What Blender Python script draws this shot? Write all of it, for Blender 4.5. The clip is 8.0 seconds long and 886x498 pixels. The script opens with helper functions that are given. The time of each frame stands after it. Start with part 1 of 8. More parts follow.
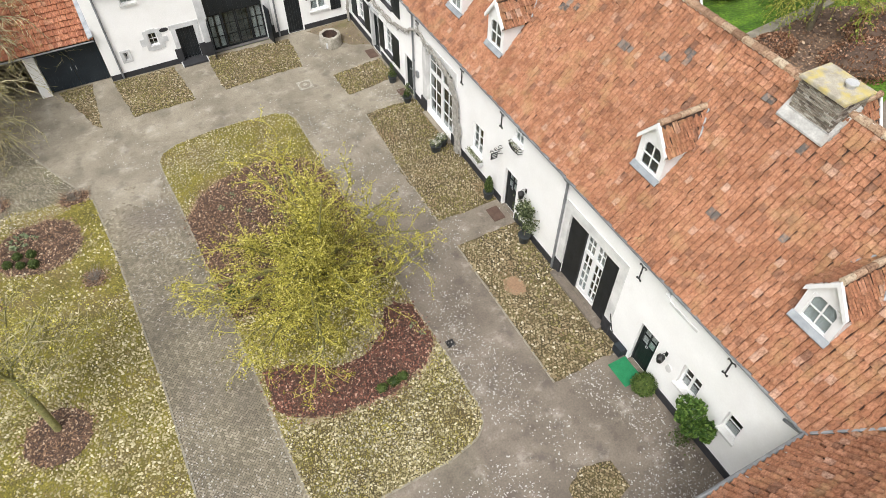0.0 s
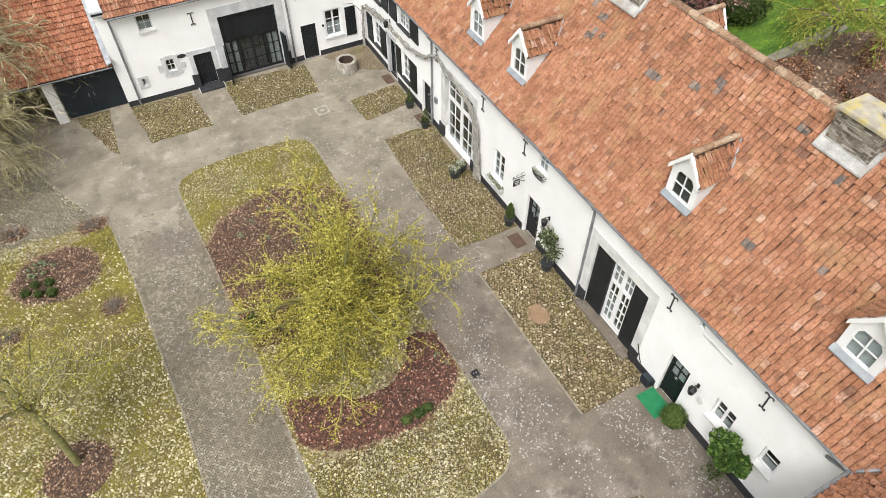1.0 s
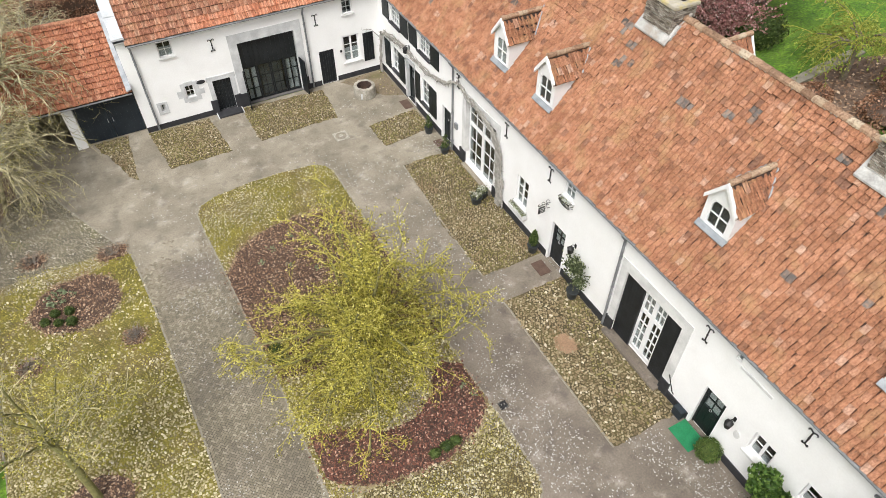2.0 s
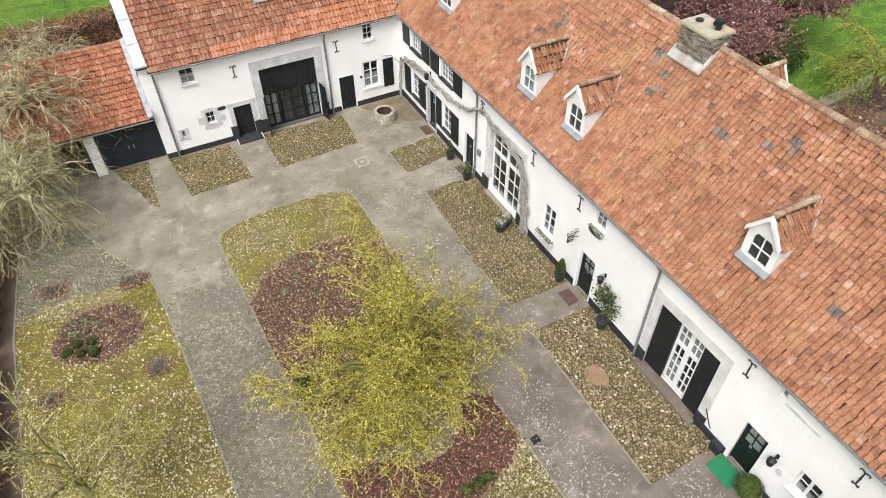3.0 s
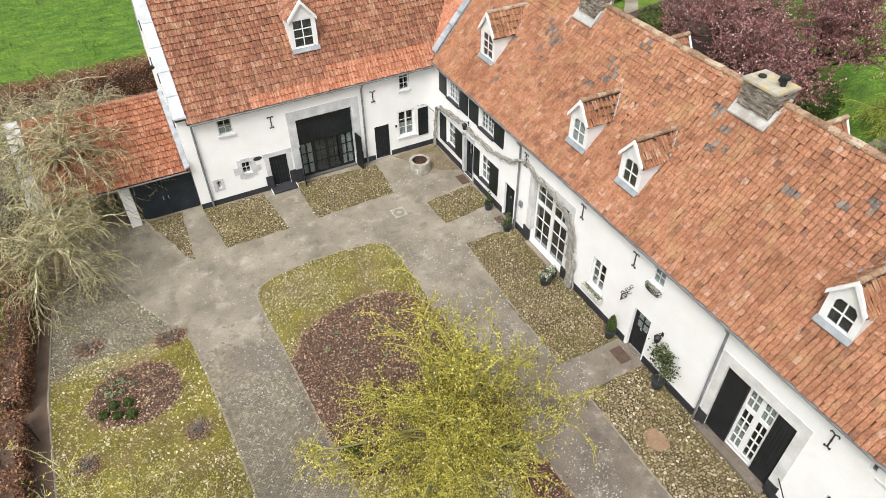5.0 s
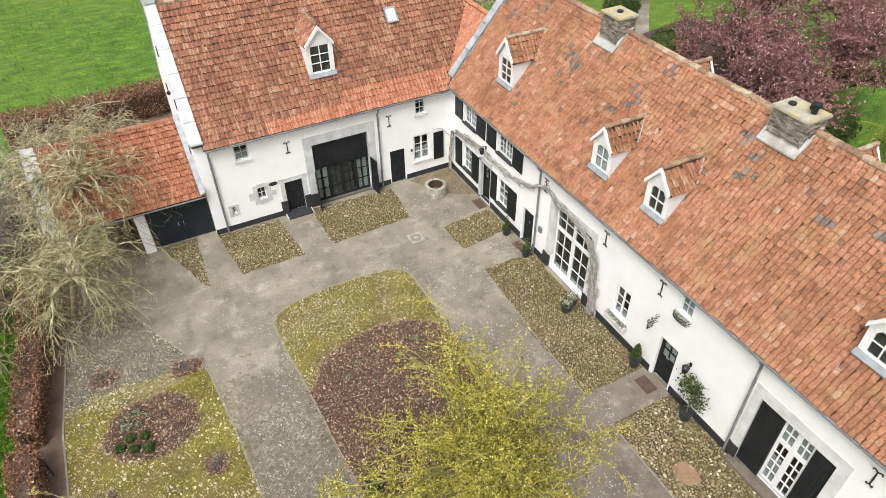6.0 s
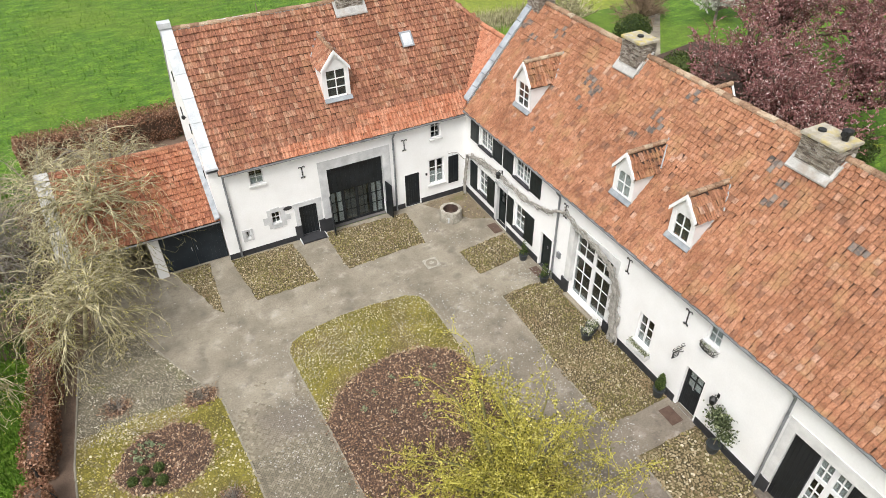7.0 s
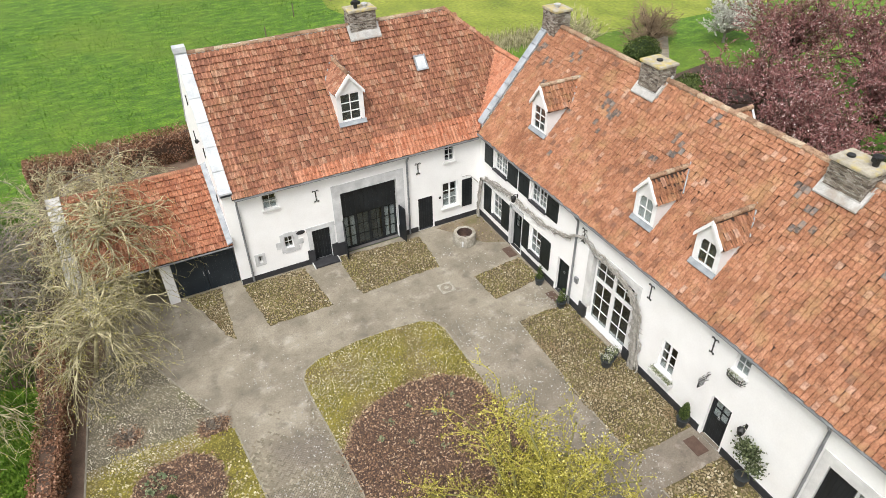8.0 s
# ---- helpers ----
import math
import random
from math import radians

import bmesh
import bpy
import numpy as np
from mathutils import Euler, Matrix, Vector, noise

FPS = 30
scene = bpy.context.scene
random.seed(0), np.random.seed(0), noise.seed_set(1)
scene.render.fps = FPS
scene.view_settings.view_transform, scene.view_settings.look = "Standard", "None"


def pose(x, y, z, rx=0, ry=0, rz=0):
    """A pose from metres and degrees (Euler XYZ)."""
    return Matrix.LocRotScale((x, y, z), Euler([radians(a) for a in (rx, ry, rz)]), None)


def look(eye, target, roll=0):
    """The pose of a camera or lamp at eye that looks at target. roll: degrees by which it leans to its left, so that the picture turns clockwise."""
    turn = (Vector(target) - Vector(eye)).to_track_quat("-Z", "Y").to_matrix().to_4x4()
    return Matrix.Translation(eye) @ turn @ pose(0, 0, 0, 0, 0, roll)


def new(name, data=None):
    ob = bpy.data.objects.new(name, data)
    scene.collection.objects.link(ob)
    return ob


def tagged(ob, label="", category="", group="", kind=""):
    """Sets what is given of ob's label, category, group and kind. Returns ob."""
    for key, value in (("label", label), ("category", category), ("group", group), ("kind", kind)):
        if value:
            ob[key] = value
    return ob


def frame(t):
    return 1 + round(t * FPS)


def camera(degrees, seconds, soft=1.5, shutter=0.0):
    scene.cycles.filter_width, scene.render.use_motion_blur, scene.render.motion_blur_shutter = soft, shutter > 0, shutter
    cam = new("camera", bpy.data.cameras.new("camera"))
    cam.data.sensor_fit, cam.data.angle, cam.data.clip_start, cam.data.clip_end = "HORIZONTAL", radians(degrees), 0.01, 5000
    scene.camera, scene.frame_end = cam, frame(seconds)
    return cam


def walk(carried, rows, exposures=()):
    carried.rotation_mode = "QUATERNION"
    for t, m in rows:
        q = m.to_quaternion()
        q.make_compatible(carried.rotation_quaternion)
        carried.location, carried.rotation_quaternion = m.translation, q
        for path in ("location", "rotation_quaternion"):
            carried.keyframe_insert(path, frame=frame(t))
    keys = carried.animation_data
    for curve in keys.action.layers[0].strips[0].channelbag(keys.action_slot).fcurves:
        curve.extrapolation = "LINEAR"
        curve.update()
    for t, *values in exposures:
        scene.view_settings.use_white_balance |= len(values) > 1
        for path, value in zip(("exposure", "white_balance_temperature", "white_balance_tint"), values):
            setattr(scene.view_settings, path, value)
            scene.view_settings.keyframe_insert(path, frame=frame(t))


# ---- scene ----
cam = camera(67.5, 8.0, soft=0.8)
PATH = [
    (0, (0.118, -0.573, 21.057), (0.725, 0.567, 19.529), 0.2),
    (0.5, (-0.159, -0.211, 21.052), (0.459, 0.948, 19.544), 0.2),
    (1, (-0.449, 0.22, 21.091), (0.176, 1.399, 19.601), 0.1),
    (1.5, (-0.724, 0.614, 21.094), (-0.092, 1.813, 19.623), -0.0),
    (3, (-1.663, 2.019, 21.153), (-1.011, 3.276, 19.741), -0.3),
    (3.5, (-1.964, 2.453, 21.148), (-1.305, 3.728, 19.756), -0.3),
    (4, (-2.227, 2.935, 21.172), (-1.562, 4.228, 19.8), -0.5),
    (4.5, (-2.494, 3.356, 21.18), (-1.822, 4.668, 19.828), -0.5),
    (6, (-3.183, 4.685, 21.3), (-2.494, 6.045, 20.006), -0.8),
    (6.5, (-3.339, 5.053, 21.282), (-2.646, 6.432, 20.009), -0.9),
    (7, (-3.492, 5.465, 21.275), (-2.795, 6.862, 20.024), -1.0),
    (7.5, (-3.661, 5.817, 21.238), (-2.958, 7.23, 20.01), -1.1),
    (8, (-3.863, 6.218, 21.234), (-3.153, 7.647, 20.029), -1.1),
]
walk(cam, [(t, look(eye, target, roll)) for t, eye, target, roll in PATH], [(0.0, 0.36), (8.0, 0.36)])

# ---- light ----
SUN_EL, SUN_AZ = 57.0, 230.0   # soft light from the south-west under thin cloud
world = bpy.data.worlds.new("overcast_sky")
scene.world = world
world.use_nodes = True
wt = world.node_tree
wt.nodes.clear()
sky = wt.nodes.new("ShaderNodeTexSky")
sky.sky_type = "NISHITA"
sky.sun_disc = False
sky.sun_elevation, sky.sun_rotation = radians(SUN_EL), radians(SUN_AZ)
sky.air_density, sky.dust_density, sky.ozone_density = 1.0, 4.0, 1.0
hue = wt.nodes.new("ShaderNodeHueSaturation")
hue.inputs["Saturation"].default_value = 0.2
bg = wt.nodes.new("ShaderNodeBackground")
bg.inputs["Strength"].default_value = 0.165
wo = wt.nodes.new("ShaderNodeOutputWorld")
wt.links.new(sky.outputs[0], hue.inputs["Color"])
wt.links.new(hue.outputs[0], bg.inputs["Color"])
wt.links.new(bg.outputs[0], wo.inputs["Surface"])

sun = new("sun", bpy.data.lights.new("sun", "SUN"))
sun.data.energy, sun.data.angle, sun.data.color = 1.8, radians(28), (1.0, 0.98, 0.95)
_az = radians(SUN_AZ)
sun.matrix_world = look((math.sin(_az) * 60, math.cos(_az) * 60, 60 * math.tan(radians(SUN_EL))), (0, 0, 0))


# ---- materials ----
def nodes_of(name, rough=0.8, metal=0.0):
    m = bpy.data.materials.new(name)
    m.use_nodes = True
    nt = m.node_tree
    b = nt.nodes["Principled BSDF"]
    b.inputs["Roughness"].default_value = rough
    b.inputs["Metallic"].default_value = metal
    return m, nt, b


def ramp_node(nt, stops):
    r = nt.nodes.new("ShaderNodeValToRGB")
    el = r.color_ramp.elements
    while len(el) < len(stops):
        el.new(0.5)
    for e, (p, c) in zip(el, stops):
        e.position, e.color = p, (*c, 1)
    return r


def noise_node(nt, scale, detail=4.0, coord="Object", stretch=None, rough=0.55):
    tc = nt.nodes.new("ShaderNodeNewGeometry" if coord == "Position" else "ShaderNodeTexCoord")
    n = nt.nodes.new("ShaderNodeTexNoise")
    n.inputs["Scale"].default_value, n.inputs["Detail"].default_value = scale, detail
    n.inputs["Roughness"].default_value = rough
    src = tc.outputs[coord]
    if stretch:
        mp = nt.nodes.new("ShaderNodeMapping")
        mp.inputs["Scale"].default_value = stretch
        nt.links.new(src, mp.inputs["Vector"])
        src = mp.outputs[0]
    nt.links.new(src, n.inputs["Vector"])
    return n


def mix_node(nt, kind, fac, a, b):
    x = nt.nodes.new("ShaderNodeMix")
    x.data_type, x.blend_type = "RGBA", kind
    for sock, val in ((x.inputs[0], fac), (x.inputs[6], a), (x.inputs[7], b)):
        if isinstance(val, (int, float)):
            sock.default_value = val
        elif isinstance(val, tuple):
            sock.default_value = (*val, 1)
        else:
            nt.links.new(val, sock)
    return x.outputs[2]


def math_node(nt, op, a, b=0.0):
    x = nt.nodes.new("ShaderNodeMath")
    x.operation = op
    for sock, val in ((x.inputs[0], a), (x.inputs[1], b)):
        if isinstance(val, (int, float)):
            sock.default_value = val
        else:
            nt.links.new(val, sock)
    return x.outputs[0]


def random_node(nt):
    """One random value for a piece: an object of its own, or an island of a joined mesh."""
    o = nt.nodes.new("ShaderNodeObjectInfo").outputs["Random"]
    g = nt.nodes.new("ShaderNodeNewGeometry").outputs["Random Per Island"]
    return math_node(nt, "FRACT", math_node(nt, "ADD", o, g))


def grade(nt, sock, lo, hi, a=0.0, b=1.0):
    m = nt.nodes.new("ShaderNodeMapRange")
    for i, v in enumerate((lo, hi, a, b)):
        m.inputs[i + 1].default_value = v
    nt.links.new(sock, m.inputs[0])
    return m.outputs[0]


def surface(name, stops, scale=3.0, rough=0.85, metal=0.0, fine=40.0, grain=0.25, bump=0.25, depth=0.01,
            pieces=None, stain=None, stretch=None, spec=0.5):
    """Two scales of noise, optional per-piece colours, optional stains (scale, colour, lo, hi)."""
    m, nt, b = nodes_of(name, rough, metal)
    big = noise_node(nt, scale, 5, stretch=stretch)
    if pieces:
        rp = ramp_node(nt, pieces)
        nt.links.new(random_node(nt), rp.inputs[0])
        col = rp.outputs[0]
        tone = ramp_node(nt, stops)
        nt.links.new(big.outputs[0], tone.inputs[0])
        col = mix_node(nt, "MULTIPLY", 1.0, col, tone.outputs[0])
    else:
        rp = ramp_node(nt, stops)
        nt.links.new(big.outputs[0], rp.inputs[0])
        col = rp.outputs[0]
    fn = noise_node(nt, fine, 3, stretch=stretch)
    g = grade(nt, fn.outputs[0], 0.25, 0.75, 1 - grain, 1 + grain)
    cmb = nt.nodes.new("ShaderNodeCombineColor")
    for i in range(3):
        nt.links.new(g, cmb.inputs[i])
    col = mix_node(nt, "MULTIPLY", 1.0, col, cmb.outputs[0])
    if stain:
        sc, scol, lo, hi, amount = stain
        sn = noise_node(nt, sc, 6)
        col = mix_node(nt, "MIX", grade(nt, sn.outputs[0], lo, hi, 0.0, amount), col, scol)
    nt.links.new(col, b.inputs["Base Color"])
    b.inputs["Specular IOR Level"].default_value = spec
    nt.links.new(grade(nt, fn.outputs[0], 0.3, 0.7, max(rough - 0.1, 0.02), min(rough + 0.1, 1)), b.inputs["Roughness"])
    if bump:
        bp = nt.nodes.new("ShaderNodeBump")
        bp.inputs["Strength"].default_value, bp.inputs["Distance"].default_value = bump, depth
        nt.links.new(fn.outputs[0], bp.inputs["Height"])
        nt.links.new(bp.outputs[0], b.inputs["Normal"])
    return m


W3 = lambda v: (v, v, v)
M = {}
M["plaster"] = surface("white_limewash", [(0.3, (0.82, 0.815, 0.80)), (0.7, (0.89, 0.888, 0.88))], 0.8, 0.9, fine=14, grain=0.03,
                       bump=0.35, depth=0.02, stain=(0.55, (0.62, 0.58, 0.52), 0.62, 0.85, 0.35))
M["stone"] = surface("grey_dressed_stone", [(0.3, (0.45, 0.455, 0.46)), (0.7, (0.64, 0.645, 0.645))], 2.2, 0.85, fine=30, grain=0.12, bump=0.3)
M["palestone"] = surface("pale_painted_stone", [(0.3, (0.60, 0.60, 0.58)), (0.7, (0.76, 0.755, 0.74))], 1.8, 0.85, fine=30, grain=0.08, bump=0.3,
                          stain=(1.0, (0.46, 0.46, 0.455), 0.45, 0.65, 0.75))
M["black"] = surface("black_gloss_paint", [(0.3, (0.008, 0.010, 0.011)), (0.7, (0.020, 0.023, 0.026))], 2.0, 0.45, fine=50, grain=0.2, bump=0.1, depth=0.003, spec=0.3)
M["green"] = surface("bottle_green_paint", [(0.3, (0.005, 0.009, 0.009)), (0.7, (0.010, 0.016, 0.016))], 2.0, 0.45, fine=50, grain=0.2, bump=0.1, depth=0.003, spec=0.3)
M["slateblue"] = surface("dark_blue_door_paint", [(0.3, (0.014, 0.020, 0.026)), (0.7, (0.026, 0.034, 0.042))], 1.5, 0.5, fine=40, grain=0.15, bump=0.1, depth=0.003, spec=0.3)
M["plinth"] = surface("tarred_plinth", [(0.3, (0.018, 0.019, 0.022)), (0.7, (0.040, 0.040, 0.044))], 2.0, 0.7, fine=30, grain=0.25, bump=0.3)
M["white"] = surface("white_window_paint", [(0.3, W3(0.76)), (0.7, W3(0.84))], 2.0, 0.5, fine=40, grain=0.04, bump=0.08, depth=0.003)
M["iron"] = surface("black_wrought_iron", [(0.3, W3(0.012)), (0.7, W3(0.03))], 8, 0.5, metal=0.3, fine=60, grain=0.2, bump=0.2, depth=0.003)
M["zinc"] = surface("weathered_zinc", [(0.3, (0.16, 0.17, 0.18)), (0.7, (0.30, 0.31, 0.32))], 2.5, 0.55, metal=0.35, fine=30, grain=0.15, bump=0.1, depth=0.004)
M["lead"] = surface("grey_lead_flashing", [(0.3, (0.22, 0.24, 0.26)), (0.7, (0.36, 0.38, 0.40))], 3, 0.6, metal=0.15, fine=30, grain=0.12, bump=0.2)
M["coping"] = surface("grey_coping_slabs", [(0.3, (0.42, 0.44, 0.46)), (0.7, (0.66, 0.68, 0.70))], 1.6, 0.8, fine=25, grain=0.12, bump=0.3)
M["coping_old"] = surface("stained_mossy_coping_slabs", [(0.3, (0.36, 0.35, 0.33)), (0.7, (0.58, 0.57, 0.55))], 1.8, 0.88, fine=25, grain=0.2, bump=0.4,
                          stain=(2.4, (0.17, 0.16, 0.10), 0.46, 0.64, 0.75))
M["coping_dark"] = surface("blue_grey_coping_slabs", [(0.3, (0.25, 0.28, 0.31)), (0.7, (0.44, 0.47, 0.50))], 1.6, 0.8, fine=25, grain=0.15, bump=0.3,
                           stain=(1.4, (0.20, 0.19, 0.17), 0.55, 0.7, 0.6))
M["apron"] = surface("stained_grey_mortar", [(0.3, (0.30, 0.29, 0.275)), (0.7, (0.50, 0.49, 0.47))], 2.5, 0.9, fine=20, grain=0.18, bump=0.5, stain=(1.6, (0.30, 0.25, 0.20), 0.5, 0.66, 0.7))
M["mortar"] = surface("lime_mortar_render", [(0.3, (0.58, 0.57, 0.55)), (0.7, (0.76, 0.75, 0.73))], 3, 0.9, fine=25, grain=0.12, bump=0.4)
M["brick"] = surface("grey_weathered_brick", [(0.3, W3(0.75)), (0.7, W3(1.1))], 2.5, 0.92, fine=35, grain=0.3, bump=0.5,
                     pieces=[(0.0, (0.10, 0.08, 0.065)), (0.3, (0.21, 0.175, 0.14)), (0.65, (0.30, 0.265, 0.22)), (1.0, (0.42, 0.385, 0.34))])
M["cap"] = surface("lichened_concrete_cap", [(0.3, (0.30, 0.27, 0.21)), (0.7, (0.46, 0.42, 0.34))], 4, 0.9, fine=30, grain=0.2, bump=0.4,
                   stain=(3.2, (0.52, 0.41, 0.09), 0.46, 0.64, 0.7))
M["cap2"] = surface("grey_concrete_cap", [(0.3, (0.30, 0.27, 0.21)), (0.7, (0.46, 0.42, 0.34))], 4, 0.9, fine=30, grain=0.2, bump=0.4,
                    stain=(3.2, (0.52, 0.41, 0.10), 0.48, 0.64, 0.65))
M["metalwhite"] = surface("pale_flue_metal", [(0.3, W3(0.5)), (0.7, W3(0.62))], 6, 0.4, metal=0.3, grain=0.1, bump=0.05)


def tile_material(name, pieces, dirt, dirt_amount, lichen, streak=None, mottle=0.6, patches=0.0):
    m, nt, b = nodes_of(name, 0.9)
    b.inputs["Specular IOR Level"].default_value = 0.25
    rp = ramp_node(nt, pieces)
    nt.links.new(random_node(nt), rp.inputs[0])
    col = rp.outputs[0]
    fn = noise_node(nt, 15, 6, rough=0.75, stretch=streak, coord="Position")
    col = mix_node(nt, "MULTIPLY", grade(nt, fn.outputs[0], 0.42, 0.68, 0.0, mottle), col, (0.36, 0.29, 0.27))
    bigs = noise_node(nt, 0.55, 6, rough=0.7, coord="Position")
    col = mix_node(nt, "MULTIPLY", grade(nt, bigs.outputs[0], 0.45, 0.68, 0.0, dirt_amount), col, dirt)
    if patches:
        pm = noise_node(nt, 1.7, 5, rough=0.65, coord="Position")
        col = mix_node(nt, "MULTIPLY", grade(nt, pm.outputs[0], 0.47, 0.62, 0.0, 0.55 * patches), col, (0.70, 0.70, 0.66))
        py = noise_node(nt, 1.1, 4, coord="Position", stretch=(1.0, 1.0, 1.3))
        col = mix_node(nt, "MIX", grade(nt, py.outputs[0], 0.53, 0.68, 0.0, 0.45 * patches), col, (0.40, 0.255, 0.125))
    pale = noise_node(nt, 7.5, 4, coord="Position")
    col = mix_node(nt, "MIX", grade(nt, pale.outputs[0], 0.60, 0.74, 0.0, 0.3), col, (0.60, 0.42, 0.31))
    li = noise_node(nt, 3.1, 5, coord="Position")
    col = mix_node(nt, "MIX", grade(nt, li.outputs[0], 0.70, 0.78, 0.0, lichen), col, (0.48, 0.40, 0.20))
    fl = noise_node(nt, 26, 3, coord="Position")
    col = mix_node(nt, "MIX", grade(nt, fl.outputs[0], 0.64, 0.72, 0.0, 0.35), col, (0.66, 0.50, 0.39))
    sp = noise_node(nt, 8.5, 5, rough=0.7, coord="Position")
    col = mix_node(nt, "MIX", grade(nt, sp.outputs[0], 0.57, 0.67, 0.0, 0.75), col, (0.13, 0.075, 0.052))
    dk = noise_node(nt, 7.5, 6, rough=0.8, coord="Position")
    col = mix_node(nt, "MULTIPLY", grade(nt, dk.outputs[0], 0.52, 0.62, 0.0, 0.75), col, (0.50, 0.41, 0.37))
    nt.links.new(col, b.inputs["Base Color"])
    bp = nt.nodes.new("ShaderNodeBump")
    bp.inputs["Strength"].default_value, bp.inputs["Distance"].default_value = 0.8, 0.014
    nt.links.new(fn.outputs[0], bp.inputs["Height"])
    nt.links.new(bp.outputs[0], b.inputs["Normal"])
    return m


M["tile"] = tile_material("old_orange_clay_tile", [
    (0.0, (0.28, 0.150, 0.100)), (0.07, (0.38, 0.182, 0.105)), (0.35, (0.44, 0.208, 0.118)), (0.70, (0.49, 0.238, 0.138)),
    (0.95, (0.52, 0.272, 0.170)), (1.0, (0.58, 0.38, 0.28))], (0.60, 0.53, 0.50), 0.65, 0.5, (0.8, 1.5, 0.8), 0.9, 1.0)
M["tile_north"] = tile_material("dark_red_clay_tile", [
    (0.0, (0.31, 0.145, 0.096)), (0.2, (0.385, 0.176, 0.112)), (0.5, (0.44, 0.204, 0.126)), (0.8, (0.51, 0.252, 0.160)),
    (1.0, (0.54, 0.33, 0.225))], (0.50, 0.45, 0.42), 0.62, 0.35, (2.0, 0.4, 0.4), 1.0, 0.5)
M["tile_garage"] = tile_material("red_orange_garage_tile", [
    (0.0, (0.36, 0.150, 0.092)), (0.3, (0.45, 0.190, 0.110)), (0.7, (0.52, 0.230, 0.132)), (1.0, (0.58, 0.30, 0.19))], (0.62, 0.56, 0.46), 0.6, 0.6, (2.0, 0.4, 0.4), 1.0)
M["tile_ridge"] = tile_material("lichened_ridge_tile", [
    (0.0, (0.27, 0.17, 0.11)), (0.4, (0.40, 0.26, 0.17)), (0.8, (0.48, 0.36, 0.25)), (1.0, (0.54, 0.45, 0.33))], (0.6, 0.55, 0.5), 0.6, 0.9)
M["tile_fresh"] = tile_material("fresh_orange_clay_tile", [
    (0.0, (0.47, 0.185, 0.105)), (0.5, (0.56, 0.245, 0.145)), (1.0, (0.62, 0.31, 0.20))], (0.75, 0.66, 0.6), 0.4, 0.1)
M["slate"] = surface("grey_slate_tile", [(0.3, W3(0.8)), (0.7, W3(1.1))], 3, 0.8, fine=30, grain=0.2, bump=0.3,
                     pieces=[(0, (0.060, 0.052, 0.047)), (0.6, (0.115, 0.098, 0.088)), (1, (0.20, 0.175, 0.155))], stain=(9.0, (0.32, 0.19, 0.125), 0.46, 0.62, 0.75))
M["underroof"] = surface("dark_roof_boarding", [(0.3, (0.03, 0.018, 0.013)), (0.7, (0.055, 0.032, 0.023))], 3, 0.95)

gm, gt, gb = nodes_of("window_glass", 0.05)
gt.nodes.remove(gb)
_tr = gt.nodes.new("ShaderNodeBsdfTransparent")
_tr.inputs[0].default_value = (0.72, 0.76, 0.76, 1)
_gl = gt.nodes.new("ShaderNodeBsdfGlossy")
_gl.inputs["Roughness"].default_value = 0.03
_lw = gt.nodes.new("ShaderNodeLayerWeight")
_lw.inputs[0].default_value = 0.5
_gloss = math_node(gt, "ADD", math_node(gt, "MULTIPLY", math_node(gt, "POWER", _lw.outputs["Facing"], 4.0), 0.9), 0.07)
_mx = gt.nodes.new("ShaderNodeMixShader")
gt.links.new(_gloss, _mx.inputs[0])
gt.links.new(_tr.outputs[0], _mx.inputs[1])
gt.links.new(_gl.outputs[0], _mx.inputs[2])
gt.links.new(_mx.outputs[0], gt.nodes["Material Output"].inputs["Surface"])
M["glass"] = gm
M["curtain"] = surface("pale_net_curtain", [(0.3, W3(0.72)), (0.7, W3(0.84))], 6, 0.95, fine=30, grain=0.1, bump=0.2, stretch=(1, 1, 0.1))
# indoor dimness is put into this dark colour for walls, floors and backings
M["room"] = surface("darkened_room_surface", [(0.3, (0.10, 0.095, 0.09)), (0.7, (0.15, 0.14, 0.13))], 1.0, 0.9)

M["paver"] = surface("grey_brick_paver", [(0.3, (0.78, 0.77, 0.74)), (0.7, (1.12, 1.11, 1.08))], 0.45, 0.9, fine=26, grain=0.22, bump=0.4,
                     pieces=[(0, (0.165, 0.144, 0.105)), (0.4, (0.22, 0.193, 0.144)), (0.8, (0.265, 0.235, 0.178)), (1, (0.35, 0.312, 0.245))],
                     stain=(0.30, (0.150, 0.125, 0.108), 0.5, 0.66, 0.65))
M["joint"] = surface("sandy_paving_joint", [(0.3, (0.055, 0.048, 0.034)), (0.7, (0.12, 0.105, 0.075))], 0.5, 0.95, fine=22, grain=0.3, bump=0.4,
                     stain=(0.3, (0.16, 0.17, 0.08), 0.55, 0.7, 0.5))
M["concrete"] = surface("worn_grey_concrete", [(0.25, (0.165, 0.143, 0.107)), (0.5, (0.245, 0.215, 0.164)), (0.78, (0.36, 0.320, 0.25))], 0.55, 0.92, fine=16,
                        grain=0.24, bump=0.3, stain=(1.3, (0.12, 0.105, 0.085), 0.53, 0.7, 0.6))


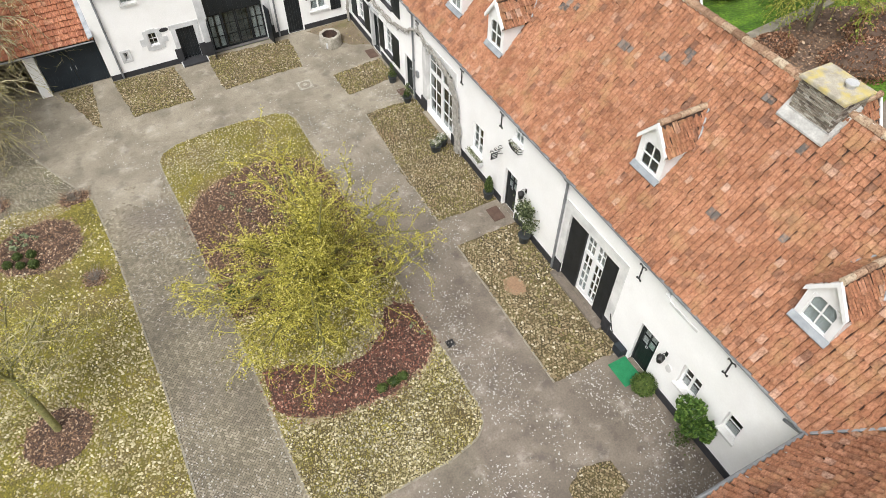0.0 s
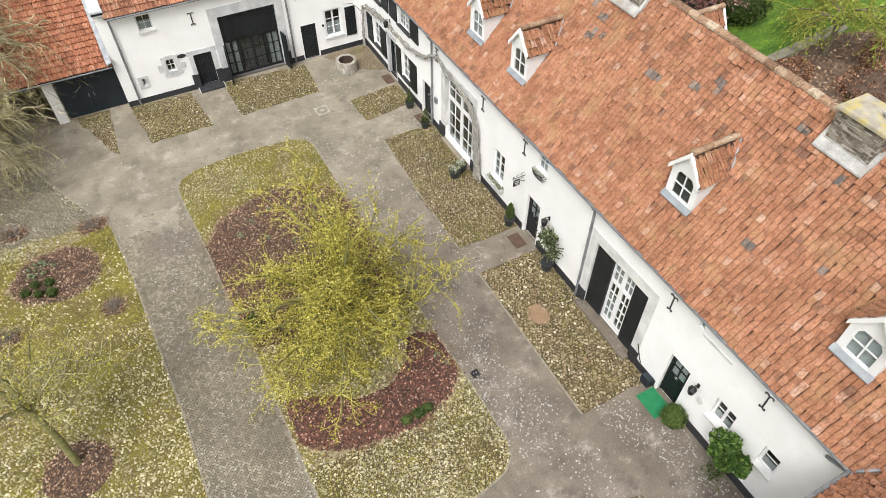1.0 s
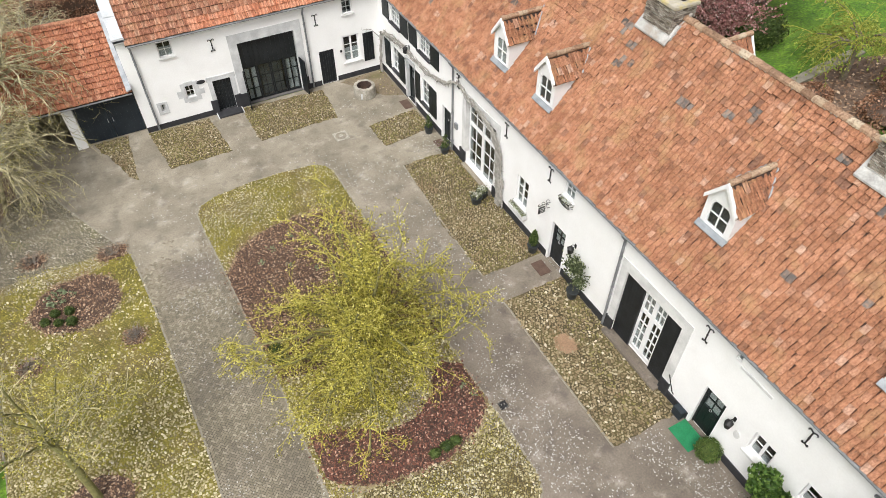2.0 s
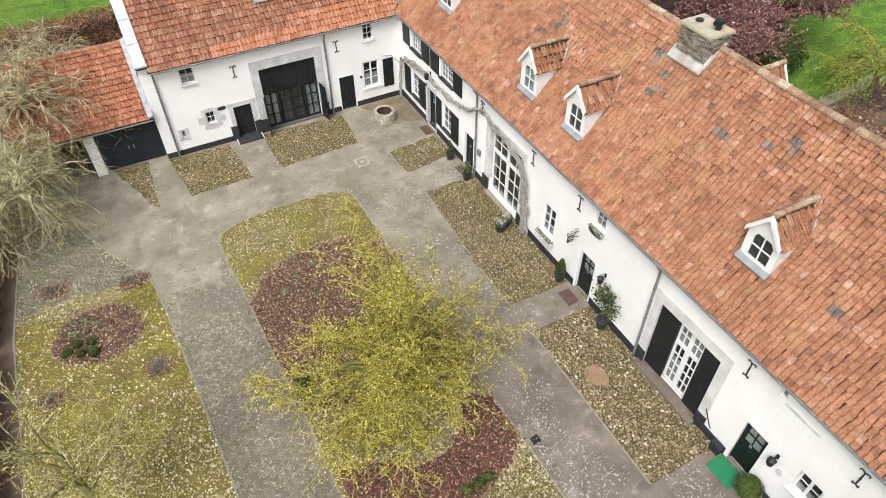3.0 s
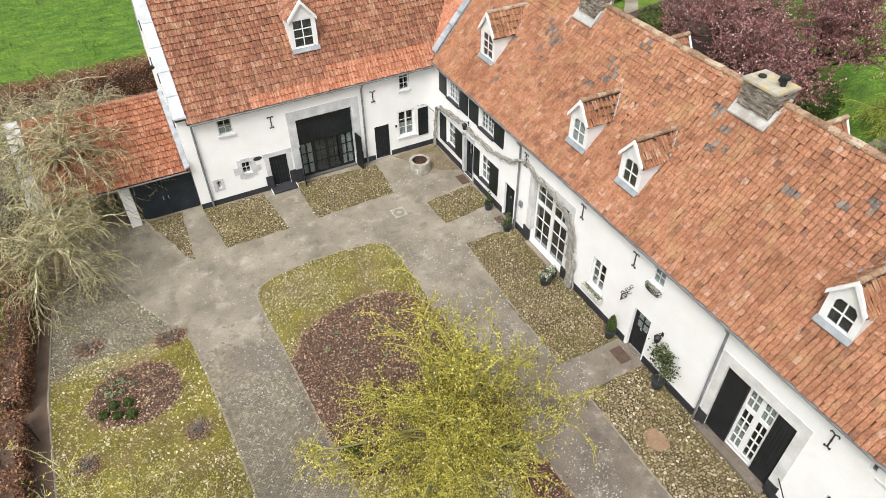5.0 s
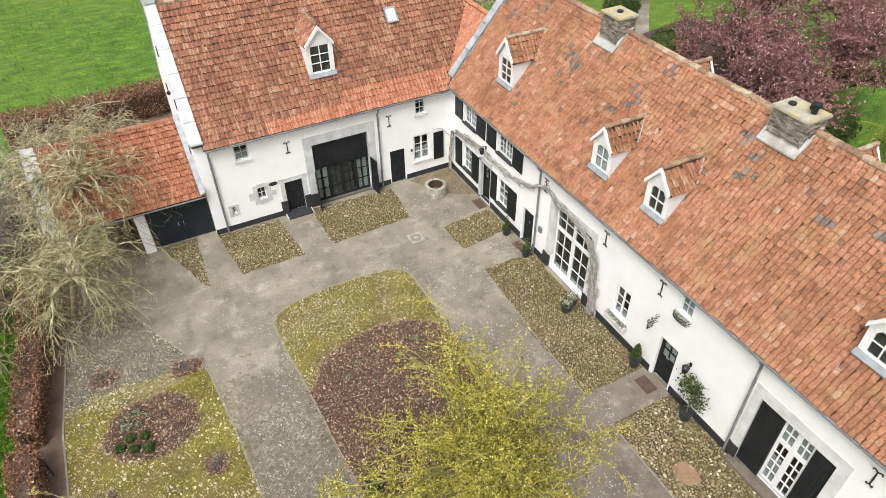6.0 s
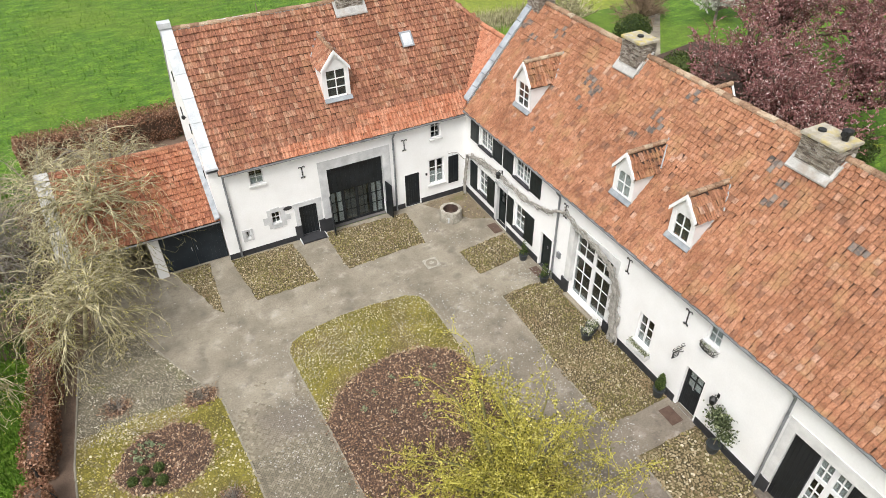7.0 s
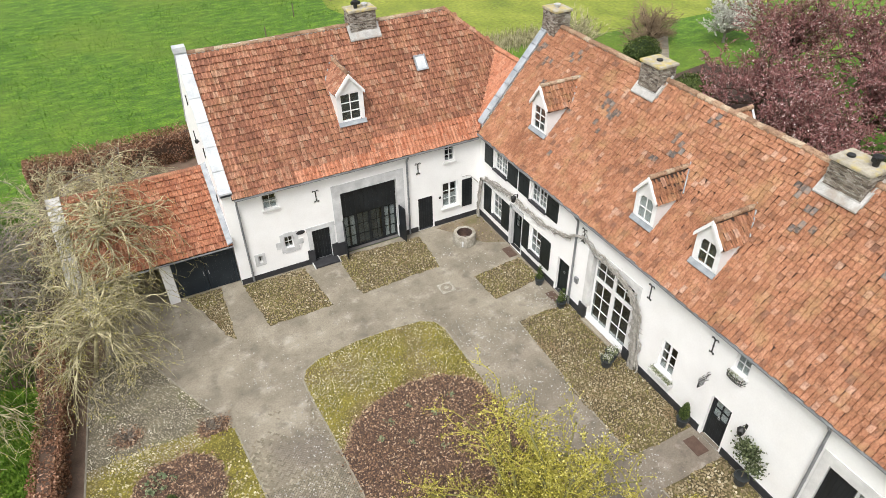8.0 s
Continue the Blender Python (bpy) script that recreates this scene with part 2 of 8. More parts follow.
def lane_tone(m):
    """The lane along the house and the south yard are a darker mauve-brown; the tone fades unevenly northwards and
    westwards.
    """
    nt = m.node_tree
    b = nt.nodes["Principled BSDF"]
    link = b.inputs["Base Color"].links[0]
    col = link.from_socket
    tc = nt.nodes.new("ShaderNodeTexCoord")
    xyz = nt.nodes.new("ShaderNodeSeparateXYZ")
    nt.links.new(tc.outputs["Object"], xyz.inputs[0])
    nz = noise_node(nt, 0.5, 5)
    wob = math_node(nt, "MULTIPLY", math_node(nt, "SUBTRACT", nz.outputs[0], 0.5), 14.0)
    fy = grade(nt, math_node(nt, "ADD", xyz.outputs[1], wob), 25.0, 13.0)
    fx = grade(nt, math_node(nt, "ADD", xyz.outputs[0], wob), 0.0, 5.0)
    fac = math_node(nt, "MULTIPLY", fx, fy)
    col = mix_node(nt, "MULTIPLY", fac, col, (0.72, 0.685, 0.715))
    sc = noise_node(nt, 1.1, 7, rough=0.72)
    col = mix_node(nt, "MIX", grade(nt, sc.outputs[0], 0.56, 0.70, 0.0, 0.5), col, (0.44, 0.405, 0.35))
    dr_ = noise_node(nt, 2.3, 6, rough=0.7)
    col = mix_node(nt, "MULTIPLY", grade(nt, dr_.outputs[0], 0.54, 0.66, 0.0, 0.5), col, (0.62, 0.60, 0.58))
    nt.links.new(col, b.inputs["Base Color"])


lane_tone(M["concrete"])
M["kerb"] = surface("pale_kerb_stone", [(0.3, (0.17, 0.152, 0.115)), (0.7, (0.36, 0.33, 0.265))], 1.5, 0.9, fine=30, grain=0.2, bump=0.4)
M["cobble"] = surface("tan_river_cobble", [(0.3, W3(0.75)), (0.7, W3(1.1))], 0.7, 0.85, fine=30, grain=0.2, bump=0.3,
                      pieces=[(0, (0.15, 0.112, 0.060)), (0.3, (0.235, 0.180, 0.098)), (0.7, (0.325, 0.262, 0.155)), (0.94, (0.42, 0.355, 0.235)), (1, (0.66, 0.59, 0.46))], stain=(0.55, (0.20, 0.125, 0.065), 0.54, 0.66, 0.55))
M["cobble_moss"] = surface("mossy_pale_cobble", [(0.3, W3(0.75)), (0.7, W3(1.1))], 0.7, 0.85, fine=30, grain=0.2, bump=0.3,
                           pieces=[(0, (0.15, 0.125, 0.055)), (0.3, (0.31, 0.268, 0.130)), (0.75, (0.45, 0.395, 0.23)), (1, (0.72, 0.66, 0.48))])
M["moss_lump"] = surface("mossy_sunken_cobble", [(0.3, W3(0.75)), (0.7, W3(1.15))], 0.6, 0.95, fine=30, grain=0.35, bump=0.6,
                         pieces=[(0, (0.11, 0.098, 0.018)), (0.3, (0.225, 0.198, 0.032)), (0.65, (0.33, 0.288, 0.052)), (1, (0.48, 0.42, 0.14))],
                         stain=(0.55, (0.19, 0.135, 0.065), 0.48, 0.63, 0.8))
M["cobble_grey"] = surface("grey_river_cobble", [(0.3, W3(0.75)), (0.7, W3(1.1))], 0.7, 0.85, fine=30, grain=0.2, bump=0.3,
                           pieces=[(0, (0.14, 0.122, 0.085)), (0.4, (0.31, 0.275, 0.205)), (0.85, (0.46, 0.42, 0.325)), (1, (0.68, 0.64, 0.54))])
M["moss"] = surface("yellow_green_moss", [(0.25, (0.075, 0.064, 0.017)), (0.5, (0.145, 0.126, 0.023)), (0.75, (0.24, 0.208, 0.034))], 0.9, 0.95, fine=20,
                    grain=0.55, bump=0.8, depth=0.03, stain=(0.6, (0.15, 0.11, 0.05), 0.49, 0.64, 0.8))
M["grit"] = surface("grey_brown_grit", [(0.25, (0.07, 0.060, 0.040)), (0.5, (0.12, 0.105, 0.070)), (0.75, (0.20, 0.178, 0.118))], 0.8, 0.95, fine=26,
                    grain=0.4, bump=0.8, depth=0.03, stain=(0.7, (0.15, 0.15, 0.05), 0.55, 0.7, 0.6))
M["moss_dark"] = surface("brown_mossy_grit", [(0.25, (0.048, 0.037, 0.018)), (0.5, (0.085, 0.068, 0.029)), (0.75, (0.14, 0.12, 0.042))], 1.0, 0.95, fine=26,
                         grain=0.4, bump=0.8, depth=0.03)
M["mulch"] = surface("dark_bark_mulch", [(0.3, (0.040, 0.025, 0.019)), (0.7, (0.105, 0.064, 0.047))], 2.5, 0.95, fine=30, grain=0.5, bump=1.0, depth=0.04)
M["leaf_litter"] = surface("fallen_beech_leaf", [(0.3, W3(0.8)), (0.7, W3(1.1))], 1.2, 0.8, grain=0.1, bump=0,
                           pieces=[(0, (0.06, 0.034, 0.022)), (0.4, (0.17, 0.097, 0.055)), (0.8, (0.31, 0.192, 0.115)), (1, (0.56, 0.43, 0.30))])
M["leaf_litter_red"] = surface("fallen_red_leaf", [(0.3, W3(0.8)), (0.7, W3(1.1))], 1.2, 0.8, grain=0.1, bump=0,
                               pieces=[(0, (0.045, 0.017, 0.012)), (0.4, (0.15, 0.056, 0.037)), (0.8, (0.25, 0.110, 0.072)), (1, (0.52, 0.34, 0.25))])
M["petal"] = surface("pale_fallen_petal", [(0.3, W3(0.8)), (0.7, W3(1.1))], 1.2, 0.8, grain=0.1, bump=0,
                     pieces=[(0, (0.26, 0.245, 0.215)), (1, (0.54, 0.52, 0.48))])
M["soil"] = surface("bare_brown_soil", [(0.3, (0.11, 0.074, 0.052)), (0.7, (0.19, 0.13, 0.092))], 1.2, 0.95, fine=25, grain=0.3, bump=0.8, depth=0.03)
M["trodden"] = surface("trodden_brown_soil", [(0.3, (0.13, 0.098, 0.062)), (0.7, (0.23, 0.185, 0.125))], 1.3, 0.95, fine=22, grain=0.35, bump=0.6, depth=0.02, stain=(0.9, (0.15, 0.14, 0.05), 0.5, 0.66, 0.6))
M["moss_cobble"] = surface("moss_dulled_cobble", [(0.3, W3(0.75)), (0.7, W3(1.15))], 0.6, 0.95, fine=30, grain=0.35, bump=0.6,
                         pieces=[(0, (0.10, 0.086, 0.028)), (0.5, (0.20, 0.172, 0.060)), (1, (0.31, 0.268, 0.115))])
M["clay"] = surface("bare_reddish_clay", [(0.3, (0.24, 0.145, 0.085)), (0.7, (0.36, 0.235, 0.15))], 1.6, 0.95, fine=22, grain=0.3, bump=0.8, depth=0.03)
M["meadow"] = surface("green_meadow_grass", [(0.25, (0.034, 0.092, 0.005)), (0.5, (0.078, 0.170, 0.010)), (0.75, (0.165, 0.280, 0.020))], 0.75, 0.95, fine=6.0,
                      grain=0.62, bump=1.0, depth=0.12, stretch=(1.0, 1.8, 1.0), stain=(0.09, (0.15, 0.215, 0.022), 0.48, 0.64, 0.5))
M["field"] = surface("pale_yellow_green_field", [(0.25, (0.12, 0.16, 0.018)), (0.5, (0.20, 0.24, 0.03)), (0.75, (0.28, 0.31, 0.05))], 0.25, 0.95, fine=3.0, grain=0.35, bump=0.8, depth=0.1)
M["bark"] = surface("grey_brown_bark", [(0.3, (0.10, 0.082, 0.055)), (0.7, (0.20, 0.17, 0.115))], 5, 0.95, fine=40, grain=0.4, bump=0.8, depth=0.01)
M["bark_green"] = surface("mossy_green_bark", [(0.3, (0.12, 0.115, 0.04)), (0.7, (0.23, 0.215, 0.08))], 5, 0.95, fine=40, grain=0.4, bump=0.8, depth=0.01)
M["twig_pale"] = surface("pale_willow_twig", [(0.38, (0.16, 0.138, 0.07)), (0.62, (0.60, 0.54, 0.34))], 2.2, 0.9, fine=15, grain=0.3, bump=0)
M["twig_olive"] = surface("olive_young_twig", [(0.3, (0.18, 0.15, 0.026)), (0.7, (0.60, 0.55, 0.11))], 1.5, 0.9, fine=15, grain=0.3, bump=0)
M["twig_grey"] = surface("grey_bare_twig", [(0.3, (0.13, 0.115, 0.095)), (0.7, (0.31, 0.28, 0.24))], 2.5, 0.9, fine=15, grain=0.3, bump=0)
M["vine"] = surface("grey_wisteria_bark", [(0.3, (0.22, 0.205, 0.18)), (0.7, (0.44, 0.42, 0.38))], 4.0, 0.9, fine=25, grain=0.3, bump=0.4)
M["twig_green"] = surface("yellow_green_twig", [(0.3, (0.26, 0.225, 0.030)), (0.7, (0.56, 0.505, 0.10))], 1.0, 0.9, fine=15, grain=0.3, bump=0)
M["twig_tan"] = surface("tan_bare_twig", [(0.3, (0.17, 0.115, 0.07)), (0.7, (0.36, 0.26, 0.17))], 1.5, 0.9, fine=15, grain=0.3, bump=0)
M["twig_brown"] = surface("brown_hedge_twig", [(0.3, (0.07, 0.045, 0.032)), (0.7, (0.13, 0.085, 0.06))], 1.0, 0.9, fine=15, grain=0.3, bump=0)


def leafy(name, pieces):
    m, nt, b = nodes_of(name, 0.6)
    rp = ramp_node(nt, pieces)
    nt.links.new(random_node(nt), rp.inputs[0])
    nz = noise_node(nt, 1.1, 3)
    col = mix_node(nt, "MULTIPLY", grade(nt, nz.outputs[0], 0.4, 0.65, 0.0, 0.6), rp.outputs[0], (0.55, 0.58, 0.5))
    nt.links.new(col, b.inputs["Base Color"])
    b.inputs["Specular IOR Level"].default_value = 0.3
    tl = nt.nodes.new("ShaderNodeBsdfTranslucent")
    nt.links.new(col, tl.inputs[0])
    mx = nt.nodes.new("ShaderNodeMixShader")
    mx.inputs[0].default_value = 0.18
    nt.links.new(b.outputs[0], mx.inputs[1])
    nt.links.new(tl.outputs[0], mx.inputs[2])
    nt.links.new(mx.outputs[0], nt.nodes["Material Output"].inputs["Surface"])
    return m


M["leaf_willow"] = leafy("young_yellow_green_leaf", [(0, (0.06, 0.055, 0.008)), (0.35, (0.25, 0.222, 0.026)), (0.72, (0.56, 0.50, 0.068)), (1, (0.82, 0.75, 0.28))])
M["leaf_box"] = leafy("dark_box_leaf", [(0, (0.030, 0.052, 0.012)), (0.6, (0.070, 0.105, 0.024)), (1, (0.15, 0.19, 0.05))])
M["leaf_bush"] = leafy("mid_green_box_leaf", [(0, (0.030, 0.062, 0.012)), (0.6, (0.080, 0.135, 0.026)), (1, (0.19, 0.25, 0.06))])
M["leaf_laurel"] = leafy("glossy_laurel_leaf", [(0, (0.025, 0.062, 0.012)), (0.6, (0.085, 0.165, 0.028)), (1, (0.21, 0.31, 0.07))])
M["leaf_grey"] = leafy("greyish_olive_leaf", [(0, (0.08, 0.095, 0.045)), (0.6, (0.20, 0.225, 0.11)), (1, (0.40, 0.42, 0.27))])
M["leaf_olive"] = leafy("dark_olive_leaf", [(0, (0.025, 0.038, 0.016)), (0.6, (0.095, 0.12, 0.050)), (1, (0.32, 0.35, 0.20))])
M["leaf_beech"] = leafy("dry_beech_hedge_leaf", [(0, (0.13, 0.06, 0.034)), (0.5, (0.29, 0.145, 0.085)), (0.85, (0.46, 0.26, 0.165)), (1, (0.58, 0.39, 0.28))])
M["leaf_plum"] = leafy("purple_plum_leaf", [(0, (0.15, 0.052, 0.056)), (0.4, (0.33, 0.135, 0.130)), (0.8, (0.48, 0.25, 0.24)), (0.93, (0.66, 0.46, 0.44)), (1, (0.86, 0.74, 0.72))])
M["leaf_spring"] = leafy("fresh_spring_leaf", [(0, (0.12, 0.17, 0.02)), (0.6, (0.26, 0.32, 0.045)), (1, (0.40, 0.45, 0.10))])
M["blossom"] = leafy("white_blossom", [(0, (0.48, 0.47, 0.42)), (1, (0.78, 0.77, 0.72))])
M["grass_blade"] = leafy("meadow_grass_blade", [(0, (0.06, 0.145, 0.012)), (0.6, (0.11, 0.225, 0.02)), (1, (0.18, 0.31, 0.04))])
M["bulb"] = leafy("blue_green_bulb_leaf", [(0, (0.10, 0.14, 0.07)), (1, (0.26, 0.31, 0.18))])
M["green_mat"] = surface("bright_green_mat", [(0.3, (0.010, 0.16, 0.060)), (0.7, (0.018, 0.21, 0.085))], 3, 0.95, fine=60, grain=0.3, bump=0.6)
M["brown_mat"] = surface("brown_coir_mat", [(0.3, (0.075, 0.045, 0.032)), (0.7, (0.12, 0.075, 0.055))], 3, 0.95, fine=60, grain=0.3, bump=0.6)
M["pot"] = surface("dark_glazed_pot", [(0.3, (0.02, 0.024, 0.026)), (0.7, (0.045, 0.05, 0.052))], 4, 0.5, grain=0.2, bump=0.2)
M["wellstone"] = surface("pale_well_stone", [(0.3, (0.22, 0.20, 0.155)), (0.7, (0.50, 0.47, 0.41))], 2.5, 0.9, fine=20, grain=0.25, bump=0.5,
                         stain=(2.0, (0.20, 0.18, 0.14), 0.5, 0.65, 0.7))


# ---- building helpers ----
def world_of(ob):
    m = ob.matrix_parent_inverse @ ob.matrix_basis
    return world_of(ob.parent) @ m if ob.parent else ob.matrix_basis.copy()


def thing(name, at, label, category, group="", kind=""):
    ob = new(name)
    ob.empty_display_size = 0.2
    ob.location = at
    return tagged(ob, label, category, group, kind)


def adopt(ob, parent):
    ob.parent = parent
    ob.matrix_parent_inverse = world_of(parent).inverted()
    return ob


def to_mesh(name, bm, material):
    me = bpy.data.meshes.new(name)
    bm.to_mesh(me)
    bm.free()
    me.materials.append(material)
    return me


def part(name, bm, material, parent, label="", kind=""):
    ob = new(name, to_mesh(name, bm, material) if isinstance(bm, bmesh.types.BMesh) else bm)
    adopt(ob, parent)
    return tagged(ob, label, kind=kind)


def structure(name, bm, material, label, category):
    return tagged(new(name, to_mesh(name, bm, material) if isinstance(bm, bmesh.types.BMesh) else bm), label, category, kind="structure")


def raw_mesh(name, verts, faces, material, smooth=False):
    me = bpy.data.meshes.new(name)
    me.from_pydata([tuple(v) for v in verts], [], faces)
    me.materials.append(material)
    if smooth:
        me.polygons.foreach_set("use_smooth", [True] * len(me.polygons))
    me.update()
    return me


def box(bm, a, b):
    (x0, y0, z0), (x1, y1, z1) = [[min(p, q) for p, q in zip(a, b)], [max(p, q) for p, q in zip(a, b)]]
    vs = [bm.verts.new(p) for p in ((x0, y0, z0), (x1, y0, z0), (x1, y1, z0), (x0, y1, z0), (x0, y0, z1), (x1, y0, z1), (x1, y1, z1), (x0, y1, z1))]
    for f in ((3, 2, 1, 0), (4, 5, 6, 7), (0, 1, 5, 4), (1, 2, 6, 5), (2, 3, 7, 6), (3, 0, 4, 7)):
        bm.faces.new([vs[i] for i in f])
    return bm


def prism(bm, poly, shift):
    """A closed solid from a planar polygon of points and a shift."""
    s = Vector(shift)
    a = [bm.verts.new(p) for p in poly]
    b = [bm.verts.new(Vector(p) + s) for p in poly]
    bm.faces.new(a)
    bm.faces.new(list(reversed(b)))
    k = len(a)
    for i in range(k):
        bm.faces.new((a[i], b[i], b[(i + 1) % k], a[(i + 1) % k]))
    bmesh.ops.recalc_face_normals(bm, faces=bm.faces[:])
    return bm


def lathe(bm, rings, segs=16, at=(0, 0, 0)):
    rows = []
    for r, z in rings:
        rows.append([bm.verts.new((at[0] + r * math.cos(i * math.tau / segs), at[1] + r * math.sin(i * math.tau / segs), at[2] + z)) for i in range(segs)])
    for p, q in zip(rows, rows[1:]):
        for i in range(segs):
            bm.faces.new((p[i], p[(i + 1) % segs], q[(i + 1) % segs], q[i]))
    bm.faces.new(list(reversed(rows[0])))
    bm.faces.new(rows[-1])
    return bm


def rod(bm, pts, r, sides=6):
    """A round bar along points."""
    pts = [Vector(p) for p in pts]
    rows = []
    for i, p in enumerate(pts):
        d = (pts[min(i + 1, len(pts) - 1)] - pts[max(i - 1, 0)]).normalized()
        a = d.orthogonal().normalized()
        b = d.cross(a)
        rr = r[i] if isinstance(r, (list, tuple)) else r
        rows.append([bm.verts.new(p + rr * (math.cos(k * math.tau / sides) * a + math.sin(k * math.tau / sides) * b)) for k in range(sides)])
    for p, q in zip(rows, rows[1:]):
        for k in range(sides):
            bm.faces.new((p[k], p[(k + 1) % sides], q[(k + 1) % sides], q[k]))
    bm.faces.new(list(reversed(rows[0])))
    bm.faces.new(rows[-1])
    return bm


class Face:
    """A facade: axis 'x' faces -x (u runs along y), axis 'y' faces -y (u runs along x); side -1 turns it round. d goes into the wall."""

    def __init__(self, axis, at, side=1):
        self.axis, self.at, self.side = axis, at, side

    def p(self, u, d, v):
        w = self.at + self.side * d
        return (w, u, v) if self.axis == "x" else (u, w, v)

    def box(self, bm, u0, u1, d0, d1, v0, v1):
        return box(bm, self.p(u0, d0, v0), self.p(u1, d1, v1))


def wall_panel(face, thick, u0, u1, v0, v1, openings):
    """A wall with thickness; the openings (u0, u1, v0, v1) go through it."""
    us = sorted({u0, u1, *[o[0] for o in openings], *[o[1] for o in openings]})
    vs = sorted({v0, v1, *[o[2] for o in openings], *[o[3] for o in openings]})
    us = [u for u in us if u0 <= u <= u1]
    vs = [v for v in vs if v0 <= v <= v1]
    bm = bmesh.new()
    cache = {}

    def vert(u, d, v):
        k = (round(u, 4), d, round(v, 4))
        if k not in cache:
            cache[k] = bm.verts.new(face.p(u, d, v))
        return cache[k]

    def solid(i, j):
        if not (0 <= i < len(us) - 1 and 0 <= j < len(vs) - 1):
            return False
        cu, cv = (us[i] + us[i + 1]) / 2, (vs[j] + vs[j + 1]) / 2
        return not any(o[0] < cu < o[1] and o[2] < cv < o[3] for o in openings)

    for i in range(len(us) - 1):
        for j in range(len(vs) - 1):
            if not solid(i, j):
                continue
            a, b, c, e = us[i], us[i + 1], vs[j], vs[j + 1]
            bm.faces.new([vert(a, 0, c), vert(b, 0, c), vert(b, 0, e), vert(a, 0, e)])
            bm.faces.new([vert(a, thick, c), vert(a, thick, e), vert(b, thick, e), vert(b, thick, c)])
            for ok, (p, q) in ((solid(i - 1, j), ((a, c), (a, e))), (solid(i + 1, j), ((b, c), (b, e))), (solid(i, j - 1), ((a, c), (b, c))), (solid(i, j + 1), ((a, e), (b, e)))):
                if not ok:
                    bm.faces.new([vert(p[0], 0, p[1]), vert(q[0], 0, q[1]), vert(q[0], thick, q[1]), vert(p[0], thick, p[1])])
    bmesh.ops.recalc_face_normals(bm, faces=bm.faces[:])
    return bm


def frame_ring(face, u0, u1, v0, v1, e, d0, d1):
    """A rectangular frame as one closed ring."""
    bm = bmesh.new()
    loops = []
    for d, k in ((d0, 0.0), (d0, e), (d1, e), (d1, 0.0)):
        loops.append([bm.verts.new(face.p(u, d, v)) for u, v in ((u0 + k, v0 + k), (u1 - k, v0 + k), (u1 - k, v1 - k), (u0 + k, v1 - k))])
    for a, b in zip(loops, loops[1:] + loops[:1]):
        for i in range(4):
            bm.faces.new((a[i], a[(i + 1) % 4], b[(i + 1) % 4], b[i]))
    bmesh.ops.recalc_face_normals(bm, faces=bm.faces[:])
    return bm


def window(parent, face, u0, u1, v0, v1, cols, rows, rec=0.12, material=None, edge=0.065, bar=0.028, sill=True, curtain=0.0, mull=False, name="window",
           sill_mat=None, label="", flat=False):
    """A casement: frame with glazing bars, its panes, a sill, and a net curtain behind where one hangs."""
    material = material or M["white"]
    iu0, iu1, iv0, iv1 = u0 + edge, u1 - edge, v0 + edge, v1 - edge
    w = part(name, frame_ring(face, u0, u1, v0, v1, edge, rec, rec + 0.08), material, parent, label)
    holder = parent if flat else w
    for c in range(1, cols):
        u = iu0 + (iu1 - iu0) * c / cols
        wbar = 0.05 if mull and c * 2 == cols else bar / 2
        part("glazing_bar", face.box(bmesh.new(), u - wbar, u + wbar, rec + 0.012, rec + 0.06, iv0 - 0.004, iv1 + 0.004), material, holder)
    for r in range(1, rows):
        v = iv0 + (iv1 - iv0) * r / rows
        part("glazing_bar", face.box(bmesh.new(), iu0 - 0.004, iu1 + 0.004, rec + 0.016, rec + 0.056, v - bar / 2, v + bar / 2), material, holder)
    for c in range(cols):
        for r in range(rows):
            bm = bmesh.new()
            face.box(bm, iu0 + (iu1 - iu0) * c / cols + 0.004, iu0 + (iu1 - iu0) * (c + 1) / cols - 0.004, rec + 0.034, rec + 0.038,
                     iv0 + (iv1 - iv0) * r / rows + 0.004, iv0 + (iv1 - iv0) * (r + 1) / rows - 0.004)
            part("pane", bm, M["glass"], parent if flat else w).visible_shadow = False
    if sill:
        bm = bmesh.new()
        face.box(bm, u0 - 0.08, u1 + 0.08, -0.09, rec + 0.02, v0 - 0.09, v0 - 0.001)
        part("sill", bm, sill_mat or M["palestone"], w)
    if curtain:
        bm = bmesh.new()
        n = 14
        for i in range(n):
            a, b = u0 + (u1 - u0) * i / n, u0 + (u1 - u0) * (i + 1) / n
            face.box(bm, a, b, rec + 0.09 + 0.02 * (i % 2), rec + 0.10 + 0.02 * (i % 2), v0, v0 + (v1 - v0) * curtain)
        part("curtain", bm, M["curtain"], w)
    return w


def shutter(parent, face, u0, u1, v0, v1, material):
    """A boarded shutter with ledges and two strap hinges, folded back on the wall."""
    bm = bmesh.new()
    face.box(bm, u0 + 0.01, u1 - 0.01, -0.03, -0.004, v0 + 0.02, v1 - 0.02)
    s = part("shutter", bm, material, parent)
    n = 4
    for i in range(n):
        bm = bmesh.new()
        face.box(bm, u0 + (u1 - u0) * i / n + 0.004, u0 + (u1 - u0) * (i + 1) / n - 0.004, -0.055, -0.03, v0, v1)
        part("board", bm, material, s)
    for v in (v0 + 0.2, v1 - 0.2):
        bm = bmesh.new()
        face.box(bm, u0 + 0.02, u1 - 0.08, -0.062, -0.055, v - 0.02, v + 0.02)
        part("hinge", bm, M["iron"], s)
    return s


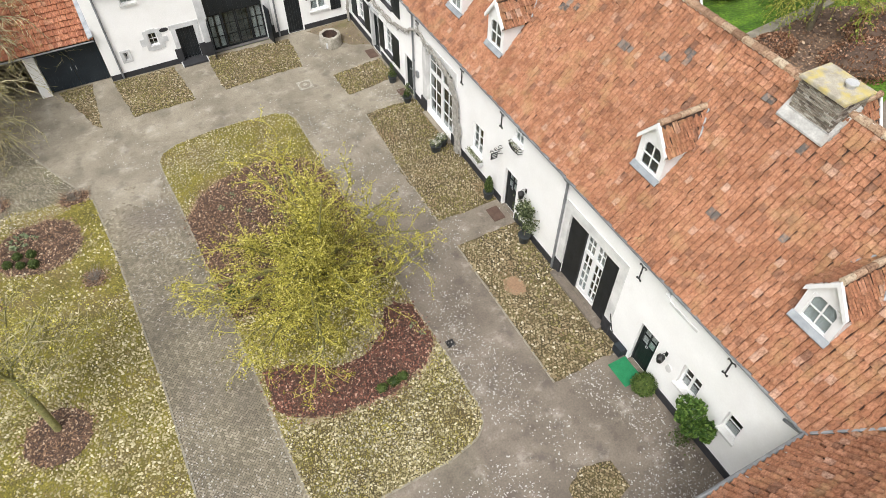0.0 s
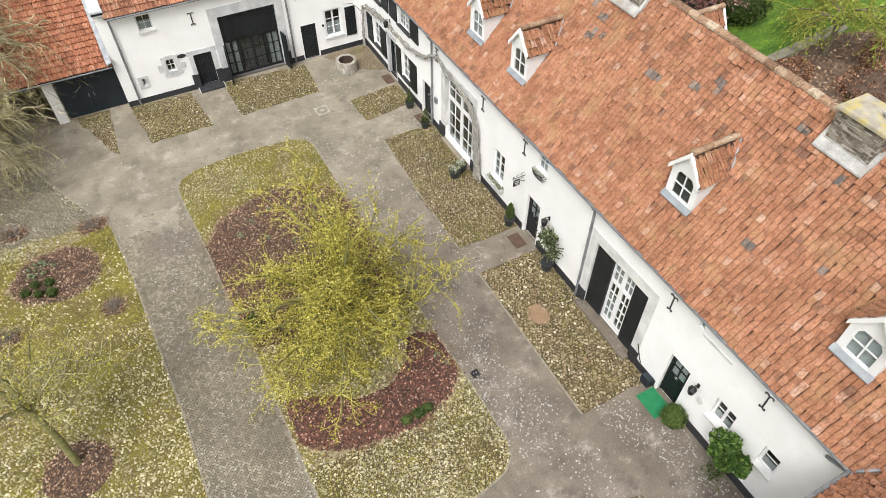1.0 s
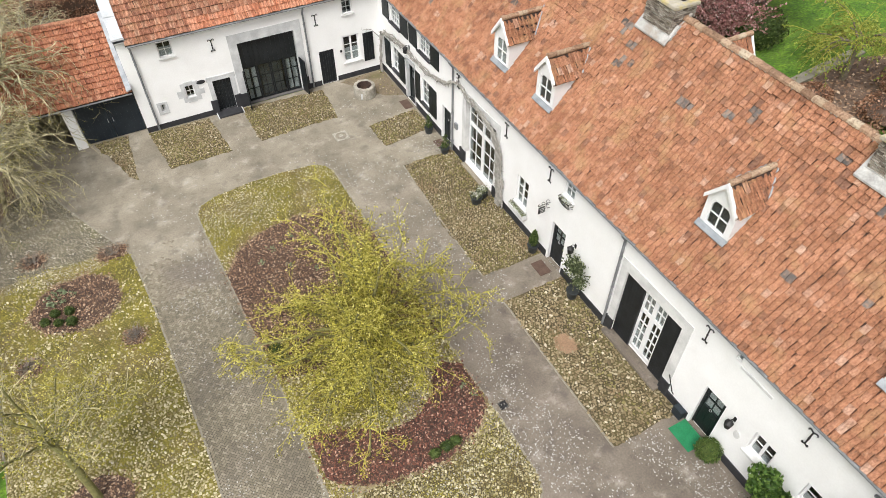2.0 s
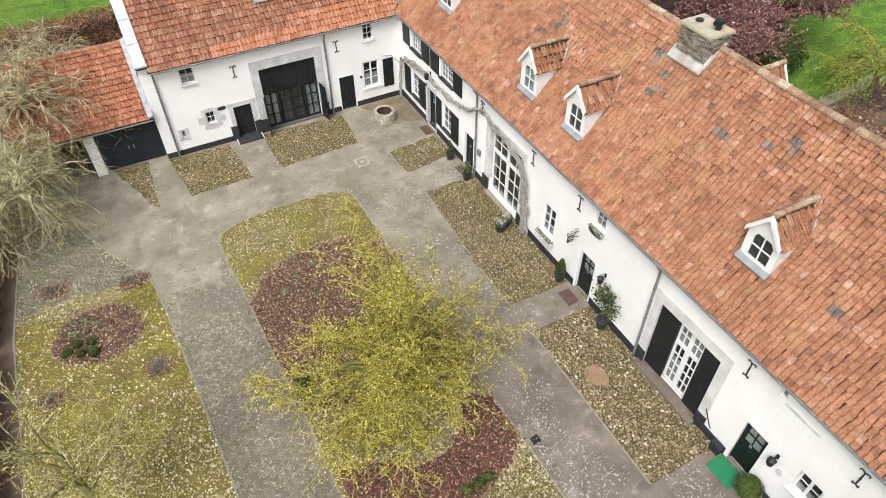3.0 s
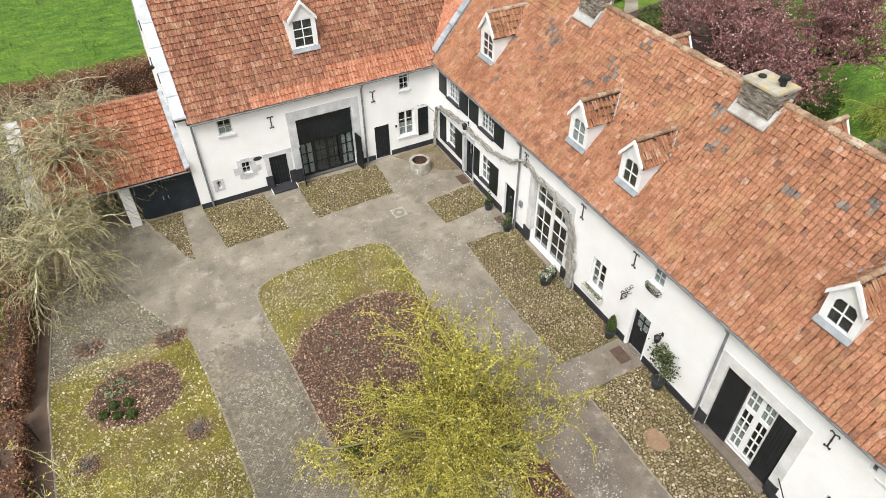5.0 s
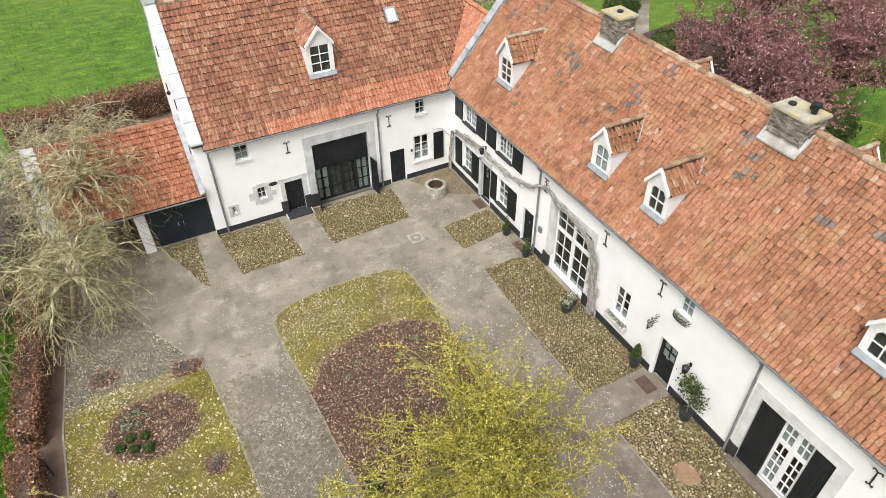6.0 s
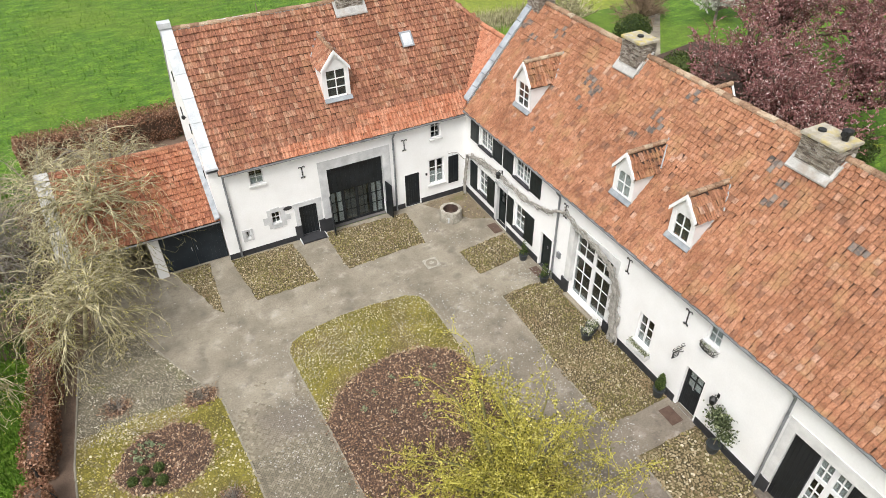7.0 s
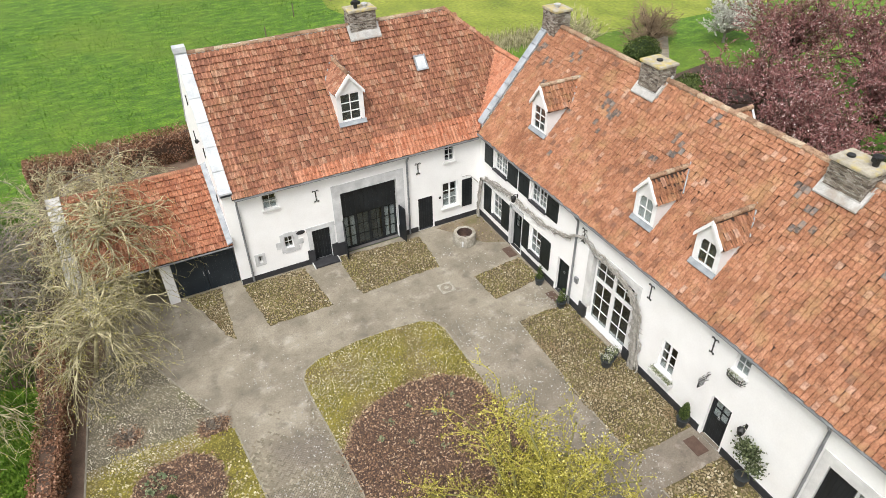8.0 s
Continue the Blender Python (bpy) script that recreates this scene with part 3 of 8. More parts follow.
def door(parent, face, u0, u1, v0, v1, material, rec=0.14, glass=False, knocker=False, name="door", lights=(2, 2), curtain=True, boards=5):
    """A framed door leaf of vertical boards; a glazed upper half where it has one."""
    bm = bmesh.new()
    e = 0.07
    face.box(bm, u0, u0 + e, rec - 0.02, rec + 0.1, v0, v1)
    face.box(bm, u1 - e, u1, rec - 0.02, rec + 0.1, v0, v1)
    face.box(bm, u0 + e, u1 - e, rec - 0.02, rec + 0.1, v1 - e, v1)
    vt = v0 + (v1 - v0) * (0.52 if glass else 1) - (0 if glass else e)
    a, b = u0 + e + 0.004, u1 - e - 0.004
    d = part(name, bm, material, parent)
    for i in range(boards):
        bm = bmesh.new()
        face.box(bm, a + (b - a) * i / boards + 0.004, a + (b - a) * (i + 1) / boards - 0.004, rec + 0.01, rec + 0.055, v0 + 0.01, vt)
        part("board", bm, material, d)
    if glass:
        window(d, face, a, b, vt + 0.006, v1 - e - 0.006, *lights, rec=rec, material=material, edge=0.06, bar=0.04, sill=False, curtain=0.0, name="door_light", flat=True)
        if curtain:
            bm = bmesh.new()
            for i in range(8):
                face.box(bm, a + (b - a) * i / 8, a + (b - a) * (i + 1) / 8, rec + 0.062 + 0.008 * (i % 2), rec + 0.068 + 0.008 * (i % 2), vt, v1 - e)
            part("curtain", bm, M["curtain"], d)
    bm = bmesh.new()
    uh = a + 0.09
    face.box(bm, uh - 0.012, uh + 0.012, rec - 0.005, rec + 0.01, v0 + 0.95, v0 + 1.15)
    rod(bm, [face.p(uh, rec - 0.005, v0 + 1.06), face.p(uh, rec - 0.06, v0 + 1.06), face.p(uh + 0.1, rec - 0.06, v0 + 1.06)], 0.012)
    part("handle", bm, M["iron"], d, "black iron handle")
    if knocker:
        bm = bmesh.new()
        c = (u0 + u1) / 2
        ring = [face.p(c + 0.05 * math.sin(t * math.tau / 12), rec - 0.02, v0 + 1.25 + 0.06 * math.cos(t * math.tau / 12)) for t in range(13)]
        rod(bm, ring, 0.009)
        part("knocker", bm, M["metalwhite"], d, "pale ring knocker")
    return d


def anchor(parent, face, u, v0, v1):
    """A wrought wall tie: a stem with curled ends."""
    bm = bmesh.new()
    rod(bm, [face.p(u, -0.03, v0 + 0.08), face.p(u, -0.03, v1 - 0.06)], 0.024)
    for s in (-1, 1):
        top = [face.p(u + s * (0.02 + 0.13 * math.sin(t * 0.5)), -0.03, v1 - 0.06 + 0.05 * math.sin(t * 0.95)) for t in range(5)]
        rod(bm, top, 0.02)
        low = [face.p(u + s * (0.01 + 0.085 * math.sin(t * 0.5)), -0.03, v0 + 0.08 - 0.05 * math.sin(t * 0.85)) for t in range(5)]
        rod(bm, low, 0.02)
        face_c = face.p(u + s * 0.085, -0.03, v0 + 0.04)
        bmesh.ops.create_icosphere(bm, subdivisions=1, radius=0.035, matrix=Matrix.Translation(face_c))
    bmesh.ops.create_icosphere(bm, subdivisions=1, radius=0.04, matrix=Matrix.Translation(face.p(u, -0.03, (v0 + v1) / 2)))
    for v in (v0 + 0.15, v1 - 0.12):
        rod(bm, [face.p(u, -0.03, v), face.p(u, 0.05, v)], 0.012)
    return part("wall_anchor", bm, M["iron"], parent, "black wrought-iron wall anchor")


def downpipe(parent, face, u, v1, swan=0.3):
    bm = bmesh.new()
    rod(bm, [face.p(u, -swan, v1), face.p(u, -swan + 0.02, v1 - 0.12), face.p(u, -0.09, v1 - 0.4), face.p(u, -0.09, 0.35), face.p(u, -0.09, 0.06)], 0.05, 8)
    pp = part("downpipe", bm, M["zinc"], parent)
    for v in (0.6, 2.3, 3.9):
        bm = bmesh.new()
        rod(bm, [face.p(u, -0.09, v - 0.025), face.p(u, -0.09, v + 0.025)], 0.062, 8)
        face.box(bm, u - 0.012, u + 0.012, -0.09, 0.01, v - 0.012, v + 0.012)
        part("bracket", bm, M["zinc"], pp)
    return pp


# ---- clay tiles ----
TW, TL = 0.198, 0.252   # flat old tiles of the long wing
PW, PL = 0.215, 0.30    # pantiles of dormers


def tile_shape(w, l):
    """A roof tile: the old wing's short ones are nearly flat with a low roll, the others are pantiles."""
    flat = l < 0.28
    us = [-0.03, 0.08, 0.25, 0.58, 0.86, 1.0] if flat else [0.0, 0.14, 0.30, 0.58, 0.80, 0.99]
    hs = (0.006, 0.044, 0.054, 0.036, 0.014, -0.006) if flat else (0.016, 0.056, 0.050, 0.014, 0.0, 0.012)
    vs, fs = [], []
    for v, dh in ((l * 1.14, -0.012), (-0.02, 0.040 if flat else 0.066), (-0.02, 0.0)):
        vs += [((u - 0.5) * w, v, h + dh) for u, h in zip(us, hs)]
    k = len(us)
    for i in range(k - 1):
        fs.append((i, i + k, i + k + 1, i + 1))
        fs.append((i + k, i + 2 * k, i + 2 * k + 1, i + k + 1))
    return np.array(vs), fs


def inside(poly, x, y):
    hit, j = False, len(poly) - 1
    for i in range(len(poly)):
        (xi, yi), (xj, yj) = poly[i], poly[j]
        if (yi > y) != (yj > y) and x < (xj - xi) * (y - yi) / (yj - yi) + xi:
            hit = not hit
        j = i
    return hit


def tile_poses(o, u, v, poly, rng, w=TW, l=TL, rough=1.0, lift=0.0):
    """Poses of the tiles on a slope: o the corner at the eave, u along it, v up the slope; poly bounds them in metres along u and v."""
    o, u, v = Vector(o), Vector(u).normalized(), Vector(v).normalized()
    n = u.cross(v).normalized()
    out = []
    us, vs = [p[0] for p in poly], [p[1] for p in poly]
    for r in range(int(math.floor(min(vs) / l)), int(math.ceil(max(vs) / l))):
        off = rng.uniform(-0.014, 0.014) * rough
        for c in range(int(math.floor(min(us) / w)), int(math.ceil(max(us) / w))):
            uu, vv = (c + 0.5) * w, r * l
            if not inside(poly, uu, vv + l * 0.5):
                continue
            p = o + u * (uu + off + rng.uniform(-0.013, 0.013) * rough) + v * (vv + rng.uniform(-0.018, 0.018) * rough) + n * (lift + rng.uniform(-0.004, 0.012) * rough)
            p += n * 0.03 * noise.noise(p * 0.45) * rough
            m = Matrix((u, v, n)).transposed().to_4x4()
            m.translation = p
            slip = 0.05 * rough if rng.random() < 0.13 else 0.0
            m = m @ Euler((rng.uniform(-0.045, 0.045) * rough - slip, rng.uniform(-0.05, 0.05) * rough, rng.uniform(-0.05, 0.05) * rough)).to_matrix().to_4x4()
            out.append((uu, vv, m))
    return out


def joined_tiles(name, poses, material, parent, w=TW, l=TL, kind="stuff", label=""):
    if not poses:
        return None
    base, fs = tile_shape(w, l)
    hom = np.c_[base, np.ones(len(base))]
    verts = np.concatenate([(hom @ np.array(m).T)[:, :3] for _, _, m in poses])
    k = len(base)
    faces = [tuple(i + q * k for i in f) for q in range(len(poses)) for f in fs]
    return part(name, raw_mesh(name, verts, faces, material), None, parent, label, kind)


def single_tiles(poses, material, parent, w=TW, l=TL):
    base, fs = tile_shape(w, l)
    me = raw_mesh("tile", base, fs, material)
    for _, _, m in poses:
        ob = new("tile", me)
        ob.parent = parent
        ob.matrix_parent_inverse = world_of(parent).inverted()
        ob.matrix_basis = m


def ridge_tiles(parent, a, b, rng, r=0.13, step=0.4, name="ridge_tile", material=None):
    a, b = Vector(a), Vector(b)
    d = (b - a)
    n = max(1, int(d.length / step))
    x = d.normalized()
    side = Vector((0, 0, 1)).cross(x).normalized()
    up = x.cross(side)
    bm = bmesh.new()
    rows = []
    for t, rr in ((-0.03, r), (step, r * 0.9)):
        rows.append([bm.verts.new((t, rr * 1.15 * math.cos(k * math.pi / 6), rr * math.sin(k * math.pi / 6) - 0.02)) for k in range(7)])
    for k in range(6):
        bm.faces.new((rows[0][k], rows[1][k], rows[1][k + 1], rows[0][k + 1]))
    bm.faces.new(list(reversed(rows[0])))
    me = to_mesh(name, bm, material or M["tile_ridge"])
    for i in range(n):
        p = a + d * (i / n) + Vector((0, 0, rng.uniform(-0.012, 0.012) + 0.03 * noise.noise((a + d * (i / n)) * 0.4)))
        m = Matrix((x, side, up)).transposed().to_4x4()
        m.translation = p
        ob = new(name, me)
        ob.parent = parent
        ob.matrix_parent_inverse = world_of(parent).inverted()
        ob.matrix_basis = m @ Euler((rng.uniform(-0.05, 0.05), rng.uniform(-0.02, 0.02), rng.uniform(-0.03, 0.03))).to_matrix().to_4x4()


def dormer(house, face, uc, width, z0, ze, zr, roof_d, rng, cols=2, rows=2, tile=None, arch=0.0, curtain=0.0):
    """A gabled dormer. face: its front; roof_d(z): how far behind the front the main roof reaches height z."""
    tile = tile or M["tile"]
    u0, u1 = uc - width / 2, uc + width / 2
    wu0, wu1, wz0, wz1 = u0 + 0.17, u1 - 0.17, z0 + 0.2, ze + 0.02
    bm = wall_panel(face, 0.07, u0, u1, z0 - 0.3, ze + 0.1, [(wu0, wu1, wz0, wz1)])
    prism(bm, [face.p(u0, 0, ze + 0.1), face.p(u1, 0, ze + 0.1), face.p(uc, 0, zr - 0.03)], Vector(face.p(0, 0.07, 0)) - Vector(face.p(0, 0, 0)))
    d = part("dormer", bm, M["white"], house, "white gabled roof dormer with clay tiles")
    for u in (u0, u1 - 0.06):
        bm = bmesh.new()
        shift = Vector(face.p(u + 0.06, 0, 0)) - Vector(face.p(u, 0, 0))
        prism(bm, [face.p(u, 0.07, z0 - 0.3), face.p(u, 0.07, ze + 0.08), face.p(u, roof_d(ze + 0.08) + 0.1, ze + 0.08), face.p(u, roof_d(z0) + 0.2, z0 - 0.12)], shift)
        part("cheek", bm, M["white"], d)
    window(d, face, wu0, wu1, wz0, wz1, cols, rows, rec=0.02, edge=0.055, bar=0.045, sill=False, name="dormer_window", curtain=0.0, flat=True)
    # added sheet behind the panes: the unlit loft as dark colour, or curtain pale
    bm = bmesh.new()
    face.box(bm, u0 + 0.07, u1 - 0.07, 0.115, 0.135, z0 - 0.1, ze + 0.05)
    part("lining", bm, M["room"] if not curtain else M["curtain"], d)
    if arch:
        for ua, ub in ((wu0 + 0.04, wu0 + 0.04 + arch), (wu1 - 0.04, wu1 - 0.04 - arch)):
            bm = bmesh.new()
            prism(bm, [face.p(ua, 0.012, wz1 - 0.04), face.p(ub, 0.012, wz1 - 0.04), face.p(ua, 0.012, wz1 - 0.04 - arch * 1.3)],
                  Vector(face.p(0, 0.04, 0)) - Vector(face.p(0, 0, 0)))
            part("spandrel", bm, M["white"], d)
    # two roof slopes with their tiles
    over = 0.13
    for s in (-1, 1):
        ue = uc + s * (width / 2 + 0.05)
        zl = ze + 0.03
        pts = [face.p(ue, -over, zl), face.p(uc, -over, zr), face.p(uc, roof_d(zr) + 0.15, zr), face.p(ue, roof_d(zl) + 0.1, zl)]
        bm = bmesh.new()
        prism(bm, pts, (0, 0, -0.05))
        part("dormer_roof", bm, M["underroof"], d)
        o = Vector(face.p(ue, 0, zl)) + Vector((0, 0, 0.0))
        along = (Vector(face.p(0, 1, 0)) - Vector(face.p(0, 0, 0)))
        up = Vector(face.p(uc, 0, zr)) - Vector(face.p(ue, 0, zl))
        sl = up.length
        if along.cross(up).z < 0:
            start, along2 = o + along * (roof_d(zl) + 0.1), -along
            full = roof_d(zl) + 0.1 + over - 0.06
            poly = [(0, 0), (full, 0), (full, sl), (-(roof_d(zr) - roof_d(zl)), sl)]
            po = tile_poses(start, along2, up, poly, rng, PW, PL, 1.2)
        else:
            start = o - along * (over - 0.06)
            poly = [(0, 0), (roof_d(zl) + over, 0), (roof_d(zr) + over, sl), (0, sl)]
            po = tile_poses(start, along, up, poly, rng, PW, PL, 1.2)
        joined_tiles("dormer_tiles", po, tile, d, PW, PL)
        bm = bmesh.new()
        prism(bm, [face.p(ue, -over - 0.035, zl - 0.10), face.p(ue, -over - 0.035, zl + 0.07), face.p(uc, -over - 0.035, zr + 0.06), face.p(uc, -over - 0.035, zr - 0.13)],
              Vector(face.p(0, 0.10, 0)) - Vector(face.p(0, 0, 0)))
        part("bargeboard", bm, M["white"], d)
        # lead in the valley behind
        bm = bmesh.new()
        a, b = Vector(face.p(ue, roof_d(zl) + 0.03, zl + 0.06)), Vector(face.p(uc, roof_d(zr) + 0.10, zr + 0.10))
        rod(bm, [a + Vector((0, 0, 0.10)), b + Vector((0, 0, 0.08))], 0.035, 5)
        part("flashing", bm, M["lead"], d)
    n = max(2, int((roof_d(zr) + over) / 0.36))
    for i in range(n):
        t0, t1 = -over + 0.05 + (roof_d(zr) + over) * i / n, -over + 0.05 + (roof_d(zr) + over) * (i + 1) / n
        part("ridge_tile", rod(bmesh.new(), [face.p(uc, t0 - 0.02, zr + 0.045), face.p(uc, t1, zr + 0.03)], [0.105, 0.09], 10), M["tile_ridge"], d)
    bm = bmesh.new()
    dv = Vector(face.p(0, roof_d(z0) - roof_d(z0 - 0.2), 0.2)) - Vector(face.p(0, 0, 0))
    q = Vector(face.p(0, roof_d(z0) - 0.06, z0 + 0.20)) - Vector(face.p(0, 0, 0))
    base = Vector(face.p(0, 0, 0))
    prism(bm, [base + q + Vector(face.p(u, 0, 0)) - base + k for u, k in ((u0 - 0.03, Vector((0, 0, 0))), (u1 + 0.03, Vector((0, 0, 0))), (u1 + 0.03, -dv * 0.8), (u0 - 0.03, -dv * 0.8))], (0, 0, 0.03))
    part("apron", bm, M["lead"], d)
    return d


def chimney(house, x0, x1, y0, y1, z0, z1, cap, rng, pots=(), apron=True):
    """A brick stack laid course by course, with a slab cap, a pale apron at its foot and flues."""
    bm = bmesh.new()
    box(bm, (x0 + 0.03, y0 + 0.03, z0), (x1 - 0.03, y1 - 0.03, z1))
    c = part("chimney", bm, M["mortar"], house, "grey weathered brick chimney stack")
    bm = bmesh.new()
    h, L = 0.066, 0.19
    for k in range(int((z1 - z0) / h)):
        z = z0 + k * h
        for (ax, lo, hi, side) in (("x", x0, x1, y0), ("x", x0, x1, y1), ("y", y0, y1, x0), ("y", y0, y1, x1)):
            p = lo + (L / 2 if k % 2 else 0) - L
            while p < hi:
                a, b = max(p, lo), min(p + L - 0.014, hi)
                p += L
                if b - a < 0.05:
                    continue
                j = rng.uniform(-0.014, 0.016)
                inner = side + (0.05 if side in (x0, y0) and (side == (y0 if ax == "x" else x0)) else -0.05)
                outer = side - j if inner > side else side + j
                if ax == "x":
                    box(bm, (a, outer, z), (b, inner, z + h - 0.014))
                else:
                    box(bm, (outer, a, z), (inner, b, z + h - 0.014))
    part("brickwork", bm, M["brick"], c, kind="stuff")
    bm = bmesh.new()
    o = 0.07
    box(bm, (x0 - o, y0 - o, z1), (x1 + o, y1 + o, z1 + 0.11))
    bmesh.ops.bevel(bm, geom=bm.edges[:], offset=0.02, segments=2, affect="EDGES")
    part("cap", bm, cap, c)
    for kind, px, py in pots:
        bm = bmesh.new()
        if kind == "flat":
            lathe(bm, [(0.11, 0), (0.11, 0.10), (0.17, 0.11), (0.17, 0.15), (0.02, 0.17)], 14, (px, py, z1 + 0.11))
            part("flue", bm, M["metalwhite"], c)
        elif kind == "cowl":
            lathe(bm, [(0.10, 0), (0.10, 0.22), (0.17, 0.24), (0.17, 0.34), (0.05, 0.40)], 12, (px, py, z1 + 0.11))
            rod(bm, [(px - 0.2, py, z1 + 0.36), (px + 0.25, py + 0.05, z1 + 0.33)], 0.09, 10)
            part("flue_cowl", bm, M["iron"], c)
        else:
            lathe(bm, [(0.12, 0), (0.14, 0.02), (0.13, 0.07), (0.08, 0.07)], 12, (px, py, z1 + 0.11))
            part("flue_hole", bm, M["iron"], c)
    return c


# ---- the long east wing ----
EX, SLOPE = 12.0, 1.2
E_EAVE, E_Z, RIDGE_X, RIDGE_Z = 11.72, 5.25, 15.9, 10.27
rng = random.Random(11)
wing = thing("farmhouse_wing", (12.0, 17.0, 0), "long whitewashed farmhouse wing with an orange clay tile roof and dormers", "house")
FE = Face("x", EX)
e_open = [  # along y, z
    (30.75, 31.95, 3.72, 4.78), (27.25, 28.55, 3.72, 4.78),
    (31.10, 32.02, 0.85, 2.32), (27.40, 28.35, 0.80, 2.32), (29.05, 29.98, 0.12, 2.36), (25.05, 25.92, 0.06, 2.02),
    (20.85, 23.50, 0.14, 3.72), (18.10, 18.95, 1.20, 2.70), (15.30, 16.20, 0.06, 2.22), (15.22, 15.82, 4.02, 4.86),
    (8.98, 11.80, 0.14, 3.52), (6.50, 7.36, 0.06, 2.32), (4.55, 5.35, 1.50, 2.60), (2.85, 3.45, 1.75, 2.75), (6.78, 6.98, 4.42, 4.80),
]
e_open = [(a - 0.004, b + 0.004, c - 0.004, d + 0.004) for a, b, c, d in e_open]
part("wall", wall_panel(FE, 0.45, 1.2, 33.5, 0.0, 5.26, e_open), M["plaster"], wing, "whitewashed plaster front wall")
bm = bmesh.new()
box(bm, (19.35, -6.5, 0), (19.8, 33.5, 5.2))
part("rear_wall", bm, M["plaster"], wing)
# unseen inner wall, loft and floor, added to close off the dark rooms
bm = bmesh.new()
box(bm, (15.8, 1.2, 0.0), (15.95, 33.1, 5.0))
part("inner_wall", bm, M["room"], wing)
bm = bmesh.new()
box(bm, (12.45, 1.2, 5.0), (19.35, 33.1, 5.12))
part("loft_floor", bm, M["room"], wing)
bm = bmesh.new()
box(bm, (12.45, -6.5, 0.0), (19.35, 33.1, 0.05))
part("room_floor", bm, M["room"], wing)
# north gable with its raised coping
bm = bmesh.new()
prism(bm, [(12.45, 33.12, 0), (19.35, 33.12, 0), (19.8, 33.12, 5.25), (15.9, 33.12, 10.42), (12.0, 33.12, 5.72), (12.0, 33.12, 5.27), (12.45, 33.12, 5.27)], (0, 0.36, 0))
part("gable", bm, M["plaster"], wing)
for k in range(8):
    t0, t1 = k / 8, (k + 1) / 8 - 0.008
    for s in (1, -1):
        a = Vector((15.9 - s * 4.02, 33.08, 5.72)).lerp(Vector((15.9, 33.08, 10.46)), t0)
        b = Vector((15.9 - s * 4.02, 33.08, 5.72)).lerp(Vector((15.9, 33.08, 10.46)), t1)
        bm = bmesh.new()
        prism(bm, [a, b, b + Vector((0, 0, 0.10)), a + Vector((0, 0, 0.10))], (0, 0.46, 0))
        part("coping", bm, M["coping_dark"], wing)

# roof
bm = bmesh.new()
prism(bm, [(E_EAVE, 33.1, E_Z), (RIDGE_X, 33.1, RIDGE_Z), (20.08, 33.1, E_Z), (20.08, 33.1, E_Z - 0.12), (RIDGE_X, 33.1, RIDGE_Z - 0.16), (E_EAVE + 0.1, 33.1, E_Z - 0.1)], (0, -39.8, 0))
e_roof = part("roof", bm, M["underroof"], wing, "steep old orange clay tile roof with grey slate repairs")
e_up = (1, 0, SLOPE)
poses = tile_poses((E_EAVE - 0.02, 33.1, E_Z + 0.02), (0, -1, 0), e_up, [(0, 0), (31.66, 0), (35.85, 6.5), (0, 6.5)], rng, rough=1.5)
SLATES = [(16.28, 4.1, 0.30), (16.5, 4.25, 0.24), (16.2, 4.85, 0.20), (15.45, 5.25, 0.36), (19.75, 5.25, 0.24), (19.5, 4.3, 0.22), (21.02, 4.78, 0.26), (21.6, 5.2, 0.26), (24.55, 5.55, 0.22),
          (26.25, 4.93, 0.28), (25.7, 2.25, 0.2), (27.63, 3.07, 0.18), (0.35, 5.2, 0.4), (1.2, 4.65, 0.36), (2.85, 5.5, 0.4), (6.1, 4.55, 0.42), (6.75, 4.2, 0.34), (6.35, 3.37, 0.32), (4.6, 3.36, 0.26),
          (10.3, 4.5, 0.40), (10.5, 4.22, 0.34), (11.12, 5.9, 0.3), (11.1, 5.1, 0.34), (9.9, 3.6, 0.22), (1.9, 3.7, 0.24), (3.6, 4.5, 0.26), (20.9, 0.1, 0.16), (5.0, 1.3, 0.16), (33.2, 4.9, 0.2)]


def is_slate(u, v):
    return any((u - a) ** 2 + ((v - b) * 1.3) ** 2 < r * r for a, b, r in SLATES) and random.Random(int(u * 91) * 7919 + int(v * 57)).random() < 0.6


slate_p = [p for p in poses if is_slate(p[0], p[1])]
clay_p = [p for p in poses if not is_slate(p[0], p[1])]
near_p = [p for p in clay_p if 22.0 < p[0] < 26.4 and p[1] < 5.9][:300]
near_set = {id(p) for p in near_p}
joined_tiles("clay_tiles", [p for p in clay_p if id(p) not in near_set], M["tile"], e_roof, label="weathered orange clay tiles")
E_NEAR = near_p
joined_tiles("slate_tiles", slate_p, M["slate"], e_roof, label="grey slate repair tiles")
joined_tiles("rear_tiles", tile_poses((20.1, -6.7, E_Z), (0, 1, 0), (-1, 0, SLOPE), [(0, 0), (39.8, 0), (39.8, 6.5), (4.2, 6.5)], rng), M["tile"], e_roof)
ridge_tiles(e_roof, (RIDGE_X, -2.4, RIDGE_Z + 0.03), (RIDGE_X, 32.6, RIDGE_Z + 0.03), rng, r=0.14)
# mortar bedding beneath the ridge
bm = bmesh.new()
rod(bm, [(RIDGE_X, -2.5, RIDGE_Z), (RIDGE_X, 33.0, RIDGE_Z)], 0.12, 6)
part("ridge_mortar", bm, M["mortar"], e_roof)
# gutter along the eave
bm = bmesh.new()
rod(bm, [(E_EAVE - 0.04, 1.45, E_Z - 0.06), (E_EAVE - 0.04, 33.2, E_Z - 0.06)], 0.062, 8)
part("gutter", bm, M["zinc"], wing)
bm = bmesh.new()
box(bm, (11.86, 1.3, 5.05), (12.0, 33.4, 5.2))
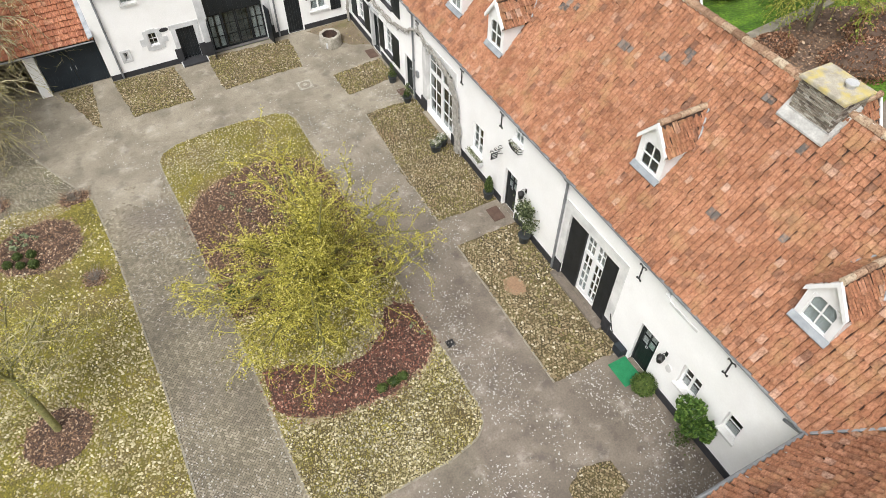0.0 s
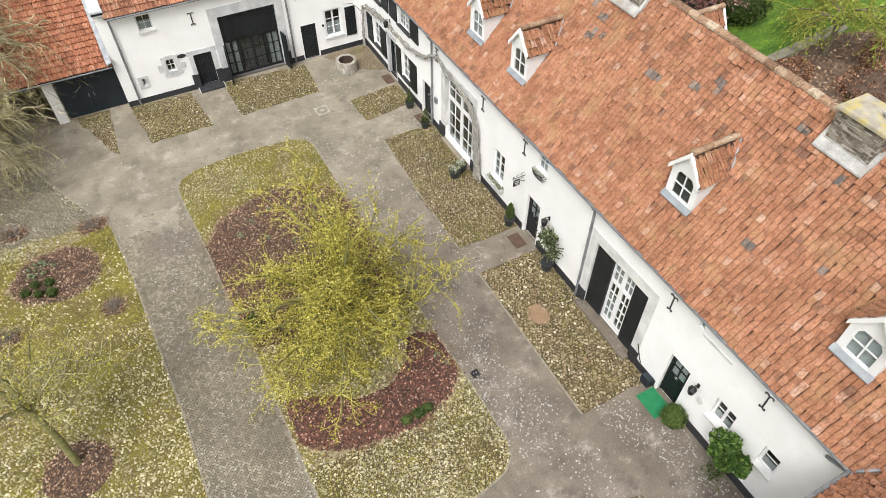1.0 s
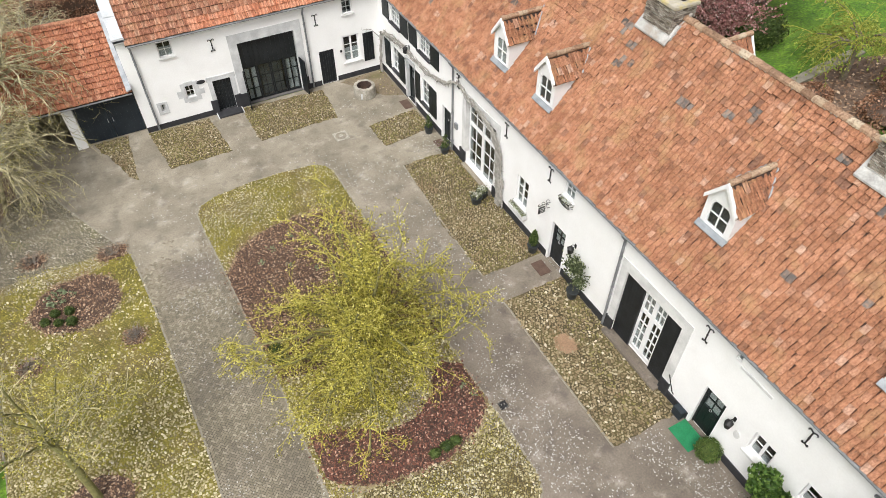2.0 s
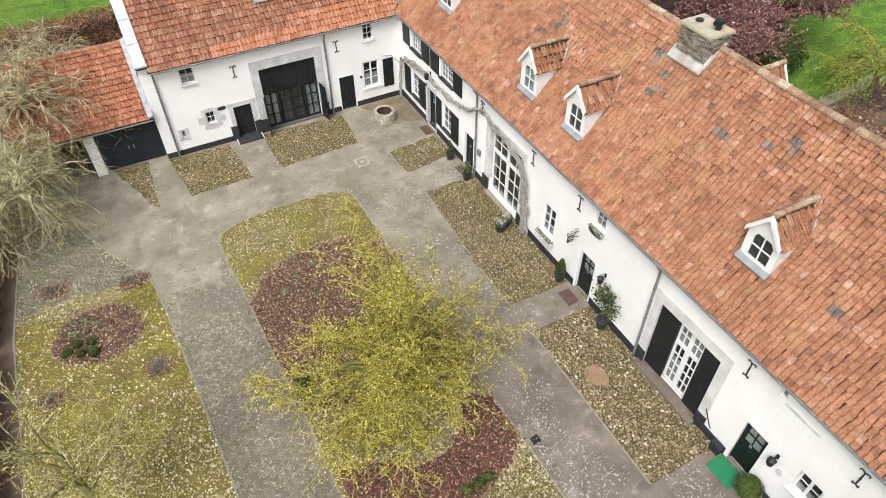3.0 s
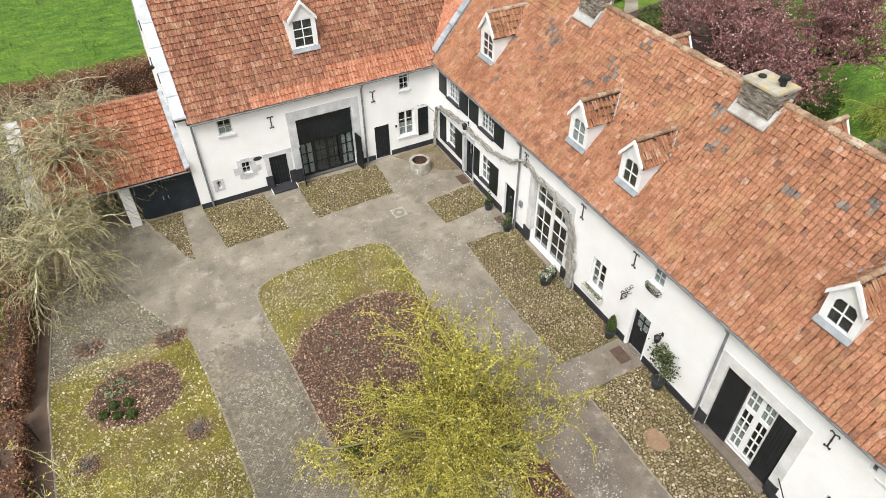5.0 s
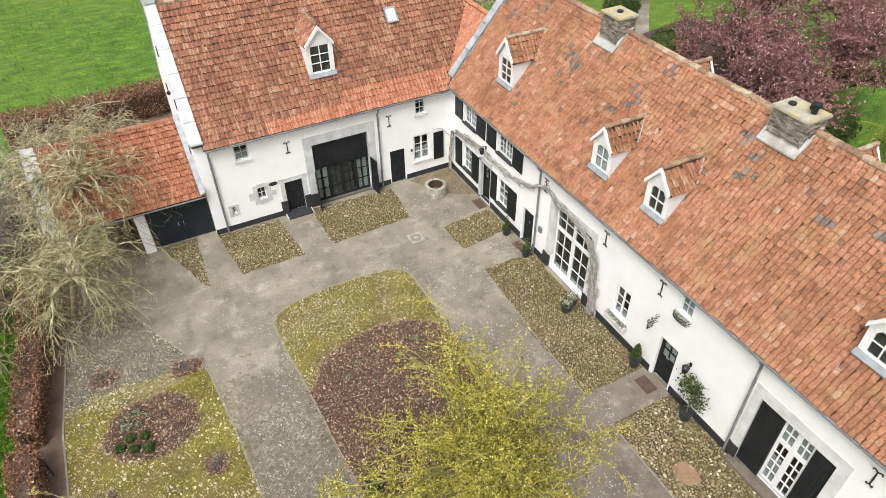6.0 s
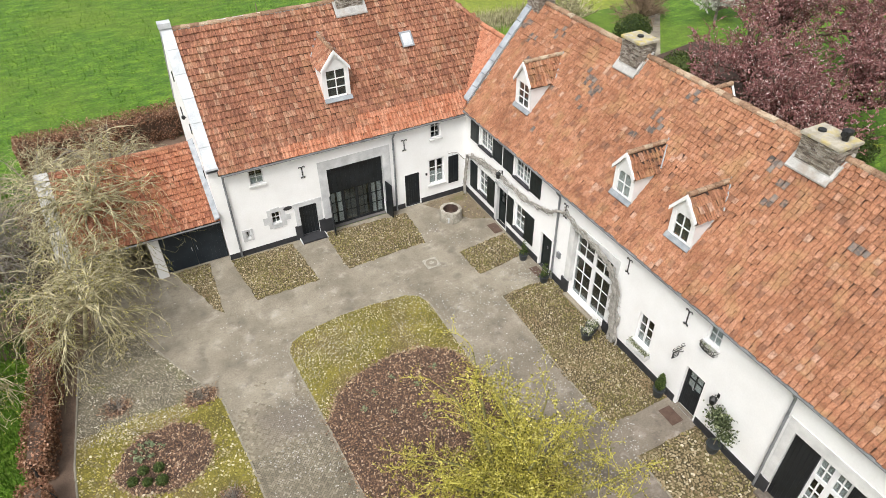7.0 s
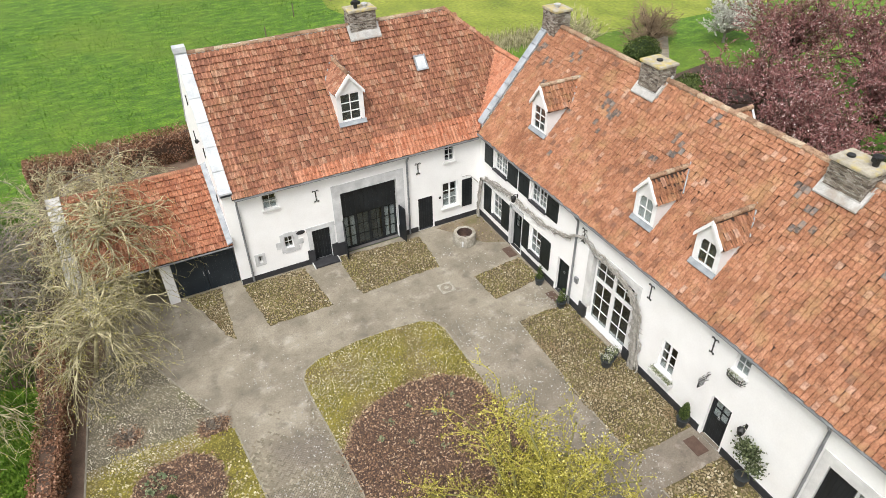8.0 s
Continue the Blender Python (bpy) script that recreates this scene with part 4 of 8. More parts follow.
part("eave_board", bm, M["white"], wing)

# dormers of the front slope, and the rear ones that peep over the ridge
e_x = lambda z: E_EAVE + (z - E_Z) / SLOPE
for yc, w, xf, z0, ze, zr, cols, rows, arch, cur in (
        (29.45, 1.28, 12.82, 6.62, 8.00, 9.00, 2, 3, 0.0, 0), (21.70, 1.16, 12.52, 6.26, 7.52, 8.38, 2, 2, 0.14, 1), (18.50, 1.16, 12.52, 6.26, 7.52, 8.38, 2, 2, 0.14, 0),
        (9.90, 1.16, 12.88, 6.68, 7.86, 8.72, 2, 2, 0.14, 0), (3.36, 1.16, 12.88, 6.68, 7.86, 8.72, 2, 2, 0.14, 1)):
    dormer(wing, Face("x", xf), yc, w, z0, ze, zr, lambda z, xf=xf: e_x(z) - xf, rng, cols, rows, arch=arch, curtain=cur)
for yc in (23.2, 15.4, 7.6):
    dormer(wing, Face("x", 18.95, -1), yc, 1.16, 6.7, 8.0, 9.1, lambda z: 18.95 - (2 * RIDGE_X - e_x(z)), rng)

# chimneys on the ridge
chimney(wing, 15.45, 16.35, 32.45, 33.5, 9.6, 11.0, M["cap"], rng, [("flat", 15.9, 33.0)])
chimney(wing, 15.30, 16.20, 25.0, 26.1, 9.3, 10.85, M["cap"], rng, [("hole", 15.75, 25.55)])
chimney(wing, 15.28, 16.25, 15.75, 17.1, 9.3, 10.72, M["cap2"], rng, [("hole", 15.75, 16.8), ("cowl", 15.85, 16.05)])
chimney(wing, 15.28, 16.30, 6.60, 7.95, 9.3, 10.72, M["cap"], rng, [("flat", 15.9, 7.0)])
for y0, y1 in ((25.0, 26.1), (15.75, 17.1), (6.60, 7.95)):
    bm = bmesh.new()
    prism(bm, [(15.08, y0 - 0.12, E_Z + SLOPE * (15.08 - E_EAVE) + 0.25), (15.08, y1 + 0.12, E_Z + SLOPE * (15.08 - E_EAVE) + 0.25),
               (15.55, y1 + 0.12, E_Z + SLOPE * (15.55 - E_EAVE) + 0.25), (15.55, y0 - 0.12, E_Z + SLOPE * (15.55 - E_EAVE) + 0.25)], (0, 0, 0.06))
    prism(bm, [(15.26, y0 - 0.03, 9.3), (15.26, y1 + 0.03, 9.3), (15.26, y1 + 0.03, 9.85), (15.26, y0 - 0.03, 9.85)], (0.03, 0, 0))
    for ya in (y0 - 0.13, y1 + 0.03):
        prism(bm, [(15.2, ya, 9.35), (16.0, ya, 10.3), (16.0, ya, 10.5), (15.3, ya, 9.8)], (0, 0.10, 0))
    part("chimney_apron", bm, M["apron"], wing, "pale grey mortar apron")

# plinth, jamb stones, lintels
for a, b in ((1.62, 6.35), (7.5, 8.55), (12.2, 15.2), (16.35, 20.3), (24.0, 24.95), (26.05, 28.95), (30.1, 33.48)):
    part("plinth", FE.box(bmesh.new(), a, b, -0.035, 0.0, 0.0, 0.36), M["plinth"], wing, "black tarred plinth")
for a, b, h in ((8.55, 8.98, 0.72), (11.80, 12.2, 0.72), (20.3, 20.85, 0.62), (23.5, 24.0, 0.75)):
    part("jamb_foot", FE.box(bmesh.new(), a, b, -0.07, 0.02, 0.0, h), M["plinth"], wing, "black tarred jamb foot")
st = bmesh.new()
FE.box(st, 8.60, 8.98, -0.03, 0.2, 0.72, 3.52)
FE.box(st, 11.80, 12.12, -0.03, 0.2, 0.72, 3.52)
FE.box(st, 8.60, 12.12, -0.03, 0.2, 3.52, 4.0)
part("gate_surround", st, M["palestone"], wing, "pale stone gate surround")
st = bmesh.new()
FE.box(st, 23.5, 23.85, -0.03, 0.2, 0.75, 3.72)
FE.box(st, 20.5, 20.85, -0.03, 0.2, 0.62, 3.72)
FE.box(st, 20.5, 23.85, -0.03, 0.2, 3.72, 4.12)
part("gate_surround", st, M["palestone"], wing, "pale stone gate surround")
# great glazed door: two leaves under two top lights
for u0, u1 in ((20.9, 22.17), (22.17, 23.46)):
    window(wing, FE, u0, u1, 0.16, 2.52, 2, 3, rec=0.16, edge=0.11, bar=0.04, sill=False, name="glazed_door")
    window(wing, FE, u0, u1, 2.52, 3.70, 2, 2, rec=0.16, edge=0.09, bar=0.04, sill=False, name="top_light")
# second gate: glazing between two black leaves
for u0, u1 in ((9.72, 10.29), (10.29, 10.88)):
    window(wing, FE, u0, u1, 0.3, 2.42, 2, 4, rec=0.14, edge=0.10, bar=0.05, sill=False, name="glazed_door", curtain=0.0 if u0 < 10 else 0.6)
    window(wing, FE, u0, u1, 2.42, 3.48, 2, 2, rec=0.14, edge=0.09, bar=0.05, sill=False, name="top_light", curtain=0.9)
for u0, u1 in ((8.99, 9.72), (10.88, 11.79)):
    leaf = part("gate_leaf", FE.box(bmesh.new(), u0 + 0.01, u1 - 0.01, 0.09, 0.13, 0.18, 3.49), M["black"], wing, "tall black boarded gate leaf")
    for i in range(6):
        part("board", FE.box(bmesh.new(), u0 + (u1 - u0) * i / 6 + 0.003, u0 + (u1 - u0) * (i + 1) / 6 - 0.003, 0.06, 0.09, 0.17, 3.50), M["black"], leaf)
bm = bmesh.new()
FE.box(bm, 8.9, 12.0, -0.32, -0.0, 0.0, 0.13)
part("threshold", bm, M["concrete"], wing)
bm = bmesh.new()
FE.box(bm, 20.8, 23.55, -0.22, -0.0, 0.0, 0.08)
part("threshold", bm, M["concrete"], wing)
bm = bmesh.new()
rod(bm, [FE.p(8.72, -0.03, 1.15), FE.p(8.2, -0.35, 1.05), FE.p(8.1, -0.36, 1.0)], 0.02)
part("gate_stay", bm, M["iron"], wing)
for a, b, z, mt in ((29.05, 29.98, 0.12, "plinth"), (25.05, 25.92, 0.06, "plinth"), (15.30, 16.20, 0.06, "concrete"), (6.50, 7.36, 0.06, "concrete"), (8.98, 11.80, 0.14, "concrete"), (20.85, 23.50, 0.14, "palestone")):
    part("door_sill", FE.box(bmesh.new(), a + 0.004, b - 0.004, -0.02, 0.14, z - 0.02, z + 0.006), M[mt], wing)
# windows and doors of the front, north to south
SH = M["green"]
for a, b in ((30.75, 31.95), (27.25, 28.55)):
    window(wing, FE, a, b, 3.72, 4.78, 4, 3, rec=0.08, edge=0.10, mull=True, curtain=0.5, sill_mat=M["plinth"])
for a, b in ((32.08, 32.88), (29.72, 30.60), (28.68, 29.56), (26.25, 27.12)):
    shutter(wing, FE, a, b, 3.68, 4.78, SH)
window(wing, FE, 31.10, 32.02, 0.85, 2.32, 2, 3, rec=0.08, edge=0.10, curtain=0.4, sill_mat=M["plinth"])
window(wing, FE, 27.40, 28.35, 0.80, 2.32, 2, 3, rec=0.08, edge=0.10, curtain=0.4, sill_mat=M["plinth"])
for a, b in ((32.12, 32.85), (30.28, 31.0), (28.42, 28.98), (26.55, 27.32)):
    shutter(wing, FE, a, b, 0.70, 2.36, SH)
door(wing, FE, 29.05, 29.98, 0.12, 2.36, M["green"], glass=True, lights=(2, 2), curtain=False)
bm = bmesh.new()
FE.box(bm, 28.99, 29.05, -0.05, 0.15, 0.12, 2.36)
FE.box(bm, 29.98, 30.2, -0.05, 0.15, 0.12, 2.5)
FE.box(bm, 28.99, 30.2, -0.05, 0.15, 2.36, 2.6)
part("door_surround", bm, M["stone"], wing)
door(wing, FE, 25.05, 25.92, 0.06, 2.02, M["green"], knocker=True)
window(wing, FE, 18.10, 18.95, 1.20, 2.70, 2, 3, rec=0.06, edge=0.08, mull=True)
door(wing, FE, 15.30, 16.20, 0.06, 2.22, M["black"], glass=True, knocker=True)
window(wing, FE, 15.22, 15.82, 4.02, 4.86, 2, 2, rec=0.05, edge=0.06, curtain=0.9)
door(wing, FE, 6.50, 7.36, 0.06, 2.32, M["green"], glass=True, knocker=True)
window(wing, FE, 4.55, 5.35, 1.50, 2.60, 2, 2, rec=0.16, edge=0.07, mull=True)
window(wing, FE, 2.85, 3.45, 1.75, 2.75, 1, 2, rec=0.16, edge=0.07)
window(wing, FE, 6.78, 6.98, 4.42, 4.80, 1, 1, rec=0.05, edge=0.04, sill=False)
bm = bmesh.new()
FE.box(bm, 5.5, 6.72, -0.03, 0.0, 4.26, 4.36)
part("string_ledge", bm, M["palestone"], wing)
for y in (24.3, 20.05, 16.78, 8.1, 4.15):
    anchor(wing, FE, y, 3.88, 4.62)
for y in (24.72, 12.22):
    downpipe(wing, FE, y, E_Z - 0.08)
bm = bmesh.new()
FE.box(bm, 24.28, 24.5, -0.1, 0.0, 1.55, 1.85)
part("letter_box", bm, M["zinc"], wing)
bm = bmesh.new()
FE.box(bm, 7.55, 7.95, -0.28, -0.036, 0.0, 0.42)
part("meter_box", bm, M["slateblue"], wing)

# ---- the south wing, of which the roof's edge shows ----
south = thing("south_wing", (8.0, -2.5, 0), "south farm wing with a weathered clay tile roof", "house")
bm = bmesh.new()
box(bm, (7.3, 0.9, 0), (12.4, 1.3, 5.1))
part("wall", bm, M["plaster"], south)
bm = bmesh.new()
box(bm, (7.3, -6.5, 0), (19.3, -6.1, 5.1))
box(bm, (7.3, -6.1, 0), (7.7, 0.9, 5.1))
prism(bm, [(7.3, -6.5, 5.1), (7.3, 1.3, 5.1), (7.3, -2.75, 9.9)], (0.4, 0, 0))
part("wall", bm, M["plaster"], south)
bm = bmesh.new()
prism(bm, [(7.0, 1.38, 5.18), (7.0, -2.78, 10.2), (7.0, -6.94, 5.18), (7.0, -6.94, 5.06), (7.0, -2.78, 10.06), (7.0, 1.33, 5.06)], (8.9, 0, 0))
s_roof = part("roof", bm, M["underroof"], south)
joined_tiles("clay_tiles", tile_poses((20.0, 1.42, 5.22), (-1, 0, 0), (0, -1, SLOPE), [(8.2, 0), (13, 0), (13, 6.5), (4.0, 6.5)], rng, PW, PL, 1.4), M["tile"], s_roof, PW, PL)
joined_tiles("rear_tiles", tile_poses((7.0, -6.96, 5.2), (1, 0, 0), (0, 1, SLOPE), [(0, 0), (13, 0), (8.8, 6.5), (0, 6.5)], rng), M["tile"], s_roof)
ridge_tiles(s_roof, (7.1, -2.78, 10.23), (15.8, -2.78, 10.23), rng)
bm = bmesh.new()
rod(bm, [(7.0, 1.56, 5.20), (11.66, 1.56, 5.20)], 0.062, 8)
part("gutter", bm, M["zinc"], south)
bm = bmesh.new()
rod(bm, [(11.70, 1.48, 5.34), (15.88, -2.72, 10.36)], 0.05, 5)
part("valley_lead", bm, M["zinc"], south)
bm = bmesh.new()
prism(bm, [(11.68, 1.50, 5.16), (11.98, 2.13, 5.16), (11.98, 2.23, 5.06), (11.68, 1.50, 5.06)], (0.0, 0.05, 0.0))
rod(bm, [(11.7, 1.46, 5.12), (11.93, 2.18, 4.6)], 0.05, 8)
part("hopper_pipe", bm, M["zinc"], south)

# ---- the north barn wing ----
NY, N_EAVE, N_Z, N_SL, N_RY, N_RZ = 33.5, 33.22, 5.02, 1.19, 37.70, 10.35
barn = thing("barn_wing", (5.0, 33.5, 0), "whitewashed barn wing with great gate and dark red tile roof", "house")
FN = Face("y", NY)
n_open = [(4.03, 7.07, 0.0, 3.68), (2.33, 3.27, 0.10, 1.97), (8.27, 9.12, 0.06, 2.04), (9.70, 10.68, 1.0, 2.6), (9.87, 10.47, 3.86, 4.92), (0.26, 0.95, 3.88, 4.68),
          (0.90, 1.38, 1.36, 2.08), (-0.50, -0.28, 0.95, 1.40)]
n_open = [(a - 0.004, b + 0.004, max(c - 0.004, 0.0), d + 0.004) for a, b, c, d in n_open]
part("wall", wall_panel(FN, 0.45, -1.5, 12.0, 0.0, 5.02, n_open), M["plaster"], barn, "whitewashed plaster front wall")
# rear walls with an unseen inner one, in the darkened room colour
bm = bmesh.new()
box(bm, (-1.1, 41.8, 0), (16.4, 42.2, 5.0))
box(bm, (16.0, 33.6, 0), (16.4, 41.8, 5.0))
box(bm, (-1.1, 36.2, 0.0), (15.9, 36.3, 4.9))
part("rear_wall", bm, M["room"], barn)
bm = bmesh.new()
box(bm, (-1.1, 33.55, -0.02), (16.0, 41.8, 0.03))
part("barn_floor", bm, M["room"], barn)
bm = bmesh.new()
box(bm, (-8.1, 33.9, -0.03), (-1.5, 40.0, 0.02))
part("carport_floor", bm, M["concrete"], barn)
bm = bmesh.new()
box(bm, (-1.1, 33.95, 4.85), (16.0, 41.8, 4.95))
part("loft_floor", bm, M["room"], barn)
bm = bmesh.new()
prism(bm, [(-1.5, 33.95, 0), (-1.5, 42.2, 0), (-1.5, 42.2, 5.05), (-1.5, 37.7, 10.45), (-1.5, 33.5, 5.45), (-1.5, 33.5, 5.03), (-1.5, 33.95, 5.03)], (0.42, 0, 0))
part("gable", bm, M["plaster"], barn)
for k in range(6):
    for s in (1, -1):
        a = Vector((-1.54, 37.7 - s * 4.42, 5.22)).lerp(Vector((-1.54, 37.7, 10.52)), k / 6)
        b = Vector((-1.54, 37.7 - s * 4.42, 5.22)).lerp(Vector((-1.54, 37.7, 10.52)), (k + 1) / 6 - 0.006)
        bm = bmesh.new()
        prism(bm, [a, b, b + Vector((0, 0, 0.10)), a + Vector((0, 0, 0.10))], (0.52, 0, 0))
        part("coping", bm, M["coping"], barn)
bm = bmesh.new()
box(bm, (-1.58, 33.28, 5.2), (-1.0, 33.75, 5.42))
part("kneeler", bm, M["coping"], barn)
bm = bmesh.new()
box(bm, (-1.58, 37.5, 10.5), (-1.02, 37.95, 10.75))
part("apex_stone", bm, M["coping"], barn)
for y, z in ((35.6, 6.4), (36.6, 4.9), (35.0, 4.2), (37.7, 8.2), (38.5, 6.0)):
    bm = bmesh.new()
    rod(bm, [(-1.53, y, z - 0.25), (-1.53, y + 0.05, z + 0.25)], 0.025)
    part("wall_tie", bm, M["iron"], barn)
bm = bmesh.new()
lathe(bm, [(0.05, 0), (0.09, 0.06), (0.09, 0.16), (0.03, 0.2)], 10, (-1.62, 37.0, 6.3))
box(bm, (-1.62, 36.98, 6.36), (-1.5, 37.02, 6.4))
part("gable_lamp", bm, M["iron"], barn)

bm = bmesh.new()
prism(bm, [(-1.08, N_EAVE, N_Z), (-1.08, N_RY, N_RZ), (-1.08, 42.18, N_Z), (-1.08, 42.18, N_Z - 0.1), (-1.08, N_RY, N_RZ - 0.15), (-1.08, N_EAVE + 0.1, N_Z - 0.1)], (13.18, 0, 0))
bm2 = bmesh.new()
prism(bm2, [(12.1, N_RY, N_RZ), (16.6, N_EAVE, N_Z), (16.6, 42.18, N_Z)], (0, 0, -0.1))
n_roof = part("roof", bm, M["underroof"], barn, "steep dark red clay tile roof")
part("hip", bm2, M["underroof"], n_roof)
bm = bmesh.new()
prism(bm, [(11.72, N_EAVE + 0.1, N_Z), (12.1, N_EAVE + 0.1, N_Z), (14.3, 36.0, 8.33), (12.1, N_RY, N_RZ)], (0, 0, -0.08))
prism(bm, [(11.75, 33.5, 5.2), (14.3, 33.5, 8.33), (14.3, 36.0, 8.33)], (0, 0, -0.08))
prism(bm, [(14.3, 33.5, 8.33), (16.6, 33.5, 5.0), (16.6, 36.0, 5.0), (14.3, 36.05, 8.33)], (0, 0, -0.08))
part("corner_boarding", bm, M["underroof"], n_roof)
NW, NL = 0.205, 0.315
LN = math.hypot(N_RY - N_EAVE, N_RZ - N_Z)
poly = [(0, 0), (13.05, 0), (15.55, 4.40), (13.2, LN), (0, LN)]
np_ = tile_poses((-1.06, N_EAVE - 0.02, N_Z + 0.02), (1, 0, 0), (0, 1, N_SL), poly, rng, rough=0.75, w=NW, l=NL)
fresh = [p for p in np_ if (p[1] < 0.95 and p[0] > 7.2 + 2.0 * noise.noise((p[0], p[1] * 3, 0))) or (p[1] < 0.32 and p[0] > 3)]
fid = {id(p) for p in fresh}
old = [p for p in np_ if id(p) not in fid]
N_NEAR = [p for p in old if 3.2 < p[0] < 6.9 and p[1] < 4.5][:240]
nid = {id(p) for p in N_NEAR}
joined_tiles("clay_tiles", [p for p in old if id(p) not in nid], M["tile_north"], n_roof, NW, NL)
joined_tiles("fresh_tiles", fresh, M["tile_fresh"], n_roof, NW, NL, label="fresh orange replacement tiles along the eave")
joined_tiles("corner_tiles", tile_poses((E_EAVE, 37.0, E_Z), (0, -1, 0), e_up, [(3.75, 0), (3.45, 0), (0.75, 4.09), (3.75, 4.09)], rng, w=NW, l=NL), M["tile_fresh"], n_roof, NW, NL)
joined_tiles("hip_tiles", tile_poses((16.62, 33.2, 5.0), (0, 1, 0), (-1, 0, SLOPE), [(0, 0), (9, 0), (4.5, 7)], rng), M["tile_north"], n_roof)
joined_tiles("rear_tiles", tile_poses((16.6, 42.2, N_Z), (-1, 0, 0), (0, -1, N_SL), [(0, 0), (17.6, 0), (17.6, LN), (4.5, LN)], rng), M["tile_north"], n_roof)
ridge_tiles(n_roof, (-1.0, N_RY, N_RZ + 0.03), (12.1, N_RY, N_RZ + 0.03), rng)
bm = bmesh.new()
rod(bm, [(-1.0, N_RY, N_RZ + 0.0), (12.1, N_RY, N_RZ + 0.0)], 0.12, 6)
part("ridge_mortar", bm, M["mortar"], n_roof)
ridge_tiles(n_roof, (12.05, N_RY, N_RZ + 0.04), (14.32, 36.02, 8.44), rng, r=0.13, material=M["tile_north"])
ridge_tiles(n_roof, (14.32, 36.02, 8.44), (14.32, 33.55, 8.44), rng, r=0.13, material=M["tile_fresh"])
bm = bmesh.new()
rod(bm, [(11.75, 33.27, 5.14), (14.3, 36.05, 8.40)], 0.05, 5)
part("valley", bm, M["plinth"], n_roof)
bm = bmesh.new()
rod(bm, [(-1.0, N_EAVE - 0.04, N_Z - 0.06), (11.72, N_EAVE - 0.04, N_Z - 0.06)], 0.06, 8)
part("gutter", bm, M["zinc"], barn)
bm = bmesh.new()
box(bm, (-1.05, 33.36, 4.86), (11.86, 33.5, 4.99))
part("eave_board", bm, M["white"], barn)
n_y = lambda z: N_EAVE + (z - N_Z) / N_SL
dormer(barn, Face("y", 34.62), 5.45, 1.36, 6.66, 8.25, 9.2, lambda z: n_y(z) - 34.62, rng, 2, 3, tile=M["tile_north"])
chimney(barn, 6.75, 8.1, 37.25, 38.1, 9.4, 11.05, M["cap"], rng, [("cowl", 7.2, 37.6), ("flat", 7.7, 37.7)])
bm = bmesh.new()
prism(bm, [(6.6, 37.0, N_Z + N_SL * (37.0 - N_EAVE) + 0.25), (8.25, 37.0, N_Z + N_SL * (37.0 - N_EAVE) + 0.25), (8.25, 37.5, N_Z + N_SL * (37.5 - N_EAVE) + 0.25), (6.6, 37.5, N_Z + N_SL * (37.5 - N_EAVE) + 0.25)], (0, 0, 0.06))
part("chimney_apron", bm, M["apron"], barn)
# roof light
sl = Vector((0, 1, N_SL)).normalized()
nn = Vector((0, -N_SL, 1)).normalized()
c0 = Vector((9.82, 35.92, N_Z + N_SL * (35.92 - N_EAVE) + 0.24))
bm = bmesh.new()
for du0, du1, dv0, dv1 in ((-0.32, 0.32, -0.40, -0.33), (-0.32, 0.32, 0.33, 0.40), (-0.32, -0.25, -0.33, 0.33), (0.25, 0.32, -0.33, 0.33)):
    prism(bm, [c0 + Vector((u, 0, 0)) + sl * v for u, v in ((du0, dv0), (du1, dv0), (du1, dv1), (du0, dv1))], nn * 0.08)
rl = part("roof_light", bm, M["lead"], barn)
# opaque pale grey pane
bm = bmesh.new()
prism(bm, [c0 + Vector((u, 0, 0)) + sl * v + nn * 0.04 for u, v in ((-0.25, -0.33), (0.25, -0.33), (0.25, 0.33), (-0.25, 0.33))], nn * 0.01)
part("pane", bm, M["coping"], rl, "opaque pale grey pane of the roof light")

# gate, doors, windows of the barn front
st = bmesh.new()
FN.box(st, 3.60, 4.03, -0.03, 0.2, 0.8, 3.68)
FN.box(st, 7.07, 7.48, -0.03, 0.2, 0.8, 3.68)
FN.box(st, 3.60, 7.48, -0.03, 0.2, 3.68, 4.20)
part("gate_surround", st, M["stone"], barn, "grey stone gate surround")
for a, b, h, d in ((-1.5, 1.98, 0.30, 0.035), (3.6, 4.03, 0.80, 0.06), (7.07, 7.48, 0.80, 0.06), (7.48, 8.2, 0.30, 0.035), (9.2, 11.99, 0.30, 0.035), (1.98, 2.33, 0.86, 0.06), (3.27, 3.6, 0.86, 0.06)):
    part("plinth", FN.box(bmesh.new(), a, b, -d, 0.0, 0.0, h), M["plinth"], barn, "black tarred plinth")
for a in (
        (2.10, 2.33, -0.03, 0.1, 0.86, 1.97),
        (3.27, 3.50, -0.03, 0.1, 0.86, 1.97),
        (2.05, 3.55, -0.03, 0.1, 1.97, 2.22),
        (0.72, 0.90, -0.03, 0.06, 1.15, 2.25),
        (1.38, 1.62, -0.03, 0.06, 1.15, 2.25),
        (0.90, 1.38, -0.03, 0.06, 1.10, 1.36),
        (0.90, 1.38, -0.03, 0.06, 2.08, 2.30),
        (0.48, 0.72, -0.03, 0.02, 1.45, 1.85),
        (1.62, 1.85, -0.03, 0.02, 1.45, 1.75),
        (-0.66, -0.50, -0.03, 0.05, 0.82, 1.52),
        (-0.28, -0.14, -0.03, 0.05, 0.82, 1.52),
        (-0.50, -0.28, -0.03, 0.05, 1.40, 1.52),
        (-0.50, -0.28, -0.03, 0.05, 0.82, 0.95)):
    part("dressed_stone", FN.box(bmesh.new(), *a), M["stone"], barn)
